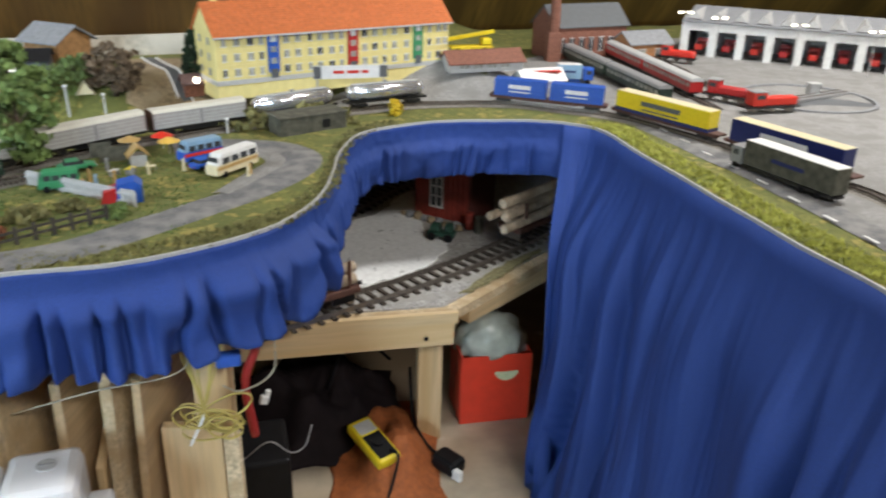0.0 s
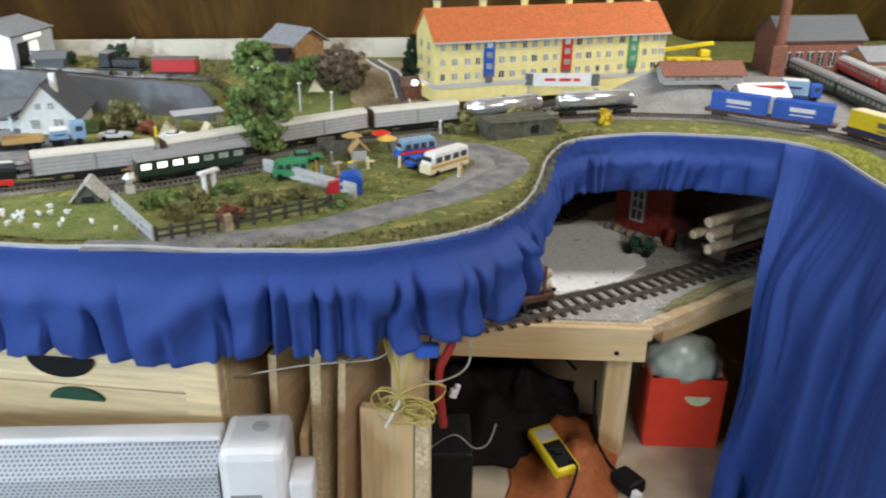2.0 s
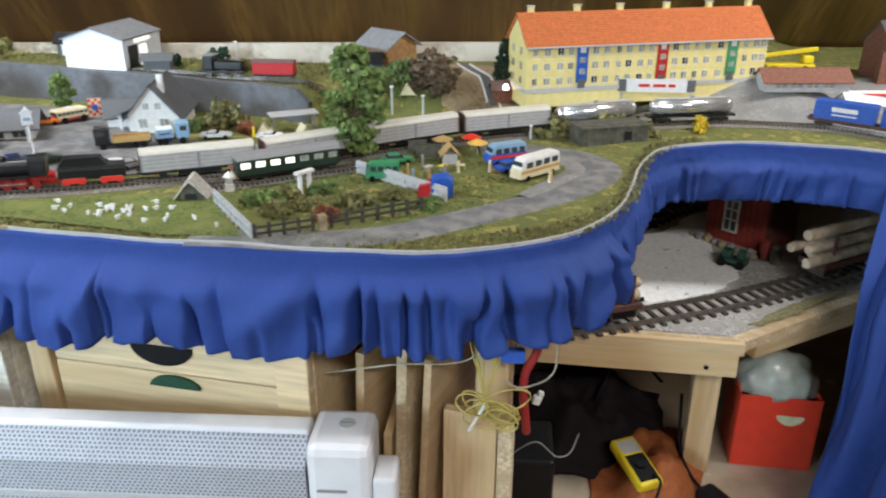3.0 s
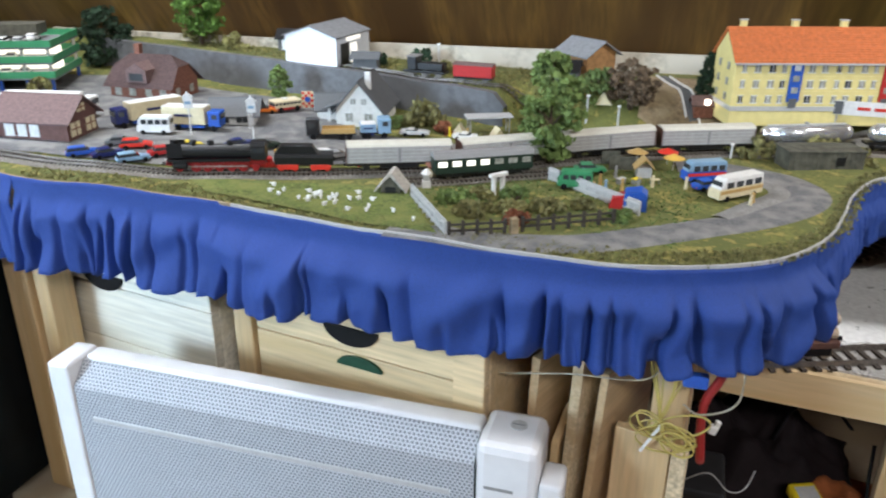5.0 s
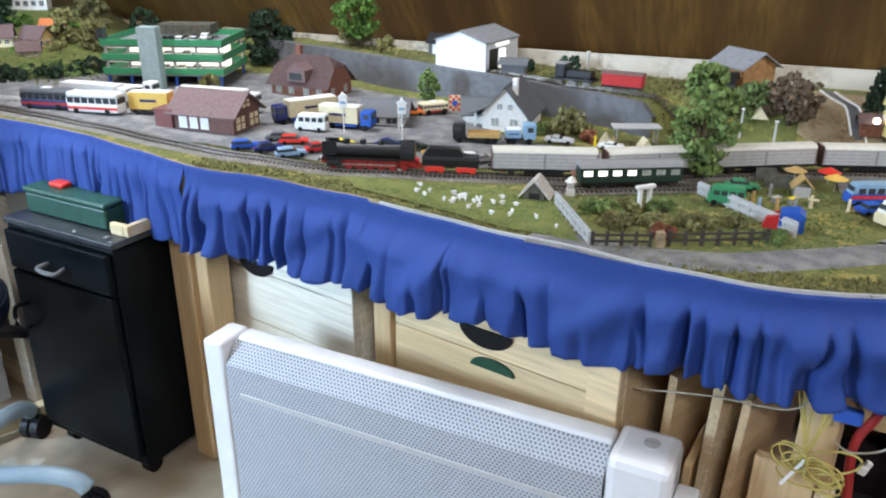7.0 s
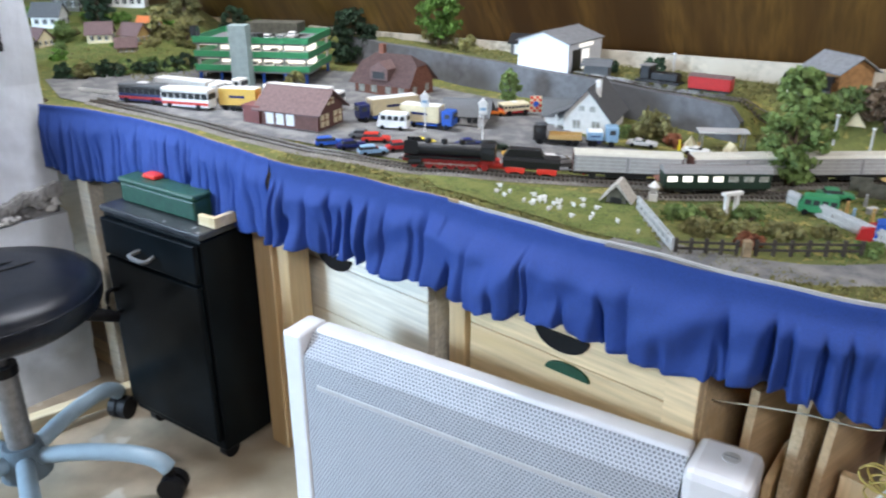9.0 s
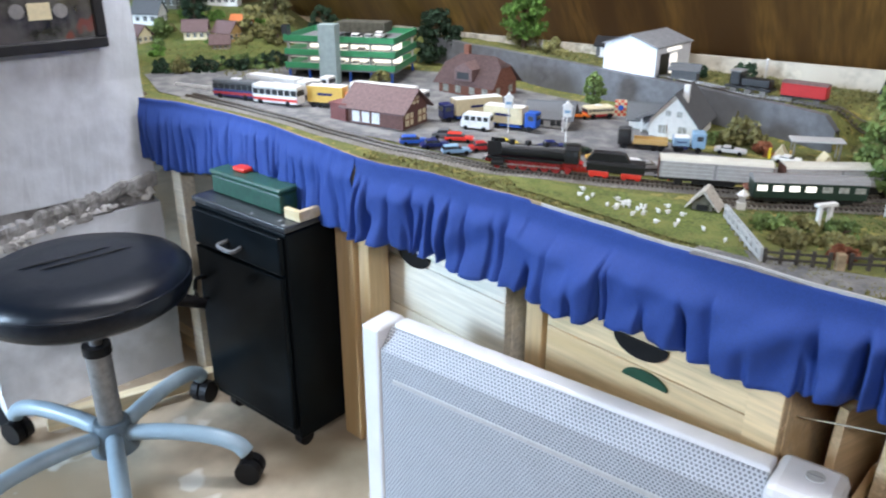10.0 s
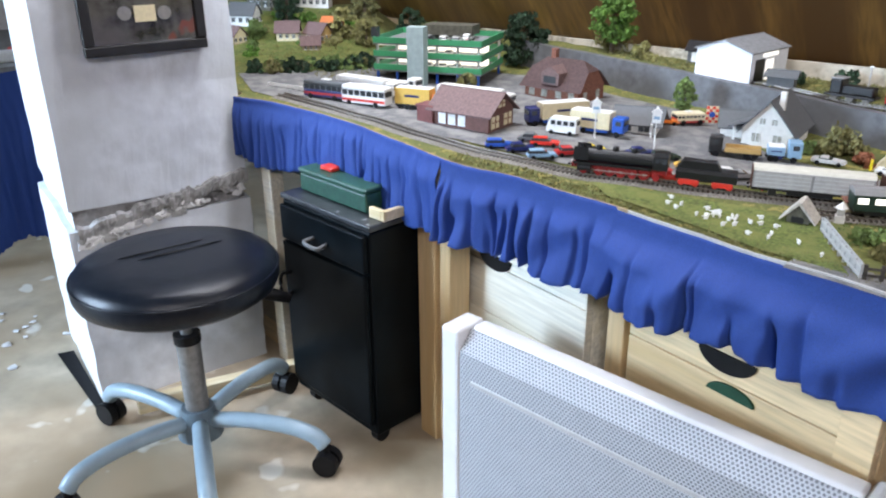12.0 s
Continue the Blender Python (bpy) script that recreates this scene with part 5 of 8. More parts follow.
for (x, y, r, h, lm, lab) in ((-0.655, 1.255, 0.040, 0.052, LEAFO, "olive bush beside the white house"), (-0.605, 1.235, 0.022, 0.020, LEAFR, "low rusty red bush on the lawn"),
                              (-0.43, 1.42, 0.055, 0.045, LEAF, "dark green bush above the track"), (-0.38, 1.44, 0.045, 0.045, LEAF, "dense green bush above the track"), (-0.094, 1.345, 0.040, 0.034, LEAFO, "olive bush beside the weathered shed"),
                              (0.02, 1.385, 0.034, 0.032, LEAFO, "olive bush behind the weathered shed"), (0.075, 1.375, 0.024, 0.024, LEAFO, "olive bush at the shed end"), (0.168, 1.436, 0.020, 0.026, LEAFY, "bright yellow flowering bush beside the track"),
                              (-0.79, 1.50, 0.028, 0.035, LEAFD, "dark bush on the upper terrace"), (-0.72, 1.46, 0.020, 0.024, LEAFO, "small olive bush on the upper terrace"), (-0.86, 1.44, 0.018, 0.022, LEAFD, "small dark bush on the terrace"), (-1.40, 1.02, 0.026, 0.038, LEAFO, "olive bush in front of the car park building"),
                              (-1.31, 1.25, 0.020, 0.032, LEAF, "small green bush beside the car park building"), (-1.33, 1.42, 0.040, 0.055, LEAFO, "olive bush behind the brown-roofed house"), (-1.22, 1.40, 0.03, 0.035, LEAFO, "olive bush on the terrace"),
                              (-0.345, 0.905, 0.026, 0.014, LEAFO, "low garden hedge inside the fence"), (-0.305, 0.935, 0.026, 0.014, LEAFO, "low garden hedge inside the fence"), (-0.39, 0.885, 0.028, 0.013, LEAFO, "low garden bed inside the fence"), (-0.43, 0.915, 0.026, 0.012, LEAF, "low green garden bed"), (-0.36, 0.955, 0.024, 0.012, LEAF, "low green garden bed"),
                              (-0.40, 0.945, 0.022, 0.010, LEAFO, "low olive garden bed"), (-0.265, 0.965, 0.018, 0.012, LEAFO, "low hedge beside the glass fence"), (-0.33, 0.875, 0.02, 0.012, LEAFR, "reddish flower bed by the fence"), (-0.21, 0.945, 0.018, 0.010, LEAF, "low hedge at the road"),
                              (-0.70, 1.215, 0.02, 0.02, LEAF, "green bush beside the house"), (-0.52, 1.22, 0.02, 0.014, LEAFO, "low bush beside the shelter"), (-0.47, 1.35, 0.03, 0.028, LEAFO, "olive bush at the wall end"), (-0.25, 1.345, 0.022, 0.012, LEAFO, "low scrub beside the track")):
    bush(x, y, r, h, lm, lab, n=16 if r < 0.03 else 30)
for k in range(34):
    u = k / 33
    x, y = -1.80 + 0.13 * u + rng.uniform(-0.025, 0.02), 0.685 + 0.42 * u + rng.uniform(-0.02, 0.02)
    bush(x, y, rng.uniform(0.016, 0.030), rng.uniform(0.022, 0.040), rng.choice((LEAFD, LEAF, LEAFO, LEAFD)), "dark green hedge bush behind the coach park", n=16, per=22, size=0.0042)
for k in range(46):
    x, y = rng.uniform(-2.55, -1.88), rng.uniform(0.76, 1.32)
    bush(x, y, rng.uniform(0.014, 0.032), rng.uniform(0.014, 0.034), rng.choice((LEAFO, LEAF, LEAFO, LEAFD, LEAFG)), "olive green bush on the village meadow", n=16, per=20, size=0.0045)
for x, y, h, r, lm in ((-2.02, 1.06, 0.085, 0.040, LEAFO), (-1.93, 1.09, 0.075, 0.034, LEAFO), (-2.19, 0.98, 0.10, 0.036, LEAFD), (-2.33, 1.05, 0.09, 0.034, LEAFD), (-2.12, 1.20, 0.085, 0.040, LEAFO), (-1.90, 1.22, 0.10, 0.045, LEAFD), (-1.78, 1.20, 0.085, 0.034, LEAF), (-2.45, 1.20, 0.11, 0.04, LEAFD), (-2.15, 0.86, 0.055, 0.024, LEAF)):
    tree(x, y, h, r, lm, "mixed green tree among the village houses", 46, 24, 0.0048, 0.12)


# ---- railway ----
TRACK = [(0.85, 0.20), (0.835, 0.65), (0.795, 0.92), (0.742, 1.09), (0.648, 1.28), (0.585, 1.385), (0.50, 1.45), (0.40, 1.490), (0.30, 1.503), (0.19, 1.488), (0.09, 1.45), (-0.07, 1.367), (-0.212, 1.28), (-0.348, 1.17),
         (-0.475, 1.05), (-0.605, 0.957), (-0.766, 0.850), (-0.852, 0.803), (-0.939, 0.770), (-1.044, 0.740), (-1.166, 0.722), (-1.302, 0.703), (-1.45, 0.672), (-1.56, 0.650)]
ribbon("ballast_bed", TRACK, 0.052, 0.004, BALLAST, "grey-brown ballast bed of the main line", "ballast")


def rail_z(x, y):
    return ground(x, y) + 0.0046


g_track("main_track", TRACK, 0.0165, "curving main line of model track on ballast", rail_z, 0.030, 0.003, 0.0072, 0.0026, 0.0006, "model tracks")
line = smooth_line([(x, y, 0) for x, y in TRACK], 14)
run = [0.0]
for a, b in zip(line, line[1:]):
    run.append(run[-1] + (b - a).length)


def on_line(s):
    k = max(i for i in range(len(run) - 1) if run[i] <= s)
    p = line[k].lerp(line[k + 1], (s - run[k]) / (run[k + 1] - run[k]))
    return Vector((p.x, p.y, rail_z(p.x, p.y) + 0.0026))


def near(x, y):
    return min(range(len(line)), key=lambda i: (line[i].x - x) ** 2 + (line[i].y - y) ** 2)


def ride(s, half):
    """Pose of a vehicle with its middle at s, its nose towards the line's end."""
    a, b = on_line(s - half), on_line(s + half)
    d = b - a
    m = (a + b) / 2
    return I(m.x, m.y, m.z, math.degrees(math.atan2(d.y, d.x))) @ pose(0, 0, 0, 0, -math.degrees(math.atan2(d.z, d.xy.length)), 0)


def wheels(parent, xs, r, w=0.0085, material=RAIL, name="wheelset", seg=14):
    me = mesh(name, rod(rod(nb(), (0, -w, r), (0, -w + 0.0022, r), r, seg=seg), (0, w - 0.0022, r), (0, w, r), r, seg=seg), material)
    for x in xs:
        part(name, me, None, parent, m=I(x, 0, 0))


def bogie(parent, x, material, length=0.03, r=0.0052):
    b_ = part("bogie", box(box(nb(), 0, -0.0102, 0.003, length, 0.0022, 0.006, 0.0008), 0, 0.0102, 0.003, length, 0.0022, 0.006, 0.0008), material, parent, m=I(x, 0, 0))
    wheels(b_, (-length * 0.32, length * 0.32), r)
    return b_


def steam_loco(m):
    lo = empty("steam_locomotive", m, "black steam locomotive with bright red wheels and frame", "model locomotive")
    bo = part("boiler", rod(nb(), (-0.048, 0, 0.0285), (0.070, 0, 0.0285), 0.0108, seg=20), BLACK, lo, smooth=False)
    part("smokebox_door", rod(rod(nb(), (0.070, 0, 0.0285), (0.0725, 0, 0.0285), 0.0106, 0.0085, 20), (0.0725, 0, 0.0285), (0.074, 0, 0.0285), 0.003, seg=10), BLACK, bo)
    part("chimney", rod(nb(), (0.060, 0, 0.037), (0.060, 0, 0.046), 0.0042, 0.0050, 14), BLACK, lo)
    for x, h in ((0.035, 0.0085), (0.010, 0.008), (-0.018, 0.0075)):
        part("dome", ball(rod(nb(), (x, 0, 0.036), (x, 0, 0.036 + h), 0.0052, 0.0048, 14), x, 0, 0.036 + h, 0.0048, 0.4), BLACK, lo)
    for y in (-0.0118, 0.0118):
        part("smoke_deflector", box(nb(), 0.060, y, 0.022, 0.022, 0.0010, 0.021), BLACK, lo)
        part("running_board", box(nb(), 0.012, y * 1.05, 0.0165, 0.118, 0.0055, 0.0032), BLACK, lo)
        part("cylinder", box(rod(nb(), (0.044, y, 0.0105), (0.064, y, 0.0105), 0.0048, seg=14), 0.054, y, 0.012, 0.018, 0.006, 0.006), BLACK, lo)
        part("coupling_rod", box(nb(), 0.000, y * 1.02, 0.0078, 0.085, 0.0008, 0.0018), STEEL, lo, "bright steel coupling rod")
        part("pipe", tube(nb(), [(0.066, y * 0.93, 0.0335), (0.0, y * 0.95, 0.0345), (-0.046, y * 0.95, 0.0325)], 0.0007, 5), BLACK, lo)
    cab = part("cab", prism(nb(), [(-0.0125, 0.018), (0.0125, 0.018), (0.0125, 0.038), (0.008, 0.0435), (-0.008, 0.0435), (-0.0125, 0.038)], -0.070, -0.0485, "x"), BLACK, lo)
    for y in (-0.0128, 0.0128):
        for x in (-0.0645, -0.0545):
            part("cab_window", box(nb(), x, y, 0.029, 0.006, 0.0006, 0.007), GLASSD, cab)
    part("frame", box(box(nb(), 0.002, 0, 0.009, 0.140, 0.012, 0.0085), 0.072, 0, 0.011, 0.003, 0.026, 0.006, 0.0008), WHEELRED, lo, "deep red frame and buffer beam")
    for y in (-0.0095, 0.0095):
        part("buffer", rod(rod(nb(), (0.0735, y, 0.014), (0.0780, y, 0.014), 0.0012), (0.078, y, 0.014), (0.0790, y, 0.014), 0.0024, seg=12), BLACK, lo)
        part("lamp", rod(nb(), (0.073, y, 0.0195), (0.0745, y, 0.0195), 0.0016, seg=10), WPAINT, lo)
    for x in (-0.036, -0.019, -0.002, 0.015, 0.032):
        bm = nb()
        for y in (-0.0088, 0.0088):
            g = rod(bm, (x, y - 0.001, 0.0082), (x, y + 0.001, 0.0082), 0.0080, seg=18)
        dv = part("driving_wheel", bm, WHEELRED, lo)
        bm = nb()
        for y in (-0.0099, 0.0099):
            rod(bm, (x, y - 0.0002, 0.0082), (x, y + 0.0002, 0.0082), 0.0022, seg=8)
        part("hub", bm, STEEL, dv)
    wheels(lo, (0.056,), 0.0052, material=WHEELRED, name="pony_wheel")
    wheels(lo, (-0.054,), 0.0056, material=WHEELRED, name="trailing_wheel")
    return lo


def tender(m):
    td = empty("tender", m, "black bathtub tender with red bogies", "model tender")
    part("tank", prism(nb(), [(-0.0125, 0.013), (0.0125, 0.013), (0.0135, 0.022), (0.0125, 0.027), (-0.0125, 0.027), (-0.0135, 0.022)], -0.043, 0.043, "x"), BLACK, td)
    part("coal_bunker", prism(nb(), [(0.042, 0.027), (0.034, 0.0385), (-0.012, 0.0385), (-0.020, 0.027)], -0.0105, 0.0105, "y"), BLACK, td)
    for x in (-0.024, 0.024):
        b_ = part("bogie", box(box(nb(), 0, -0.0102, 0.003, 0.030, 0.0022, 0.0085, 0.001), 0, 0.0102, 0.003, 0.030, 0.0022, 0.0085, 0.001), BRIGHTRED, td, "bright red bogie", m=I(x, 0, 0))
        wheels(b_, (-0.010, 0.010), 0.0052, material=BRIGHTRED)
    part("underframe", box(nb(), 0, 0, 0.0105, 0.086, 0.022, 0.0022), BLACK, td)
    return td


CREAMROOF = paint("cream_grey_roof", (0.56, 0.54, 0.46), 0.6)


def van(m, label, roof=CREAMROOF):
    v = empty("sliding_wall_wagon", m, label, "model wagon", "sliding wall wagons")
    part("body", box(nb(), 0, 0, 0.0135, 0.158, 0.030, 0.025, 0.001), GREY, v)
    for y in (-0.0152, 0.0152):
        for x in (-0.039, 0.039):
            pn = part("sliding_panel", box(nb(), x, y, 0.0145, 0.0745, 0.0008, 0.0225, 0.0003), mat_wall, v)
            for k in range(4):
                part("panel_ridge", box(nb(), x, y + (0.0005 if y > 0 else -0.0005), 0.0165 + 0.0055 * k, 0.073, 0.0004, 0.0008), LGREY, pn)
    for x in (-0.0795, 0.0795):
        part("end_wall", box(nb(), x, 0, 0.0135, 0.0012, 0.0305, 0.0285), RUST, v)
    part("roof", prism(nb(), [(-0.0156, 0.0386), (-0.013, 0.0425), (-0.006, 0.0445), (0.006, 0.0445), (0.013, 0.0425), (0.0156, 0.0386)], -0.079, 0.079, "x"), roof, v)
    part("underframe", box(box(nb(), 0, 0, 0.0095, 0.158, 0.024, 0.0038), 0, 0, 0.004, 0.06, 0.018, 0.005), BLACK, v)
    for x in (-0.050, 0.050):
        wheels(v, (x,), 0.0056)
        for y in (-0.0105, 0.0105):
            part("axle_guard", box(nb(), x, y, 0.002, 0.010, 0.0016, 0.0075), BLACK, v)
    for x in (-0.0805, 0.0805):
        for y in (-0.0095, 0.0095):
            part("buffer", rod(nb(), (x, y, 0.0118), (x + (0.004 if x > 0 else -0.004), y, 0.0118), 0.0019, seg=10), BLACK, v)
    return v


mat_wall = mat("ribbed_aluminium", (0.36, 0.355, 0.34), 0.5, 0.1, vary=0.08, scale=120, bump=0.05)


def tank_wagon(m):
    t_ = empty("silver_tank_wagon", m, "polished silver tank wagon with a dark underframe", "model wagon")
    part("barrel", rod(ball(ball(nb(), -0.064, 0, 0.0285, 0.0145, 1), 0.064, 0, 0.0285, 0.0145, 1), (-0.064, 0, 0.0285), (0.064, 0, 0.0285), 0.0145, seg=22), SILVER, t_, smooth=True)
    part("walkway", box(nb(), 0, 0, 0.0425, 0.13, 0.010, 0.001), LGREY, t_)
    part("manhole", rod(nb(), (0, 0, 0.0425), (0, 0, 0.047), 0.004), GREY, t_)
    part("underframe", box(box(box(nb(), 0, 0, 0.010, 0.164, 0.020, 0.004), -0.05, 0, 0.0135, 0.012, 0.02, 0.006), 0.05, 0, 0.0135, 0.012, 0.02, 0.006), BLACK, t_)
    for x in (-0.054, 0.054):
        bogie(t_, x, BLACK)
    return t_


def container_wagon(m, length, boxes, label):
    w = empty("container_wagon", m, label, "model wagon", "container wagons")
    part("underframe", box(box(nb(), 0, 0, 0.0105, length, 0.024, 0.0035, 0.0006), 0, 0, 0.006, length * 0.5, 0.012, 0.005), RUST, w, "rust-brown wagon frame")
    for y in (-0.0122, 0.0122):
        part("side_sill", box(nb(), 0, y, 0.0085, length * 0.98, 0.0012, 0.005), RUST, w)
    for x in (-length / 2 + 0.028, length / 2 - 0.028):
        bogie(w, x, BLACK)
    for x, L, h, low, material, top, lab in boxes:
        c = part("container", box(nb(), x, 0, 0.0142, L, 0.0285, h, 0.0006), material, w, lab)
        part("roof_panel", box(nb(), x, 0, 0.01425 + h, L - 0.001, 0.0275, 0.0006), top, c)
        if material is YELLOW:
            part("skirt_band", box(nb(), x, 0, 0.0139, L + 0.0006, 0.0304, h * 0.17), NAVY, c, "navy lower band")
        n = max(6, int(L / 0.006))
        for k in range(n):
            for y in (-0.0145, 0.0145):
                part("rib", box(nb(), x - L / 2 + (k + 0.5) * L / n, y, 0.0150, 0.0010, 0.0006, h - 0.002), material, c)
        for y in (-0.0151, 0.0151):
            part("lettering_bar", box(nb(), x, y, 0.0142 + h * 0.48, L * 0.42, 0.0006, h * 0.24), low, c)
            part("lettering_bar", box(nb(), x, y, 0.0142 + h * 0.26, L * 0.40, 0.0006, h * 0.07), low, c)
    return w


s_nose = run[near(-0.852, 0.803)]
steam_loco(ride(s_nose - 0.079, 0.045))
tender(ride(s_nose - 0.203, 0.03))
s_ = s_nose - 0.345
LAB = "silver-grey sliding-wall goods wagon with a pale roof"
while s_ > run[near(0.19, 1.488)] + 0.10:
    if s_ < run[near(-0.07, 1.367)] + 0.02:
        tank_wagon(ride(s_, 0.054))
    else:
        van(ride(s_, 0.05), LAB)
    s_ -= 0.1715
tank_wagon(ride(s_ - 0.012, 0.054))
s_ = run[near(0.415, 1.487)] - 0.05
container_wagon(ride(s_ - 0.005, 0.08), 0.226, [(-0.054, 0.100, 0.031, WPAINT, BLUE, BLUE, "bright blue container with pale lettering"), (0.054, 0.100, 0.031, WPAINT, BLUE, BLUE, "bright blue container with pale lettering")], "container wagon carrying two bright blue containers")
container_wagon(ride(s_ - 0.248, 0.09), 0.232, [(0.004, 0.200, 0.034, DGREY, YELLOW, CREAMP, "yellow trailer body with dark lettering")], "pocket wagon carrying a long yellow trailer")
container_wagon(ride(s_ - 0.492, 0.09), 0.232, [(0.004, 0.200, 0.034, WPAINT, NAVY, CREAMP, "navy trailer body with white lettering")], "pocket wagon carrying a long navy trailer")


def coach(m, L, body, roof, label, lit=(), group="passenger coaches"):
    c = empty("passenger_coach", m, label, "model coach", group)
    part("body", box(nb(), 0, 0, 0.010, L, 0.031, 0.022, 0.001), body, c)
    part("roof", prism(nb(), [(-0.0158, 0.0322), (-0.013, 0.0375), (-0.006, 0.0400), (0.006, 0.0400), (0.013, 0.0375), (0.0158, 0.0322)], -L / 2 - 0.001, L / 2 + 0.001, "x"), roof, c)
    n = int(L / 0.019)
    for k in range(n):
        x = -L / 2 + (k + 0.5) * L / n
        for y in (-0.0157, 0.0157):
            part("window", box(nb(), x, y, 0.0205, L / n * 0.62, 0.0006, 0.008), LIT if k in lit else PALEWIN, c, "lit window" if k in lit else "")
    part("underframe", box(nb(), 0, 0, 0.006, L * 0.96, 0.022, 0.0038), BLACK, c)
    for x in (-L / 2 + 0.03, L / 2 - 0.03):
        bogie(c, x, BLACK, 0.028)
    return c


# siding with the green coach, and the yard tracks
ribbon("siding_bed", [(-0.53, 0.935), (-0.436, 1.017), (-0.345, 1.095)], 0.040, 0.004, BALLAST, "ballast bed of the short siding", "ballast")
g_track("siding_track", [(-0.53, 0.935), (-0.436, 1.017), (-0.345, 1.095)], 0.0165, "short siding of model track", rail_z, 0.030, 0.003, 0.0072, 0.0026, 0.0006, "model tracks")
coach(at(-0.436, 1.017, 41, 0.0072), 0.150, DGREEN, GREY, "dark green old passenger coach with lit windows", (0, 1, 2, 3))
for k, (x0, y0, x1, y1) in enumerate(((0.72, 1.42, 0.655, 2.05), (0.80, 1.44, 0.775, 2.05), (0.88, 1.42, 0.90, 2.0))):
    g_track("yard_track", [(x0, y0), ((x0 + x1) / 2, (y0 + y1) / 2), (x1, y1)], 0.0165, "straight yard track of the station", lambda x, y: ground(x, y) + 0.0024, 0.030, 0.003, 0.0072, 0.0026, 0.0006, "model tracks")
for x, y, rz, L, body, roof, lab in ((0.692, 1.60, 96, 0.245, DGREEN, GREY, "long dark green express coach in the yard"), (0.664, 1.855, 96, 0.245, DGREEN, GREY, "long dark green express coach in the yard"),
                                     (0.792, 1.66, 92, 0.245, RED, LGREY, "long crimson passenger coach in the yard"), (0.783, 1.915, 92, 0.245, RED, LGREY, "long crimson passenger coach in the yard")):
    coach(at(x, y, rz, 0.005), L, body, roof, lab)


def diesel(m, body, label, L=0.12):
    d = empty("diesel_locomotive", m, label, "model locomotive", "shunting locomotives")
    part("hood", box(nb(), L * 0.14, 0, 0.013, L * 0.62, 0.022, 0.016, 0.003), body, d)
    cab_ = part("cab", box(nb(), -L * 0.28, 0, 0.013, L * 0.24, 0.029, 0.026, 0.003), body, d)
    part("cab_roof", box(nb(), -L * 0.28, 0, 0.0392, L * 0.27, 0.030, 0.002, 0.0008), GREY, cab_)
    for y in (-0.0147, 0.0147):
        part("window", box(nb(), -L * 0.28, y, 0.027, L * 0.15, 0.0006, 0.008), GLASSD, cab_)
    part("frame", box(nb(), 0, 0, 0.0085, L, 0.028, 0.0042, 0.001), BLACK, d)
    wheels(d, (-L * 0.32, 0, L * 0.32), 0.0068)
    return d


diesel(at(0.895, 1.42, 8, 0.005), BRIGHTRED, "bright red shunting locomotive beside the turntable")
diesel(at(0.845, 1.50, -48, 0.005), RED, "red shunting locomotive in the yard", 0.095)
diesel(at(0.93, 1.95, -40, 0.005), BRIGHTRED, "red locomotive near the engine shed", 0.10)

# small train on the upper terrace
TER = [(-1.0, 1.385), (-0.85, 1.375), (-0.72, 1.372), (-0.60, 1.385), (-0.50, 1.41)]
g_track("terrace_track", TER, 0.0165, "model track on the upper terrace", lambda x, y: ground(x, y) + 0.003, 0.030, 0.003, 0.0072, 0.0026, 0.0006, "model tracks")
diesel(at(-0.715, 1.374, 4, 0.0056), BLACK, "small black locomotive on the terrace track", 0.09)
ww = empty("goods_van", at(-0.615, 1.383, 8, 0.0056), "small red goods van on the terrace track", "model wagon")
part("body", box(nb(), 0, 0, 0.010, 0.078, 0.028, 0.022, 0.001), RED, ww)
part("roof", prism(nb(), [(-0.0146, 0.0322), (-0.008, 0.0358), (0.008, 0.0358), (0.0146, 0.0322)], -0.040, 0.040, "x"), OXIDE, ww)
part("frame", box(nb(), 0, 0, 0.006, 0.078, 0.02, 0.0038), BLACK, ww)
wheels(ww, (-0.024, 0.024), 0.0055)


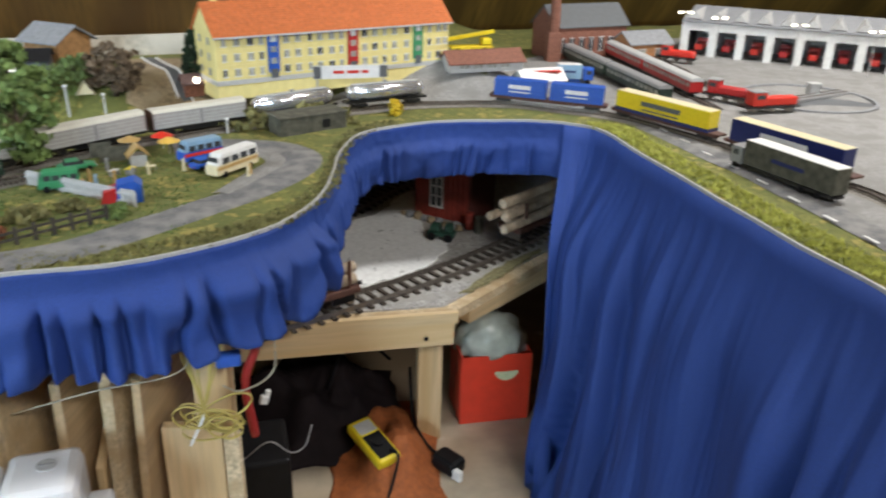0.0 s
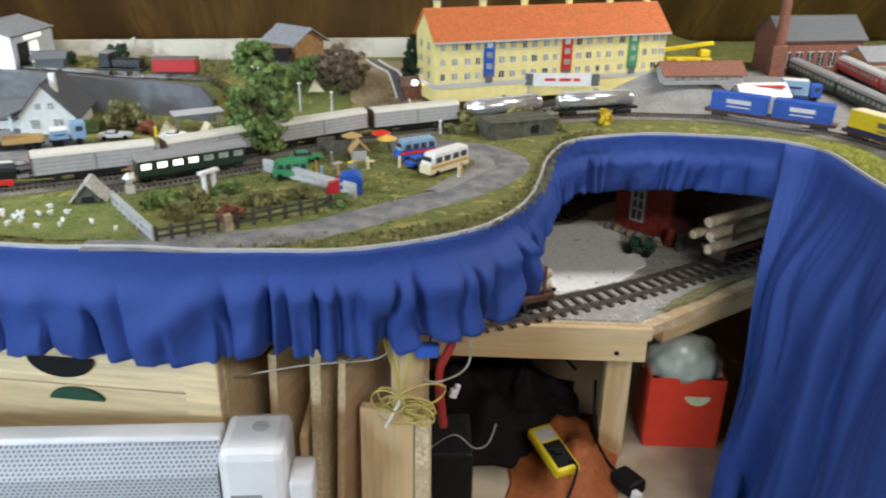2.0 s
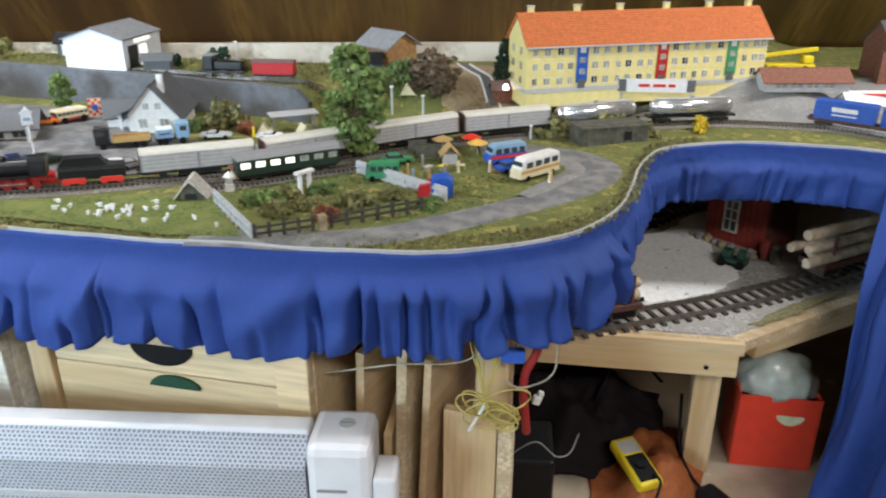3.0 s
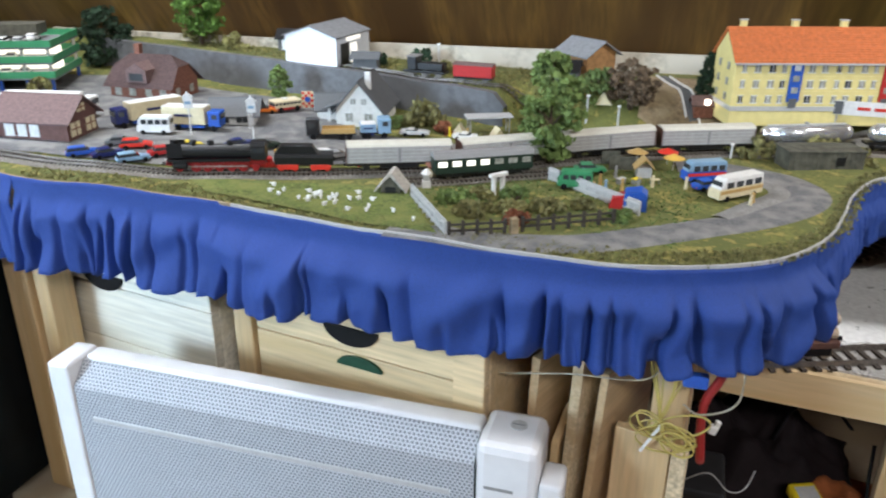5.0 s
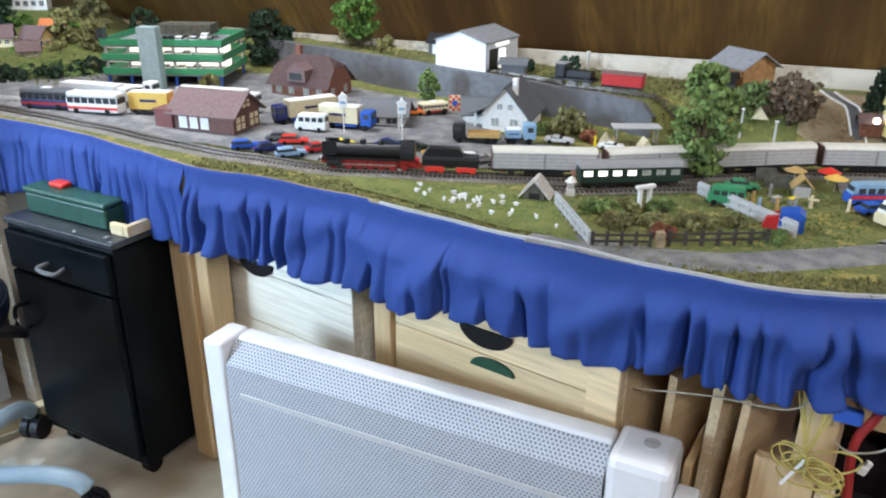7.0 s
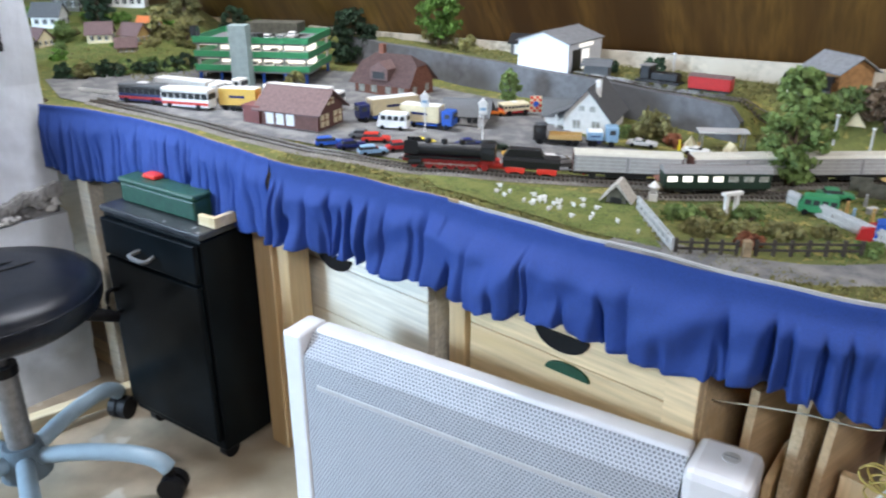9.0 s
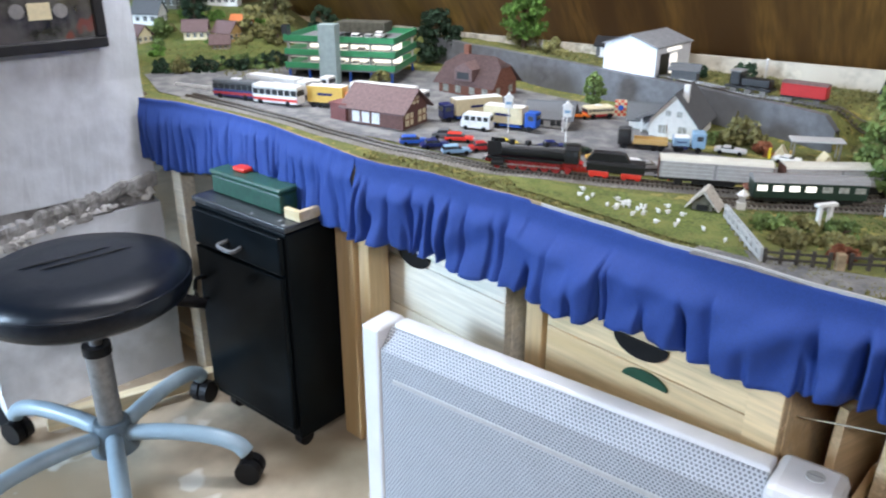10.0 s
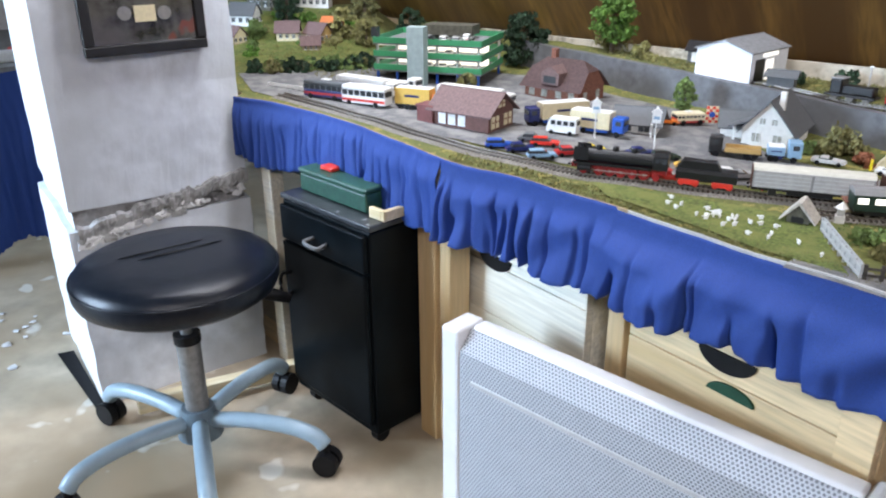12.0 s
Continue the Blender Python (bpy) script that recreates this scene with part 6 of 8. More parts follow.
# ---- road vehicles ----
def car(m, body, label, L=0.048, style="saloon"):
    c = empty("model_car", m, label, "model car", "model cars")
    H = 0.0155 if style != "sport" else 0.0128
    w = L * 0.39
    lower = [(-L / 2, 0.0035), (-L / 2, 0.0085), (-L * 0.40, 0.0100), (L * 0.18, 0.0100), (L * 0.46, 0.0085), (L / 2, 0.0065), (L / 2, 0.0035)]
    bm = prism(nb(), lower, -w / 2, w / 2, "y")
    bmesh.ops.bevel(bm, geom=bm.edges[:], offset=0.0012, segments=2, affect="EDGES")
    part("body", bm, body, c, smooth=False)
    a, b = {"saloon": (-0.34, 0.20), "estate": (-0.47, 0.20), "sport": (-0.30, 0.12), "beetle": (-0.40, 0.22)}[style]
    cabin = [(L * a, 0.0098), (L * (a + 0.07), H - 0.0012), (L * (b - 0.14), H - 0.0012), (L * b, 0.0098)]
    part("window_band", prism(nb(), cabin, -w * 0.43, w * 0.43, "y"), GLASSD, c)
    bm = prism(nb(), [(L * (a + 0.055), H - 0.0013), (L * (a + 0.09), H), (L * (b - 0.15), H), (L * (b - 0.12), H - 0.0013)], -w * 0.42, w * 0.42, "y")
    part("roof", bm, body, c)
    for x in (-L * 0.30, L * 0.31):
        for y in (-w * 0.47, w * 0.47):
            part("wheel", rod(nb(), (x, y - 0.0014, 0.0036), (x, y + 0.0014, 0.0036), 0.0036, seg=12), RUBBER, c)
    for y in (-w * 0.34, w * 0.34):
        part("headlight", box(nb(), L / 2, y, 0.0050, 0.0008, 0.0022, 0.0016), WPAINT, c)
        part("tail_light", box(nb(), -L / 2, y, 0.0055, 0.0008, 0.0022, 0.0018), RED, c)
    return c


LB = paint("light_blue_paint", (0.22, 0.36, 0.50))
AMB = paint("amber_paint", (0.66, 0.42, 0.09))
for x, y, rz, body, lab, st_ in ((-1.011, 0.792, 54, BLUE, "bright blue small hatchback in the car park", "estate"), (-0.973, 0.806, 61, NAVY, "dark blue saloon in the car park", "saloon"), (-0.927, 0.812, 58, LB, "pale blue hatchback in the car park", "estate"),
                                 (-0.913, 0.862, 60, RED, "dark red saloon in the car park", "saloon"), (-0.899, 0.900, 60, YELLOW, "yellow small car in the car park", "estate"), (-0.842, 0.862, 66, LGREY, "pale grey small car in the car park", "saloon"), (-0.812, 0.880, 63, DGREY, "dark grey saloon in the car park", "saloon"),
                                 (-0.767, 0.905, 36, RED, "red rounded beetle car in the car park", "beetle"), (-0.842, 0.957, 55, NAVY, "navy saloon in the car park", "saloon"), (-0.804, 0.974, 60, DGREEN, "grey-green estate car in the car park", "estate"), (-0.754, 0.977, 55, AMB, "amber sports car in the car park", "sport"),
                                 (-0.715, 0.988, 54, WPAINT, "white sports car in the car park", "sport"), (-0.676, 1.000, 54, GREY, "silver-grey sports car in the car park", "sport"), (-0.975, 0.865, 40, BRIGHTRED, "red small car in the car park", "estate"), (-1.005, 0.862, 40, DGREY, "dark small car in the car park", "saloon"),
                                 (-0.300, 1.118, 25, GREEN, "small green car on the campsite", "saloon"), (-0.125, 1.123, 45, BLUE, "small blue car on the campsite", "saloon"), (-0.945, 1.150, 37, ORANGE, "orange pick-up at the filling station", "estate"),
                                 (-0.640, 1.185, 20, LGREY, "pale convertible in the garden", "sport"), (0.34, 1.70, 70, YELLOW, "yellow van near the flats", "estate"), (-0.545, 1.205, 10, WPAINT, "white small car near the shelter", "sport")):
    car(at(x, y, rz, 0.0024), body, lab, 0.05 if st_ != "sport" else 0.053, st_)


def van_car(m, low, high, label, L=0.062, h=0.027, band=None):
    v = empty("model_van", m, label, "model van", "model vans")
    w = 0.0225
    bm = prism(nb(), [(-L / 2, 0.004), (-L / 2, h * 0.55), (L * 0.49, h * 0.55), (L / 2, 0.010), (L / 2, 0.004)], -w / 2, w / 2, "y")
    bmesh.ops.bevel(bm, geom=bm.edges[:], offset=0.0012, segments=2, affect="EDGES")
    part("lower_body", bm, low, v)
    bm = prism(nb(), [(-L / 2, h * 0.55), (-L / 2 + 0.001, h), (L * 0.36, h), (L * 0.48, h * 0.55)], -w / 2 + 0.0006, w / 2 - 0.0006, "y")
    bmesh.ops.bevel(bm, geom=bm.edges[:], offset=0.0012, segments=2, affect="EDGES")
    part("upper_body", bm, high, v)
    n = 4
    for k in range(n):
        for y in (-w / 2 + 0.0002, w / 2 - 0.0002):
            part("side_window", box(nb(), -L * 0.36 + k * L * 0.21, y, h * 0.58, L * 0.15, 0.0006, h * 0.25), GLASSD, v)
    part("windscreen", box(nb(), L * 0.442, 0, h * 0.60, 0.0008, w * 0.8, h * 0.28, 0, pose(0, 0, 0, 0, 0, 0)), GLASSD, v)
    part("rear_window", box(nb(), -L / 2, 0, h * 0.60, 0.0008, w * 0.7, h * 0.25), GLASSD, v)
    if band:
        for y in (-w / 2 - 0.0002, w / 2 + 0.0002):
            part("side_stripe", box(nb(), 0, y, h * 0.36, L * 0.96, 0.0006, h * 0.14), band, v)
    for x in (-L * 0.30, L * 0.31):
        for y in (-w * 0.46, w * 0.46):
            part("wheel", rod(nb(), (x, y - 0.0016, 0.0042), (x, y + 0.0016, 0.0042), 0.0042, seg=12), RUBBER, v)
    return v


van_car(at(-0.086, 1.102, 234, 0.0024), CREAMP, WPAINT, "cream motorhome with a brown stripe on the campsite", 0.084, 0.033, TAN)
van_car(at(-0.139, 1.162, 218, 0.0024), BLUE, LB, "blue and white old van with a red stripe", 0.064, 0.032, BRIGHTRED)
van_car(at(-0.299, 1.040, 198, 0.0024), GREEN, GREEN, "green camper van on the campsite", 0.050, 0.026)
van_car(at(-1.013, 0.945, 204, 0.0024), WPAINT, WPAINT, "white delivery van in the car park", 0.058, 0.031)


def lorry(m, cab, cargo, frame_m, label, L=0.105, h=0.030, flat_bed=False):
    t_ = empty("model_lorry", m, label, "model lorry", "model lorries")
    part("chassis", box(nb(), 0, 0, 0.006, L, 0.014, 0.0035), BLACK, t_)
    cb_ = part("cab", box(nb(), L / 2 - 0.011, 0, 0.0075, 0.022, 0.027, 0.027, 0.002), cab, t_)
    part("windscreen", box(nb(), L / 2 + 0.0002, 0, 0.021, 0.0008, 0.023, 0.009), GLASSD, cb_)
    for y in (-0.0137, 0.0137):
        part("side_window", box(nb(), L / 2 - 0.010, y, 0.021, 0.010, 0.0006, 0.008), GLASSD, cb_)
    if flat_bed:
        bd = part("load_bed", box(nb(), -0.012, 0, 0.010, L - 0.028, 0.028, 0.002), cargo, t_)
        for y in (-0.0137, 0.0137):
            part("drop_side", box(nb(), -0.012, y, 0.0121, L - 0.028, 0.001, 0.006), cargo, bd)
    else:
        bd = part("box_body", box(nb(), -0.012, 0, 0.011, L - 0.028, 0.029, h, 0.0008), cargo, t_)
        for y in (-0.0148, 0.0148):
            part("lettering_bar", box(nb(), -0.012, y, 0.011 + h * 0.45, L * 0.3, 0.0005, h * 0.15), NAVY, bd)
        part("roof_sheet", box(nb(), -0.012, 0, 0.01105 + h, L - 0.030, 0.028, 0.0006), WPAINT, bd)
    part("side_skirt", box(nb(), -0.012, 0, 0.0055, L - 0.035, 0.0275, 0.004), frame_m, t_)
    for x in (L / 2 - 0.012, -L * 0.22, -L * 0.36):
        for y in (-0.0125, 0.0125):
            part("wheel", rod(nb(), (x, y - 0.0018, 0.0052), (x, y + 0.0018, 0.0052), 0.0052, seg=12), RUBBER, t_)
    return t_


lorry(at(-1.075, 0.990, 250, 0.0024), NAVY, CREAMP, BLUE, "lorry with a cream box body and navy cab", 0.125)
lorry(at(-0.978, 1.000, 20, 0.0024), BLUE, CREAMP, BLUE, "lorry with a cream box body and bright blue cab", 0.105)
lorry(at(-0.752, 1.090, 212, 0.0024), BLACK, TAN, BLACK, "flatbed lorry with a tan load bed", 0.085, flat_bed=True)
lorry(at(-0.695, 1.140, 36, 0.0024), LB, LB, NAVY, "pale blue short tractor lorry", 0.055, 0.014)
lorry(at(-1.298, 0.828, 30, 0.0024), ORANGE, AMB, BLACK, "amber yellow box trailer parked beside the coach", 0.105, 0.032)
lorry(at(-1.47, 0.86, 20, 0.0024), WPAINT, BLACK, BLACK, "long black low-loader with a crane boom", 0.17, 0.012)
lorry(at(-1.46, 0.805, 18, 0.0024), WPAINT, WPAINT, GREY, "long white box lorry behind the coaches", 0.16, 0.026)
lorry(at(-1.25, 0.93, 22, 0.0024), WPAINT, WPAINT, GREY, "long white box lorry behind the half-timbered house", 0.17, 0.028)
lorry(at(0.692, 1.005, 109, 0.0042), GREY, OLIVE, BLACK, "weathered grey-brown articulated lorry on the wing road", 0.185, 0.036)


def bus(m, low, high, label, L=0.135, h=0.036, stripe=None):
    b_ = empty("model_bus", m, label, "model bus", "model buses")
    w = 0.029
    part("lower_body", box(nb(), 0, 0, 0.004, L, w, h * 0.45, 0.002), low, b_)
    part("window_band", box(nb(), 0, 0, 0.004 + h * 0.44, L - 0.001, w - 0.001, h * 0.30, 0.0015), GLASSD, b_)
    part("roof", box(nb(), 0, 0, 0.004 + h * 0.735, L, w, h * 0.265, 0.003), high, b_)
    n = 7
    for k in range(n + 1):
        for y in (-w / 2, w / 2):
            part("window_pillar", box(nb(), -L / 2 + 0.001 + k * (L - 0.002) / n, y, 0.004 + h * 0.44, 0.0016, 0.0008, h * 0.3), high, b_)
    if stripe:
        for y in (-w / 2 - 0.0001, w / 2 + 0.0001):
            part("side_stripe", box(nb(), 0, y, 0.009, L * 0.98, 0.0006, 0.005), stripe, b_)
    part("roof_hatch", box(nb(), 0, 0, 0.0042 + h, L * 0.2, w * 0.4, 0.002, 0.0005), WPAINT, b_)
    for x in (-L * 0.28, L * 0.33):
        for y in (-w * 0.46, w * 0.46):
            part("wheel", rod(nb(), (x, y - 0.0018, 0.0055), (x, y + 0.0018, 0.0055), 0.0055, seg=12), RUBBER, b_)
    return b_


bus(at(-1.478, 0.716, 206, 0.0024), NAVY, DGREY, "dark coach with red trim beside the track", 0.10, 0.034, RED)
bus(at(-1.386, 0.757, 205, 0.0024), WPAINT, WPAINT, "white touring coach with red stripes", 0.105, 0.036, BRIGHTRED)
bus(at(-0.925, 1.190, 62, 0.0024), RED, CREAMP, "small red and cream bus at the filling station", 0.056, 0.019, CREAMP)
lorry(at(0.585, 1.70, -7, 0.0024), BLUE, LB, BLUE, "pale blue box trailer near the goods yard", 0.08, 0.03)


# ---- buildings ----
def gable_house(m, w, d, h, rise, wall, roof_m, label, over=0.006, windows=(), kind="model building", ridge="x", storeys=1, door=None, win_m=PALEWIN, name="model_house"):
    """Walls w by d with their middle at the pose; the ridge runs along x. windows: (face, u, z, width, height) on faces s, n, e, w."""
    ho = empty(name, m, label, kind, "model buildings")
    bm = box(nb(), 0, 0, -0.004, w, d, h + 0.004)
    wl = part("wall", bm, wall, ho)
    for x in (-w / 2, w / 2):
        part("gable", prism(nb(), [(-d / 2, h), (d / 2, h), (0, h + rise)], x - 0.0008, x + 0.0008, "x"), wall, ho)
    t = 0.0025
    k = rise / (d / 2)
    for sgn in (-1, 1):
        out = [(0, h + rise + t), (0, h + rise), (sgn * (d / 2 + over), h - over * k), (sgn * (d / 2 + over), h - over * k + t)]
        part("roof", prism(nb(), out, -w / 2 - over, w / 2 + over, "x"), roof_m, ho)
    part("ridge_cap", rod(nb(), (-w / 2 - over, 0, h + rise + t * 0.8), (w / 2 + over, 0, h + rise + t * 0.8), 0.0016, seg=8), roof_m, ho)
    for face, u, z, ww, hh in windows:
        if face in "sn":
            y = -d / 2 - 0.0006 if face == "s" else d / 2 + 0.0006
            o = -0.0006 if face == "s" else 0.0006
            wn_ = part("window", box(nb(), u, y, z, ww, 0.0010, hh), win_m, ho)
            part("window_frame", box(box(box(nb(), u, y + o, z - 0.0008, ww + 0.002, 0.0012, 0.001), u, y + o, z + hh - 0.0002, ww + 0.002, 0.0012, 0.001), u, y + o, z + 0.0002, 0.0008, 0.0012, hh - 0.0006), WPAINT, wn_)
        else:
            x = w / 2 + 0.0014 if face == "e" else -w / 2 - 0.0014
            o = 0.0006 if face == "e" else -0.0006
            wn_ = part("window", box(nb(), x, u, z, 0.0010, ww, hh), win_m, ho)
            part("window_frame", box(box(box(nb(), x + o, u, z - 0.0008, 0.0012, ww + 0.002, 0.001), x + o, u, z + hh - 0.0002, 0.0012, ww + 0.002, 0.001), x + o, u, z + 0.0002, 0.0012, 0.0008, hh - 0.0006), WPAINT, wn_)
    if door:
        u, ww, hh, dm = door
        part("door", box(nb(), u, -d / 2 - 0.0008, 0, ww, 0.0014, hh), dm, ho)
    return ho


# yellow block of flats
AP = at(0.052, 1.560, 27.5)
AP.translation.z = 0.652
AW, AD, AH = 0.486, 0.10, 0.083
ap = empty("block_of_flats", AP, "cream-yellow three-storey block of flats with an orange tiled roof", "model building")
part("wall", box(nb(), 0, 0, -0.03, AW, AD, AH + 0.03), CREAM, ap)
for x in (-AW / 2, AW / 2):
    part("gable", prism(nb(), [(-AD / 2, AH), (AD / 2, AH), (0, AH + 0.045)], x - 0.001, x + 0.001, "x"), CREAM, ap)
rf = None
for sgn in (-1, 1):
    rf = part("roof", prism(nb(), [(0, AH + 0.0485), (0, AH + 0.045), (sgn * (AD / 2 + 0.007), AH - 0.0063), (sgn * (AD / 2 + 0.007), AH - 0.003)], -AW / 2 - 0.005, AW / 2 + 0.005, "x"), TILES, ap, "orange tiled roof")
    for k in range(15):
        u = (k + 0.5) / 15
        y, z = sgn * (AD / 2 + 0.007) * u, AH + 0.0485 - 0.0515 * u
        part("tile_course", box(nb(), 0, y, z - 0.0004, AW + 0.009, 0.0030, 0.0012), TILES, rf)
for x in (-0.22, -0.13, -0.045, 0.05, 0.14, 0.225):
    ch = part("chimney", box(nb(), x, 0.004, AH + 0.040, 0.011, 0.009, 0.018, 0.0006), CREAM, ap)
    part("chimney_cap", box(nb(), x, 0.004, AH + 0.0582, 0.013, 0.011, 0.0016), LGREY, ch)
part("plinth", box(nb(), 0, 0, -0.004, AW + 0.003, AD + 0.003, 0.008), LGREY, ap)
part("gutter", box(nb(), 0, -AD / 2 - 0.0085, AH - 0.0075, AW + 0.01, 0.003, 0.003), LGREY, ap)
FY = -AD / 2
STAIRS = ((-0.138, BLUE), (0.022, RED), (0.168, GREEN))
for x, mt in STAIRS:
    st_ = part("stair_bay", box(nb(), x, FY - 0.0015, 0.012, 0.021, 0.003, AH - 0.016), mt, ap, "coloured staircase bay")
    for z in (0.027, 0.047, 0.065):
        part("stair_window", box(nb(), x, FY - 0.0034, z, 0.011, 0.0008, 0.010), PALEWIN if z < 0.06 else WPAINT, st_)
    part("door", box(nb(), x, FY - 0.0034, 0.002, 0.014, 0.001, 0.016), DGREY, st_)
cols = [-0.228, -0.205, -0.180, -0.160, -0.112, -0.090, -0.066, -0.046, -0.022, -0.002, 0.048, 0.070, 0.092, 0.114, 0.142, 0.196, 0.218, 0.234]
for i, x in enumerate(cols):
    for j, z in enumerate((0.010, 0.036, 0.062)):
        big = 0.010 if i % 3 else 0.0072
        wn_ = part("window", box(nb(), x, FY - 0.0004, z, big, 0.0012, 0.0125), PALEWIN if (i * 7 + j * 3) % 4 else GLASSD, ap)
        part("window_frame", box(box(box(nb(), x, FY - 0.0013, z - 0.001, big + 0.003, 0.0016, 0.0012), x, FY - 0.0011, z + 0.0122, big + 0.002, 0.0012, 0.0010), x, FY - 0.0011, z + 0.0003, 0.0009, 0.0012, 0.0117), WPAINT, wn_)
for j, z in enumerate((0.029, 0.055)):
    part("string_course", box(nb(), 0, FY - 0.0006, z, AW, 0.0012, 0.0012), CREAM, ap)
for y in (-0.02, 0.022):
    for z in (0.010, 0.036, 0.062):
        part("window", box(nb(), -AW / 2 - 0.0012, y, z, 0.001, 0.010, 0.0125), PALEWIN, ap)

# white banner in front of the flats
bn = empty("banner", I(0.089, 1.497, 0.632, 8) @ Matrix.Diagonal((1.25, 1, 1.1, 1)), "white banner with red writing on posts", "banner")
part("cloth", box(nb(), 0, 0, 0.010, 0.112, 0.001, 0.022), WPAINT, bn)
for x, w_ in ((-0.018, 0.016), (0.004, 0.018), (0.022, 0.010)):
    part("writing_bar", box(nb(), x, -0.0009, 0.0185, w_, 0.0006, 0.005), BRIGHTRED, bn)
for x in (-0.050, 0.050):
    part("end_panel", box(nb(), x, -0.0008, 0.011, 0.012, 0.0012, 0.020), DGREY, bn)
    part("post", rod(nb(), (x, 0.001, -0.044), (x, 0.001, 0.034), 0.0012), LGREY, bn)

# market hall with red and white roof, crane, brick works
gable_house(at(0.36, 1.615, 14), 0.16, 0.055, 0.016, 0.018, LGREY, BRICK, "low market stand with a faded red roof", windows=[("s", -0.05 + 0.03 * k, 0.003, 0.02, 0.010) for k in range(4)], name="market_stand")
gable_house(at(0.495, 1.66, 14), 0.095, 0.05, 0.018, 0.018, WPAINT, WPAINT, "low white kiosk with a pale roof", windows=[("s", -0.03 + 0.03 * k, 0.004, 0.02, 0.010) for k in range(3)], name="kiosk")
part("roof_stripe", box(nb(), 0.495, 1.66, ground(0.495, 1.66) + 0.032, 0.09, 0.02, 0.003), BRIGHTRED, bpy.data.objects["kiosk"], m=bpy.data.objects["kiosk"].matrix_world.inverted())
cr = empty("mobile_crane", at(0.365, 1.79, 10), "yellow mobile crane with a folded boom", "model crane")
part("chassis", box(nb(), 0, 0, 0.006, 0.10, 0.028, 0.010, 0.002), YELLOW, cr)
part("cab", box(nb(), 0.035, 0, 0.0165, 0.022, 0.026, 0.016, 0.003), YELLOW, cr)
part("boom", box(nb(), -0.005, 0, 0.034, 0.13, 0.009, 0.008, 0.001, pose(0, 0, 0, 0, -8, 0)), YELLOW, cr)
for x in (-0.035, -0.015, 0.03):
    part("wheelset", rod(nb(), (x, -0.014, 0.0065), (x, 0.014, 0.0065), 0.0065, seg=14), RUBBER, cr)
fa = gable_house(at(0.70, 2.06, 18), 0.22, 0.11, 0.085, 0.045, BRICK, DGREY, "dark red brick factory hall with a slate roof", windows=[("s", -0.09 + 0.03 * k, 0.02, 0.016, 0.035) for k in range(7)], win_m=GLASSD, name="brick_factory")
gable_house(at(0.86, 2.02, 18), 0.13, 0.075, 0.045, 0.024, mat("ochre_boards", (0.36, 0.17, 0.07), 0.8, vary=0.2, scale=120, bump=0.2), CONC, "ochre timber goods shed with a pale roof", windows=[("s", -0.03, 0.012, 0.03, 0.018), ("s", 0.03, 0.012, 0.03, 0.018)], name="goods_shed")
cm = empty("factory_chimney", at(0.605, 1.965), "tall red brick factory chimney on a square base", "chimney")
part("base", box(nb(), 0, 0, -0.003, 0.034, 0.034, 0.075, 0.001), BRICK, cm)
part("stack", rod(nb(), (0, 0, 0.0722), (0, 0, 0.24), 0.0135, 0.0095, 16), BRICK, cm)
part("rim", rod(nb(), (0, 0, 0.236), (0, 0, 0.243), 0.0115, seg=16), BRICK, cm)

# roundhouse and turntable
rh = empty("engine_roundhouse", at(1.20, 1.92, -34), "long white-grey engine shed with open stalls and locomotives", "model building")
RW = 0.50
part("back_wall", box(nb(), 0, 0.17, -0.003, RW, 0.006, 0.10), LGREY, rh)
part("roof", prism(nb(), [(-0.01, 0.090), (0.18, 0.112), (0.18, 0.116), (-0.01, 0.094)], -RW / 2 - 0.01, RW / 2 + 0.01, "x"), CONC, rh)
for k in range(8):
    x = -RW / 2 + k * RW / 7
    part("stall_pier", box(nb(), x, 0.004, -0.003, 0.020, 0.012, 0.096), WPAINT, rh)
part("lintel", box(nb(), 0, 0.004, 0.068, RW, 0.010, 0.025), WPAINT, rh)
for k in range(9):
    x = -RW / 2 + (k + 0.3) * RW / 8.6
    part("roof_vent", prism(nb(), [(x - 0.018, 0.098), (x, 0.116), (x + 0.018, 0.098)], 0.0, 0.16, "y"), LGREY, rh)
for x in (-RW / 2, RW / 2):
    part("end_wall", box(nb(), x, 0.09, -0.003, 0.006, 0.17, 0.10), CONC, rh)
for k in range(7):
    x = -RW / 2 + (k + 0.5) * RW / 7
    q = rh.matrix_world @ Vector((x, 0.07, 0))
    d_ = diesel(at(q.x, q.y, -34 - 90, 0.002), RED if k % 2 else BRIGHTRED, "red locomotive nose inside an engine shed stall", 0.10)
for dx, dy in ((-0.16, -0.05), (0.03, -0.06), (0.20, -0.07), (-0.26, 0.02)):
    q = rh.matrix_world @ Vector((dx, dy, 0))
    lp = empty("yard_lamp", at(q.x, q.y), "tall pale yard lamp with two lit heads", "street lamp", "yard lamps")
    part("mast", rod(nb(), (0, 0, -0.003), (0, 0, 0.112), 0.0016, 0.0011), LGREY, lp)
    part("arm", box(nb(), 0, 0, 0.112, 0.034, 0.002, 0.002), LGREY, lp)
    for x in (-0.014, 0.014):
        part("lamp_head", box(nb(), x, 0, 0.1080, 0.010, 0.005, 0.0035), BULB, lp, "lit lamp head")
ttb = empty("turntable", at(1.045, 1.535, 0, 0.002), "round turntable pit with a bridge and control hut", "turntable")
bm = nb()
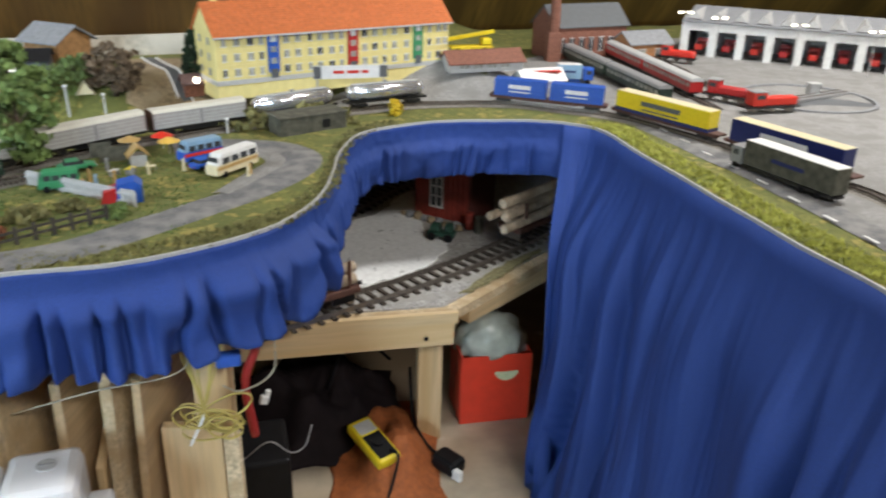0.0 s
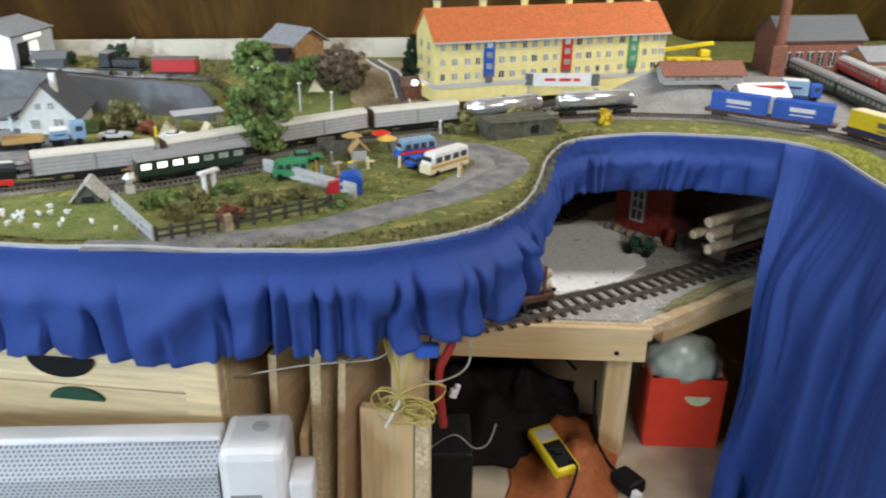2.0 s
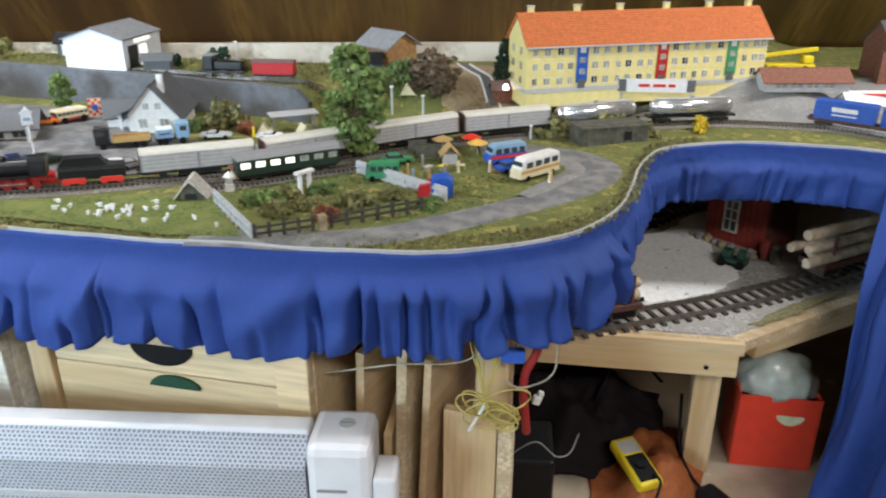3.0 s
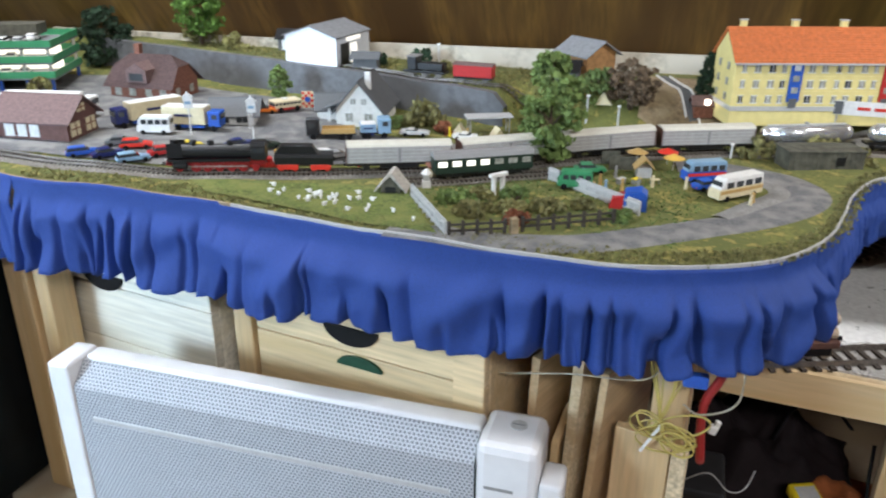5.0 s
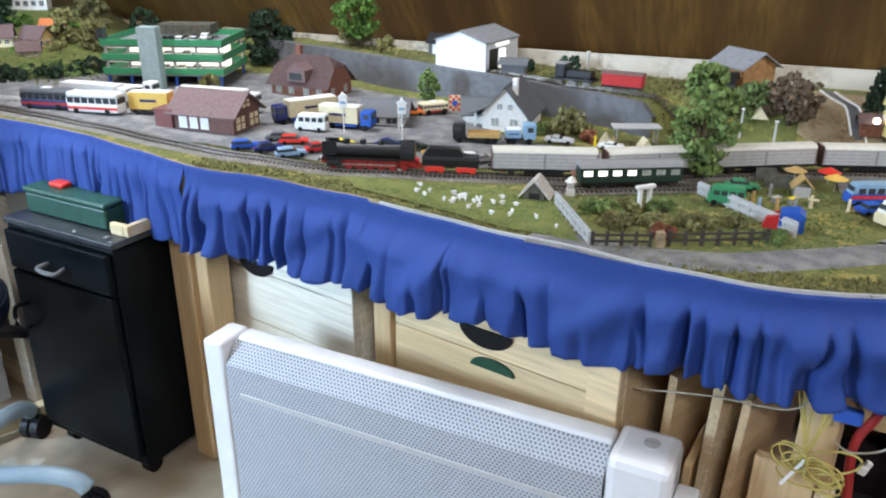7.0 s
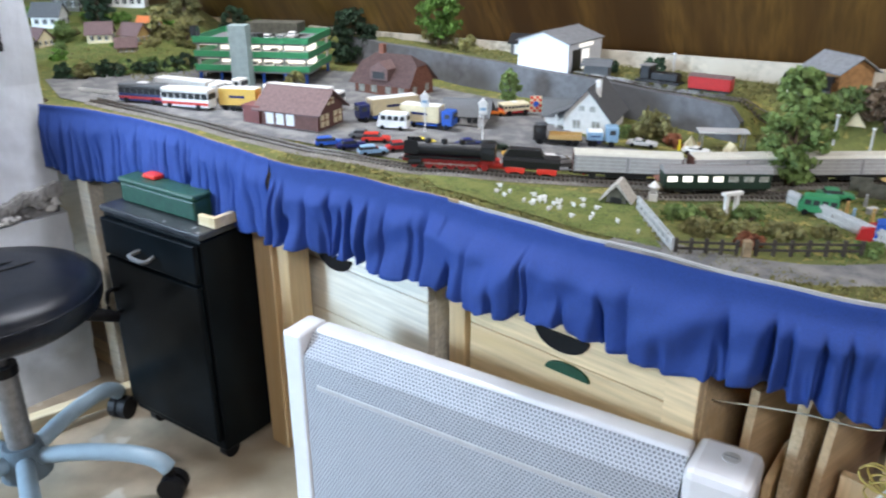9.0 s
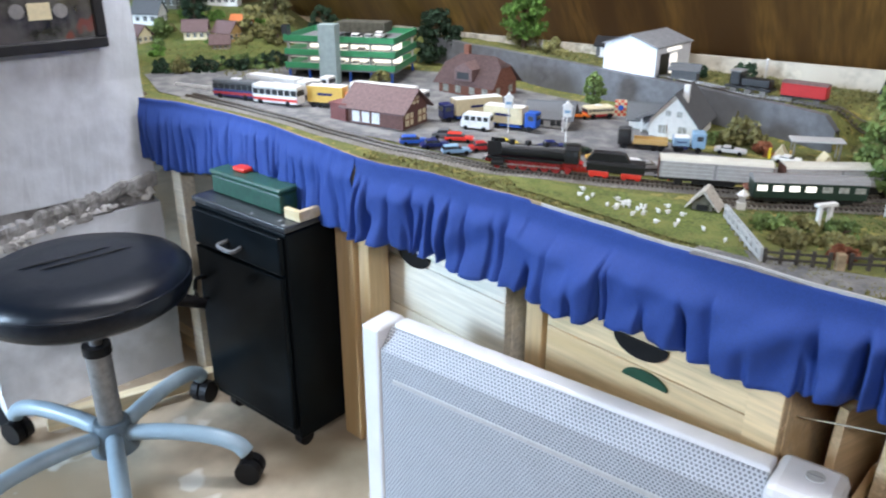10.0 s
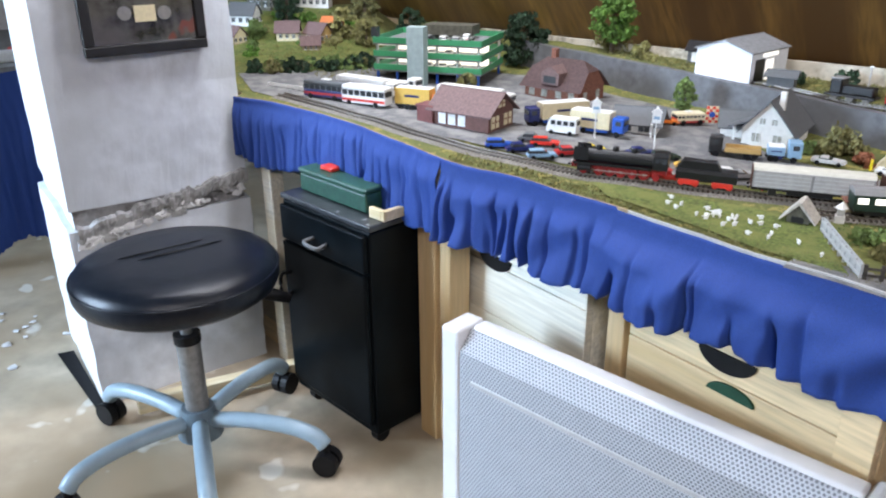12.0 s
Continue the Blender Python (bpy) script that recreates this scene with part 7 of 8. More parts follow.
for k in range(48):
    a0, a1 = k * math.tau / 48, (k + 1) * math.tau / 48
    q = []
    for a in (a0, a1):
        for r, z in ((0.128, 0.0), (0.128, 0.006), (0.136, 0.006), (0.136, 0.0)):
            q.append(bm.verts.new((r * math.cos(a), r * math.sin(a), z)))
    for i in range(4):
        bm.faces.new((q[i], q[(i + 1) % 4], q[4 + (i + 1) % 4], q[4 + i]))
part("pit_rim", bm, CONC, ttb)
part("pit_floor", rod(nb(), (0, 0, 0.0), (0, 0, 0.0012), 0.128, seg=48), DGREY, ttb)
part("bridge", box(nb(), 0, 0, 0.0014, 0.25, 0.034, 0.006, 0.001, pose(0, 0, 0, 0, 0, 24)), GREY, ttb)
for y in (-0.008, 0.008):
    part("bridge_rail", box(nb(), 0, y, 0.0076, 0.25, 0.0012, 0.0022, 0, pose(0, 0, 0, 0, 0, 24)), RAIL, ttb)
part("control_hut", box(box(nb(), 0.03, 0.032, 0.0014, 0.022, 0.018, 0.024, 0.001), 0.03, 0.032, 0.0256, 0.026, 0.022, 0.003, 0.001), LGREY, ttb)

# parking garage
pgx = at(-1.535, 1.050, 34, 0.002)
pk = empty("parking_garage", pgx, "green multi-storey car park with lit decks and a grey stair tower", "model building")
PW, PD = 0.26, 0.18
for k in range(4):
    z = 0.026 + 0.030 * k
    if k < 3:
        part("deck", box(nb(), 0, 0, z - 0.004, PW, PD, 0.004), CONC, pk)
    for a in ((0, -PD / 2, z, PW, 0.003, 0.0125), (0, PD / 2, z, PW, 0.003, 0.0125), (PW / 2, 0, z, 0.003, PD - 0.004, 0.0125), (-PW / 2, 0, z, 0.003, PD - 0.004, 0.0125)):
        if k < 3:
            part("parapet", box(nb(), *a), GREEN, pk, "green parapet band")
for k in range(3):
    z = 0.0 if k == 0 else 0.026 + 0.030 * (k - 1)
    for i in range(6):
        for y in (-PD / 2 + 0.006, PD / 2 - 0.006):
            part("column", box(nb(), -PW / 2 + 0.008 + i * (PW - 0.016) / 5, y, z, 0.005, 0.005, 0.022 if k == 0 else 0.026), LGREY if k else BLUE, pk)
    if k:
        # Ceiling and wall glow themselves; the decks' lamplight is put into them.
        part("lit_ceiling", box(nb(), 0, 0, z + 0.0235, PW - 0.02, PD - 0.02, 0.0012), LIT, pk, "deck ceiling that glows in place of lamps")
        part("lit_back_wall", box(nb(), 0, 0.02, z + 0.0005, PW - 0.03, 0.002, 0.022), LIT, pk, "white deck wall with its lamplight put in as glow")
part("stair_tower", box(nb(), -PW / 2 + 0.115, -PD / 2 - 0.016, -0.003, 0.040, 0.030, 0.130, 0.001), mat("pale_teal_concrete", (0.30, 0.38, 0.38), 0.7, vary=0.08, scale=90, bump=0.1), pk, "pale grey-teal stair tower")
part("roof_house", box(nb(), 0.02, 0.03, 0.0965, 0.12, 0.06, 0.022), OLIVE, pk, "dark roof structure")
part("tower_window", box(nb(), -PW / 2 - 0.002, -PD / 2 + 0.02, 0.0965, 0.014, 0.02, 0.022), GLASSD, pk)
for i, (x, y, mt) in enumerate(((0.03, -0.05, WPAINT), (0.06, -0.05, LGREY), (-0.01, -0.05, DGREY), (0.07, 0.0, WPAINT))):
    q = pk.matrix_world @ Vector((x, y, 0))
    car(I(q.x, q.y, pk.matrix_world.translation.z + 0.086, 124), mt, "model car parked on the garage roof deck", 0.046)
for i, (x, k) in enumerate(((-0.01, 1), (0.025, 1), (0.06, 1), (0.0, 2), (0.04, 2))):
    q = pk.matrix_world @ Vector((x, -0.045, 0))
    car(I(q.x, q.y, pk.matrix_world.translation.z + (0.026 if k == 1 else 0.056), 132), WPAINT if i % 2 else LGREY, "pale model car on a lit garage deck", 0.044)

# station house with hipped brown roof
bh = empty("brown_house", at(-1.228, 1.160, 12, 0.0), "brick house with a steep red-brown half-hipped roof", "model building")
part("wall", box(nb(), 0, 0, -0.004, 0.135, 0.10, 0.034), BRICK, bh)
for sgn in (-1, 1):
    bm = nb()
    q = [(-0.078, sgn * 0.060, 0.024), (0.078, sgn * 0.060, 0.024), (0.072, sgn * 0.022, 0.062), (0.045, 0, 0.082), (-0.045, 0, 0.082), (-0.072, sgn * 0.022, 0.062)]
    bm.faces.new([bm.verts.new(p) for p in q])
    bmesh.ops.solidify(bm, geom=bm.faces[:], thickness=0.002)
    part("roof", bm, OXIDE, bh, "red-brown tiled roof")
for sx in (-1, 1):
    bm = nb()
    bm.faces.new([bm.verts.new(p) for p in ((sx * 0.072, -0.022, 0.062), (sx * 0.072, 0.022, 0.062), (sx * 0.045, 0, 0.082))])
    bmesh.ops.solidify(bm, geom=bm.faces[:], thickness=0.002)
    part("hip", bm, OXIDE, bh)
    part("gable", prism(nb(), [(-0.05, 0.030), (0.05, 0.030), (0.022, 0.0605), (-0.022, 0.0605)], sx * 0.0675 - 0.0008, sx * 0.0675 + 0.0008, "x"), BRICK, bh)
dm = part("dormer", prism(nb(), [(-0.022, 0.034), (0.022, 0.034), (0.022, 0.058), (0, 0.072), (-0.022, 0.058)], -0.058, -0.01, "y"), OXIDE, bh)
part("dormer_window", box(nb(), 0, -0.0588, 0.038, 0.030, 0.001, 0.014), GLASSD, dm)
part("chimney", box(nb(), -0.03, 0.004, 0.070, 0.012, 0.012, 0.030, 0.0006), BRICK, bh)
for x in (-0.05, -0.018, 0.018, 0.05):
    part("window", box(nb(), x, -0.0506, 0.006, 0.014, 0.001, 0.015), PALEWIN, bh)
for y in (-0.025, 0.025):
    part("window", box(nb(), 0.0682, y, 0.006, 0.001, 0.014, 0.015), PALEWIN, bh)

# half-timbered station with brown roof
fw = gable_house(at(-1.158, 0.850, 18, 0.002), 0.125, 0.085, 0.034, 0.030, mat("half_timber_wall", (0.13, 0.06, 0.05), 0.8, vary=0.15, scale=120, bump=0.2), OXIDE, "half-timbered station building with a brown roof", over=0.010,
                 windows=[("s", -0.040 + 0.022 * k, 0.005, 0.016, 0.022) for k in range(3)], win_m=WPAINT, name="station_building")
for y, z, w_, h_ in ((-0.022, 0.004, 0.026, 0.022), (0.022, 0.004, 0.026, 0.022), (0.0, 0.040, 0.022, 0.012)):
    pa = part("wall_panel", box(nb(), 0.0638, y, z, 0.0012, w_, h_), CREAMP, fw, "cream wall panel between timbers")
    part("timber", box(box(nb(), 0.0648, y, z, 0.0012, 0.0022, h_), 0.0648, y, z + h_ * 0.5, 0.0012, w_, 0.0018), BRICK, pa)
part("annexe", box(box(nb(), -0.078, -0.030, -0.003, 0.036, 0.034, 0.034, 0.0006), -0.078, -0.030, 0.0312, 0.040, 0.038, 0.004), mat("brick_red_panel", (0.17, 0.06, 0.055), 0.8), fw, "flat-roofed brick-red annexe")
part("annexe_window", box(nb(), -0.0968, -0.030, 0.006, 0.0012, 0.022, 0.018), LB, fw)

# white house with slate roof
wh = gable_house(at(-0.775, 1.245, 108, 0.0), 0.125, 0.085, 0.030, 0.050, mat("white_weatherboard", (0.68, 0.67, 0.63), 0.75, vary=0.06, scale=100, bump=0.15), DGREY, "white weatherboarded house with a steep slate-grey roof", over=0.008,
                 windows=[("w", -0.018, 0.008, 0.014, 0.016), ("w", 0.018, 0.008, 0.014, 0.016), ("w", -0.010, 0.040, 0.009, 0.011), ("w", 0.010, 0.040, 0.009, 0.011)] + [("n", -0.03 + 0.03 * k, 0.006, 0.016, 0.016) for k in range(3)], name="white_house")
for x in (-0.05, 0.0, 0.05):
    part("porch_post", box(nb(), x, 0.060, -0.002, 0.004, 0.004, 0.034), WPAINT, wh)
part("porch_roof", prism(nb(), [(0.036, 0.040), (0.068, 0.028), (0.068, 0.0305), (0.036, 0.0425)], -0.066, 0.066, "x"), DGREY, wh)
part("chimney", box(nb(), -0.035, -0.012, 0.062, 0.010, 0.010, 0.032, 0.0005), WPAINT, wh)
gr = gable_house(at(-0.835, 1.215, 35, 0.0), 0.055, 0.05, 0.022, 0.022, WPAINT, DGREY, "small white garage with a grey hipped roof", windows=[("s", 0, 0.002, 0.022, 0.016)], win_m=WPAINT, name="garage")

# white industrial hall on the terrace
ha = gable_house(at(-0.98, 1.425, 95, 0.0), 0.15, 0.122, 0.058, 0.020, mat("white_sheet_wall", (0.70, 0.73, 0.78), 0.5, vary=0.04, scale=80, bump=0.05), CONC, "white sheet-clad industrial hall with a grey roof", over=0.004, name="industrial_hall")
part("gate_opening", box(nb(), -0.040, -0.0617, 0.0, 0.036, 0.0012, 0.044), BLACK, ha)
part("lit_gate", box(nb(), 0.000, -0.0618, 0.0, 0.028, 0.0012, 0.040), LIT, ha, "brightly lit gate")
part("window_band", box(nb(), 0.0, -0.0618, 0.047, 0.060, 0.0012, 0.007), LIT, ha, "lit window band")
gable_house(at(-0.86, 1.385, 20), 0.05, 0.032, 0.024, 0.008, DGREY, DGREY, "small dark flat-roofed shed on the terrace", name="dark_shed")
gable_house(at(-1.105, 1.465, 20), 0.055, 0.04, 0.030, 0.014, DGREY, BLACK, "small dark timbered cottage with white panels", windows=[("s", -0.012, 0.004, 0.012, 0.02), ("s", 0.012, 0.008, 0.012, 0.012)], win_m=WPAINT, name="dark_cottage")

# houses above the slope
gable_house(at(-0.445, 1.565, -32), 0.085, 0.075, 0.050, 0.022, mat("brown_planks", (0.34, 0.18, 0.07), 0.8, vary=0.2, scale=100, bump=0.2), CONC, "brown timber barn with a pale grey roof", over=0.010, windows=[("s", 0.0, 0.004, 0.03, 0.028)], win_m=GLASSD, name="timber_barn")
gable_house(at(-0.478, 1.495, 6), 0.075, 0.045, 0.024, 0.014, DGREY, BLACK, "low black shed with lit windows", windows=[("s", -0.022, 0.006, 0.014, 0.007), ("s", 0.02, 0.006, 0.014, 0.007)], win_m=LIT, name="black_shed")
hb = gable_house(at(-0.195, 1.475, 20), 0.034, 0.026, 0.022, 0.010, BRICK, OXIDE, "small brown hut with a lit lamp", name="lamp_hut")
part("lamp", ball(nb(), 0.004, -0.018, 0.026, 0.0055), BULB, hb, "lit round lamp")

# weathered shed in the olive bushes
ws = empty("weathered_shed", at(0.012, 1.335, 28), "low weathered olive wooden shed half hidden by bushes", "model building")
part("wall", box(nb(), 0, 0, -0.003, 0.120, 0.05, 0.030), OLIVE, ws)
part("roof", box(nb(), 0, 0, 0.0272, 0.126, 0.056, 0.003, 0.001), OLIVE, ws)
for k in range(16):
    part("wall_board", box(nb(), -0.056 + 0.0075 * k, -0.0256, -0.002, 0.0068, 0.0012, 0.0285), OLIVE, ws)
part("hatch", box(nb(), 0.022, -0.0266, 0.006, 0.014, 0.0010, 0.014), BLACK, ws)

# filling station
gs = gable_house(at(-0.955, 1.085, 30), 0.072, 0.055, 0.024, 0.018, WPAINT, DGREY, "small white filling station with a grey pyramid roof", over=0.012, windows=[("s", -0.018, 0.004, 0.018, 0.014), ("s", 0.014, 0.004, 0.02, 0.014)], win_m=GLASSD, name="filling_station")
for x in (-0.03, 0.03):
    part("canopy_post", box(nb(), x, -0.044, -0.003, 0.004, 0.004, 0.027), WPAINT, gs)
for x, y, h_ in ((-0.961, 0.973, 0.066), (-0.857, 1.010, 0.066)):
    sg = empty("sign_tower", at(x, y, 38), "white station sign tower on a pole", "sign", "sign towers")
    part("pole", rod(nb(), (0, 0, -0.003), (0, 0, h_ - 0.018), 0.0012), WPAINT, sg)
    part("panel", box(nb(), 0, 0, h_ - 0.019, 0.015, 0.004, 0.019, 0.0006), WPAINT, sg)
    part("crown", prism(nb(), [(-0.009, h_), (0.009, h_), (0.002, h_ + 0.006), (-0.002, h_ + 0.006)], -0.004, 0.004, "y"), WPAINT, sg)
    part("finial", ball(nb(), 0, 0, h_ + 0.008, 0.002), WPAINT, sg)
    part("writing_bar", box(nb(), 0, -0.0023, h_ - 0.012, 0.010, 0.0006, 0.005), LB, sg)
ck = empty("chequered_sign", at(-0.895, 1.222, 38), "yellow and red chequered hoarding on a post", "sign")
part("panel", box(nb(), 0, 0, 0.008, 0.022, 0.0014, 0.032), CREAMP, ck)
for i in range(4):
    for j in range(6):
        if (i + j) % 2 and not (1 <= i <= 2 and 2 <= j <= 3):
            part("check", box(nb(), -0.00825 + 0.0055 * i, -0.0009, 0.0085 + 0.0052 * j, 0.0053, 0.0004, 0.0050), BRIGHTRED, ck)
part("emblem", rod(nb(), (0, -0.0008, 0.024), (0, -0.0016, 0.024), 0.0055, seg=16), BLUE, ck)

# shelter, poles, catenary masts
sl = empty("platform_shelter", at(-0.536, 1.275, 35), "open shelter with a pale flat roof", "shelter")
part("roof", box(nb(), 0, 0, 0.030, 0.085, 0.034, 0.003, 0.0006), LGREY, sl)
for x in (-0.036, 0.036):
    for y in (-0.012, 0.012):
        part("post", box(nb(), x, y, -0.003, 0.0025, 0.0025, 0.033), GREY, sl)
for x, y, h_ in ((-0.386, 1.385, 0.050), (-0.327, 1.385, 0.042), (-0.715, 1.43, 0.060), (-0.118, 1.31, 0.022)):
    pl = empty("signal_post", at(x, y), "slim pale grey line-side post", "post", "line-side posts")
    part("mast", rod(nb(), (0, 0, -0.003), (0, 0, h_), 0.0022, 0.0018, 8), LGREY, pl)
    part("cap", box(nb(), 0, 0, h_, 0.006, 0.006, 0.003, 0.0006), WPAINT, pl)
for x, y, rz, mt in ((-0.575, 1.235, 20, CREAMP), (-0.505, 1.245, 40, CREAMP), (-0.365, 1.42, 15, CREAMP)):
    solo("ridge_tent", prism(prism(nb(), [(-0.014, 0), (0.014, 0), (0, 0.02)], -0.013, 0.013, "y"), [(-0.0155, -0.001), (-0.014, -0.001), (0, 0.0195), (0.014, -0.001), (0.0155, -0.001), (0, 0.0215)], -0.0145, 0.0145, "y"), mt, "small cream ridge tent on the grass", "tent", "ridge tents", m=at(x, y, rz))

# campsite
tn = empty("house_tent", at(-0.225, 1.150, 21), "cream house tent with an orange roof", "tent")
part("cabin", box(nb(), 0, 0, -0.002, 0.022, 0.022, 0.018), LGREY, tn)
part("roof", prism(nb(), [(-0.016, 0.014), (0, 0.031), (0.016, 0.014), (0.014, 0.0145), (0, 0.0285), (-0.014, 0.0145)], -0.014, 0.014, "y"), TAN, tn)
bt = empty("frame_tent", at(-0.212, 0.997, 12), "bright blue frame tent with a red porch", "tent")
part("cabin", prism(nb(), [(-0.004, 0), (0.026, 0), (0.026, 0.022), (0.018, 0.028), (-0.004, 0.024)], -0.014, 0.014, "y"), BLUE, bt)
part("porch", prism(nb(), [(-0.024, 0), (-0.0045, 0), (-0.0045, 0.020), (-0.020, 0.015)], -0.012, 0.012, "y"), RED, bt)
for x, y, c_ in ((-0.205, 1.228, BRIGHTRED), (-0.190, 1.200, AMB), (-0.248, 1.205, TAN)):
    pr = empty("parasol", at(x, y), "small round campsite parasol", "parasol", "parasols")
    part("pole", rod(nb(), (0, 0, -0.002), (0, 0, 0.024), 0.0008), LGREY, pr)
    part("canopy", rod(nb(), (0, 0, 0.020), (0, 0, 0.027), 0.017, 0.001, 12), c_, pr)
for x, y, w_, c_ in ((-0.262, 1.165, 0.040, OLIVE), (-0.285, 1.185, 0.030, OLIVE)):
    solo("wooden_screen", box(box(nb(), 0, 0, -0.002, w_, 0.0025, 0.024), 0, 0.002, 0.016, w_, 0.002, 0.002), c_, "weathered wooden wind screen on the campsite", "screen", "wind screens", m=at(x, y, 25))
rng = random.Random(31)
for x, y in ((-0.27, 1.07), (-0.255, 1.045), (-0.235, 1.06), (-0.30, 1.085), (-0.20, 1.10), (-0.215, 1.075), (-0.06, 1.085), (-0.062, 1.075), (-0.555, 1.225), (-0.585, 1.215), (-0.155, 1.115), (-0.26, 1.12)):
    c_ = rng.choice((TAN, CREAMP, BRIGHTRED, LB, YELLOW, GREY))
    solo("figurine", ball(rod(nb(), (0, 0, -0.001), (0, 0, 0.014), 0.0028, 0.0020, 8), 0, 0, 0.0165, 0.0024), c_, "tiny plain painted figurine", "figurine", "campsite figurines", m=at(x, y))
for x, y, c_ in ((-0.225, 1.105, YELLOW), (-0.20, 1.115, CREAMP), (-0.245, 1.095, LGREY), (-0.28, 1.055, TAN)):
    tb = empty("camping_table", at(x, y, rng.uniform(0, 90)), "small camping table on the grass", "table", "camping tables")
    part("tabletop", box(nb(), 0, 0, 0.0075, 0.014, 0.009, 0.0010), c_, tb)
    for dx in (-0.006, 0.006):
        part("trestle", box(nb(), dx, 0, -0.001, 0.001, 0.008, 0.0084), GREY, tb)

# pasture with figurines and the barn
for k in range(34):
    x, y = -0.60 + rng.gauss(0, 0.05), 0.825 + rng.gauss(0, 0.022)
    if y < 0.787 or x > -0.52 and y > 0.87:
        continue
    bm = nb()
    bmesh.ops.create_icosphere(bm, subdivisions=1, radius=0.0048, matrix=Matrix.Translation((0, 0, 0.0062)) @ Matrix.Diagonal((1.35, 0.75, 0.8, 1)))
    bmesh.ops.create_icosphere(bm, subdivisions=1, radius=0.0019, matrix=Matrix.Translation((0.0075, 0, 0.0072)))
    box(bm, 0, 0, -0.001, 0.008, 0.003, 0.005)
    solo("pasture_figurine", bm, WPAINT, "tiny off-white figurine on the green pasture", "figurine", "pasture figurines", m=at(x, y, rng.uniform(0, 360), 0.0025) @ Matrix.Scale(0.66, 4))
br_ = empty("pasture_barn", at(-0.525, 0.905, 18) @ Matrix.Scale(0.78, 4), "small open barn with a steep pale grey roof", "model building")
part("roof", prism(nb(), [(-0.030, 0.006), (-0.003, 0.040), (0.003, 0.040), (0.030, 0.006), (0.0275, 0.006), (0, 0.036), (-0.0275, 0.006)], -0.024, 0.024, "y"), mat("grey_thatch", (0.46, 0.43, 0.38), 0.9, vary=0.2, scale=150, bump=0.4), br_)
part("wall", prism(nb(), [(-0.018, -0.002), (0.018, -0.002), (0.018, 0.016), (0, 0.034), (-0.018, 0.016)], -0.018, 0.020, "y"), OLIVE, br_)
part("entrance", box(nb(), 0, -0.0188, 0.0, 0.020, 0.001, 0.014), BLACK, br_)
shn = empty("wayside_shrine", at(-0.492, 0.945, 30), "small white wayside shrine by the pasture", "shrine")
part("base", box(nb(), 0, 0, -0.002, 0.012, 0.012, 0.012, 0.0005), WPAINT, shn)
part("niche", box(nb(), 0, 0, 0.0102, 0.009, 0.009, 0.010, 0.0004), LGREY, shn)
part("roof", rod(nb(), (0, 0, 0.020), (0, 0, 0.028), 0.009, 0.001, 4), WPAINT, shn)
rr = empty("farm_shed", at(-0.488, 1.000, 41), "low shed with a dull red roof beside the coach", "model building")
part("wall", box(nb(), 0, 0, -0.002, 0.05, 0.02, 0.022), CREAMP, rr)
part("roof", box(nb(), 0, 0, 0.020, 0.056, 0.026, 0.003, 0.0005), BRICK, rr)
ac = empty("garden_arch", at(-0.382, 0.950, 62), "white garden arch with a crossbar", "arch")
for x in (-0.008, 0.008):
    part("post", box(nb(), x, 0, -0.002, 0.005, 0.005, 0.034, 0.0006), WPAINT, ac)
part("lintel", box(nb(), 0, 0, 0.032, 0.030, 0.008, 0.0045, 0.0006), WPAINT, ac)


# fences
def fence(pts, posts, h, material, rails, label, post_w=0.003, solid=False):
    a, b = Vector(pts[0]), Vector(pts[1])
    d = b - a
    f_ = empty("model_fence", at(a.x, a.y, math.degrees(math.atan2(d.y, d.x))), label, "fence", "model fences")
    L = d.length
    for k in range(posts):
        part("post", box(nb(), L * k / (posts - 1), 0, -0.002, post_w, post_w, h + 0.002), material, f_)
    for z in rails:
        part("rail", box(nb(), L / 2, -0.0012, z, L, 0.0012, 0.0030), material, f_)
    if solid:
        n = int(L / 0.0042)
        for k in range(n):
            part("picket", box(nb(), (k + 0.5) * L / n, 0.0008, 0.001, 0.0036, 0.0010, h), material, f_)
    return f_


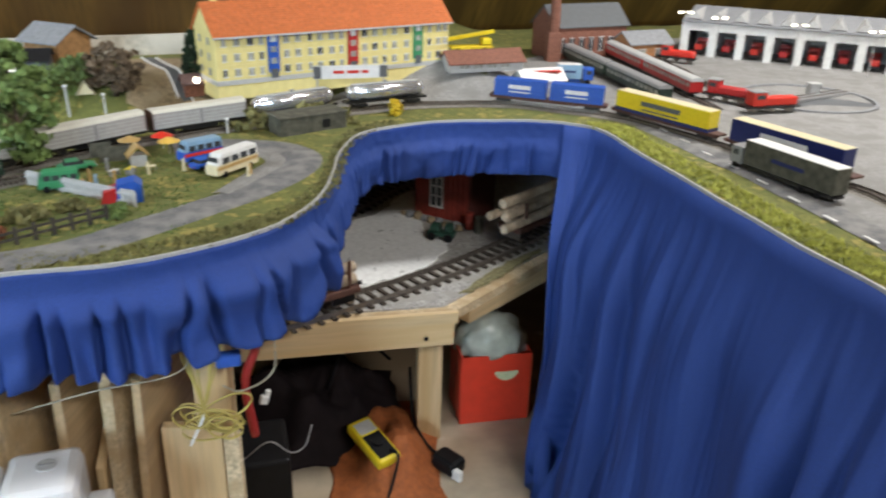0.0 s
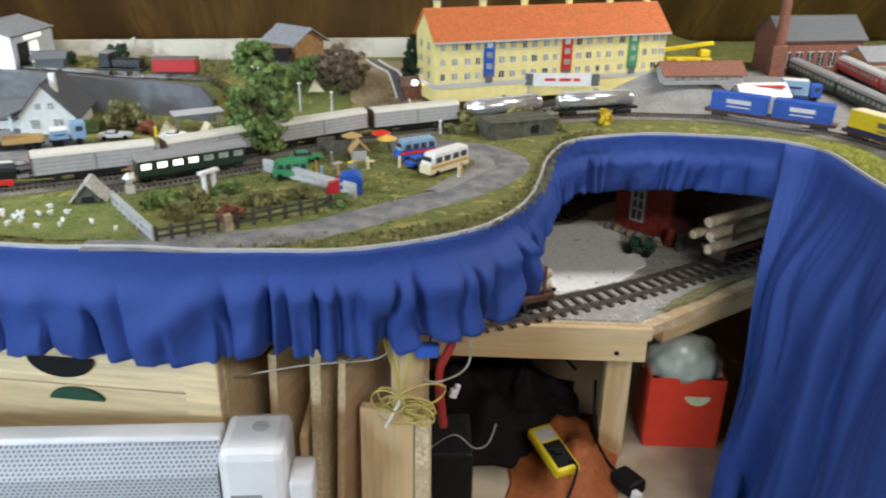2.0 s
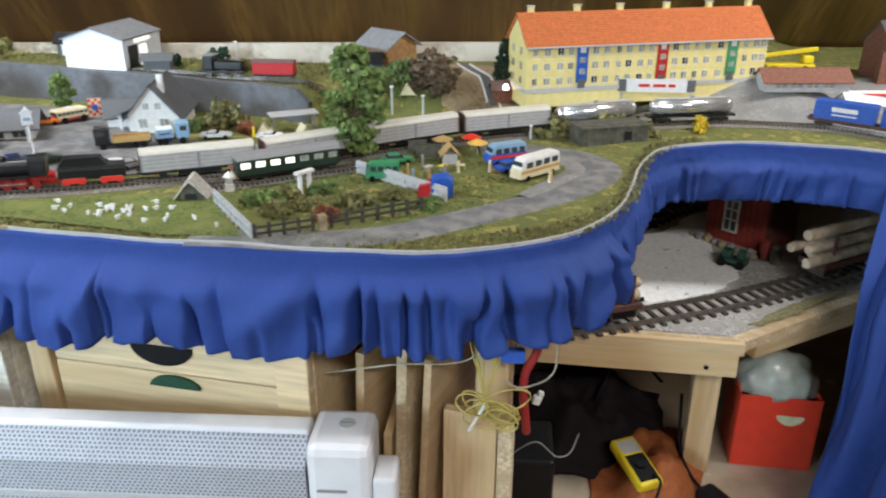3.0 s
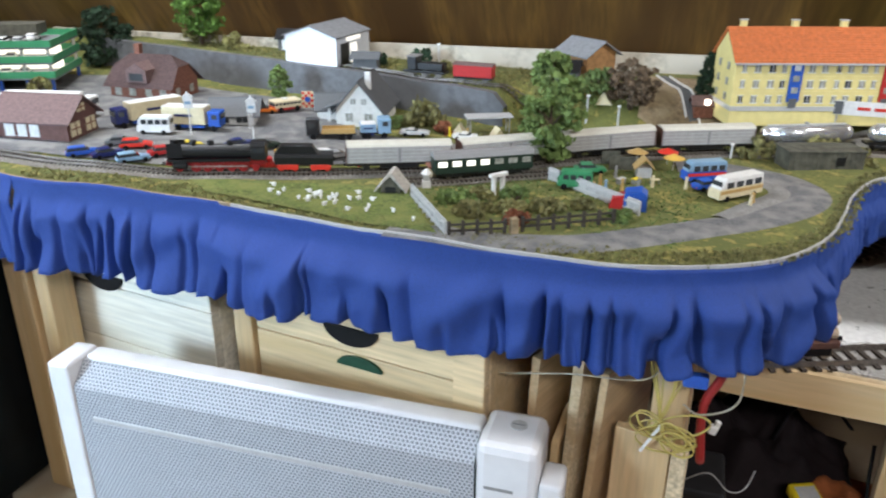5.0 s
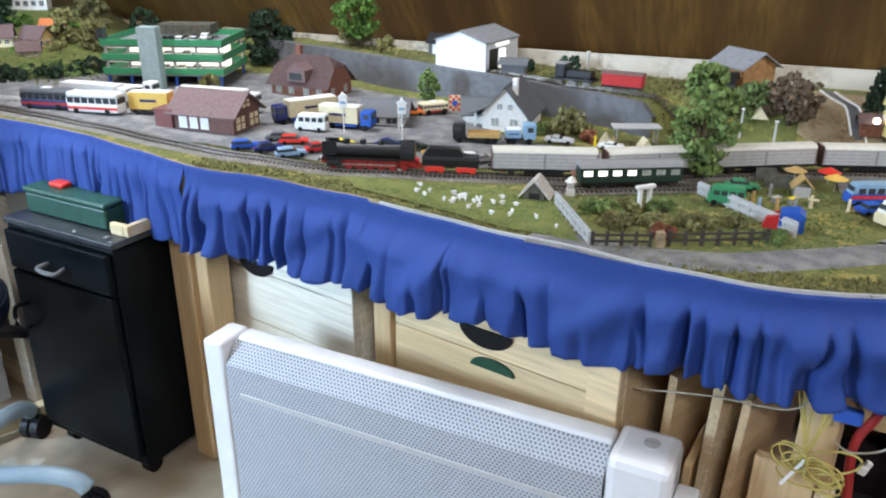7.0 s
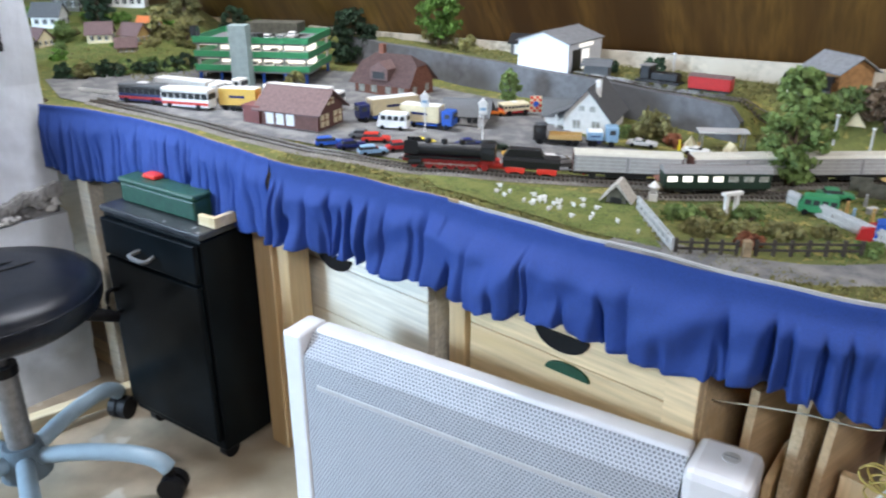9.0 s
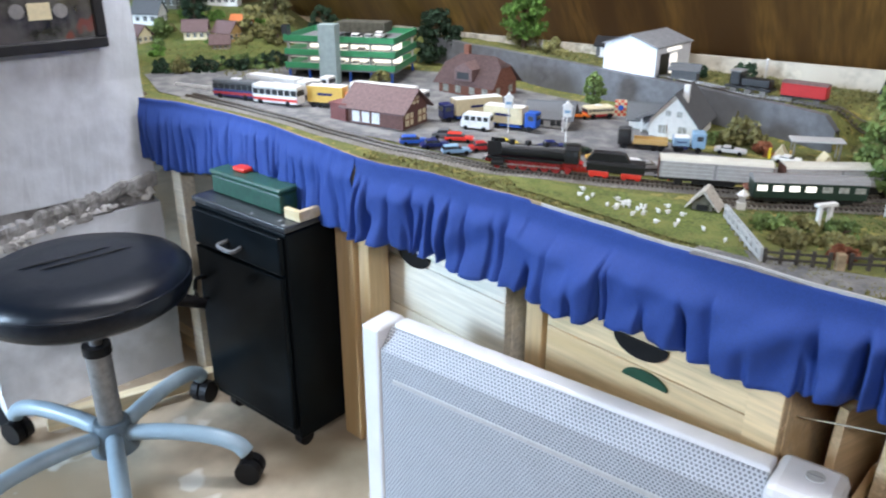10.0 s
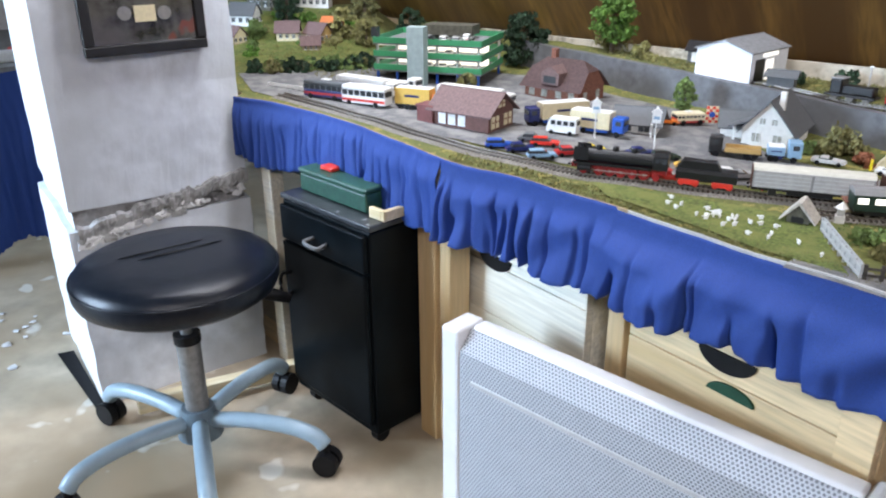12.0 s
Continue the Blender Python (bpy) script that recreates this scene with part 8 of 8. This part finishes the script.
WEATH = mat("dark_weathered_timber", (0.045, 0.038, 0.030), 0.85, vary=0.3, scale=160, bump=0.4)
fence(((-0.487, 0.892), (-0.383, 0.786)), 9, 0.020, LGREY, (0.004, 0.014), "pale grey picket fence along the pasture", solid=True)
fence(((-0.379, 0.787), (-0.322, 0.828)), 5, 0.020, WEATH, (0.006, 0.014), "dark weathered two-rail fence at the garden", 0.004)
fence(((-0.306, 0.847), (-0.212, 0.927)), 7, 0.020, WEATH, (0.006, 0.014), "dark weathered two-rail fence at the garden", 0.004)
fence(((-0.345, 1.062), (-0.190, 0.972)), 10, 0.020, LGREY, (0.004, 0.014), "pale grey picket fence round the campsite", solid=True)
solo("stone_gatepost", box(nb(), 0, 0, -0.002, 0.010, 0.010, 0.022, 0.001), EARTH, "rough brown stone gatepost in the garden fence", "gatepost", m=at(-0.314, 0.838, 40))
fence(((-1.66, 0.668), (-1.535, 0.712)), 9, 0.008, WPAINT, (0.003,), "low white barrier beside the track", solid=True)
fence(((-0.815, 0.845), (-0.728, 0.905)), 8, 0.009, BRIGHTRED, (0.004,), "low bright red railing at the car park", solid=True)
fence(((-0.632, 0.985), (-0.612, 1.040)), 5, 0.010, BRIGHTRED, (0.005,), "short bright red barrier at the car park", solid=True)

# village behind the coach park
for x, y, rz, w_, c_, r_, lab in ((-2.29, 0.89, 40, 0.075, WPAINT, DGREY, "white village house with a dark roof"), (-2.385, 1.00, 30, 0.085, OLIVE, DGREY, "dark timber village house"), (-2.10, 0.935, 55, 0.060, CREAMP, OXIDE, "tan village house with a brown roof"),
                                  (-2.045, 1.00, 20, 0.060, TAN, OXIDE, "ochre village cottage with a brown roof"), (-1.985, 0.945, 60, 0.045, EARTH, OXIDE, "low earth-coloured barn in the village"), (-2.10, 1.075, 35, 0.050, WPAINT, TILES, "small white house with an orange roof"),
                                  (-2.165, 0.80, 15, 0.055, CREAMP, OXIDE, "cream village cottage beside the hedge")):
    gable_house(at(x, y, rz), w_, w_ * 0.75, w_ * 0.42, w_ * 0.38, c_, r_, lab, windows=[(f_, -w_ * 0.3 + w_ * 0.3 * k, w_ * 0.1, w_ * 0.14, w_ * 0.18) for k in range(3) for f_ in "se"], win_m=GLASSD, name="village_house")
for x, y, rz, w_, c_ in ((-2.335, 1.13, 48, 0.13, WPAINT), (-2.25, 1.245, 52, 0.13, CREAMP)):
    gable_house(at(x, y, rz), w_, 0.055, 0.052, 0.020, c_, OXIDE, "pale terraced flats with dark windows above the village", windows=[("s", -w_ * 0.40 + w_ * 0.16 * k, z_, 0.011, 0.014) for k in range(6) for z_ in (0.008, 0.030)], win_m=GLASSD, name="terraced_flats")
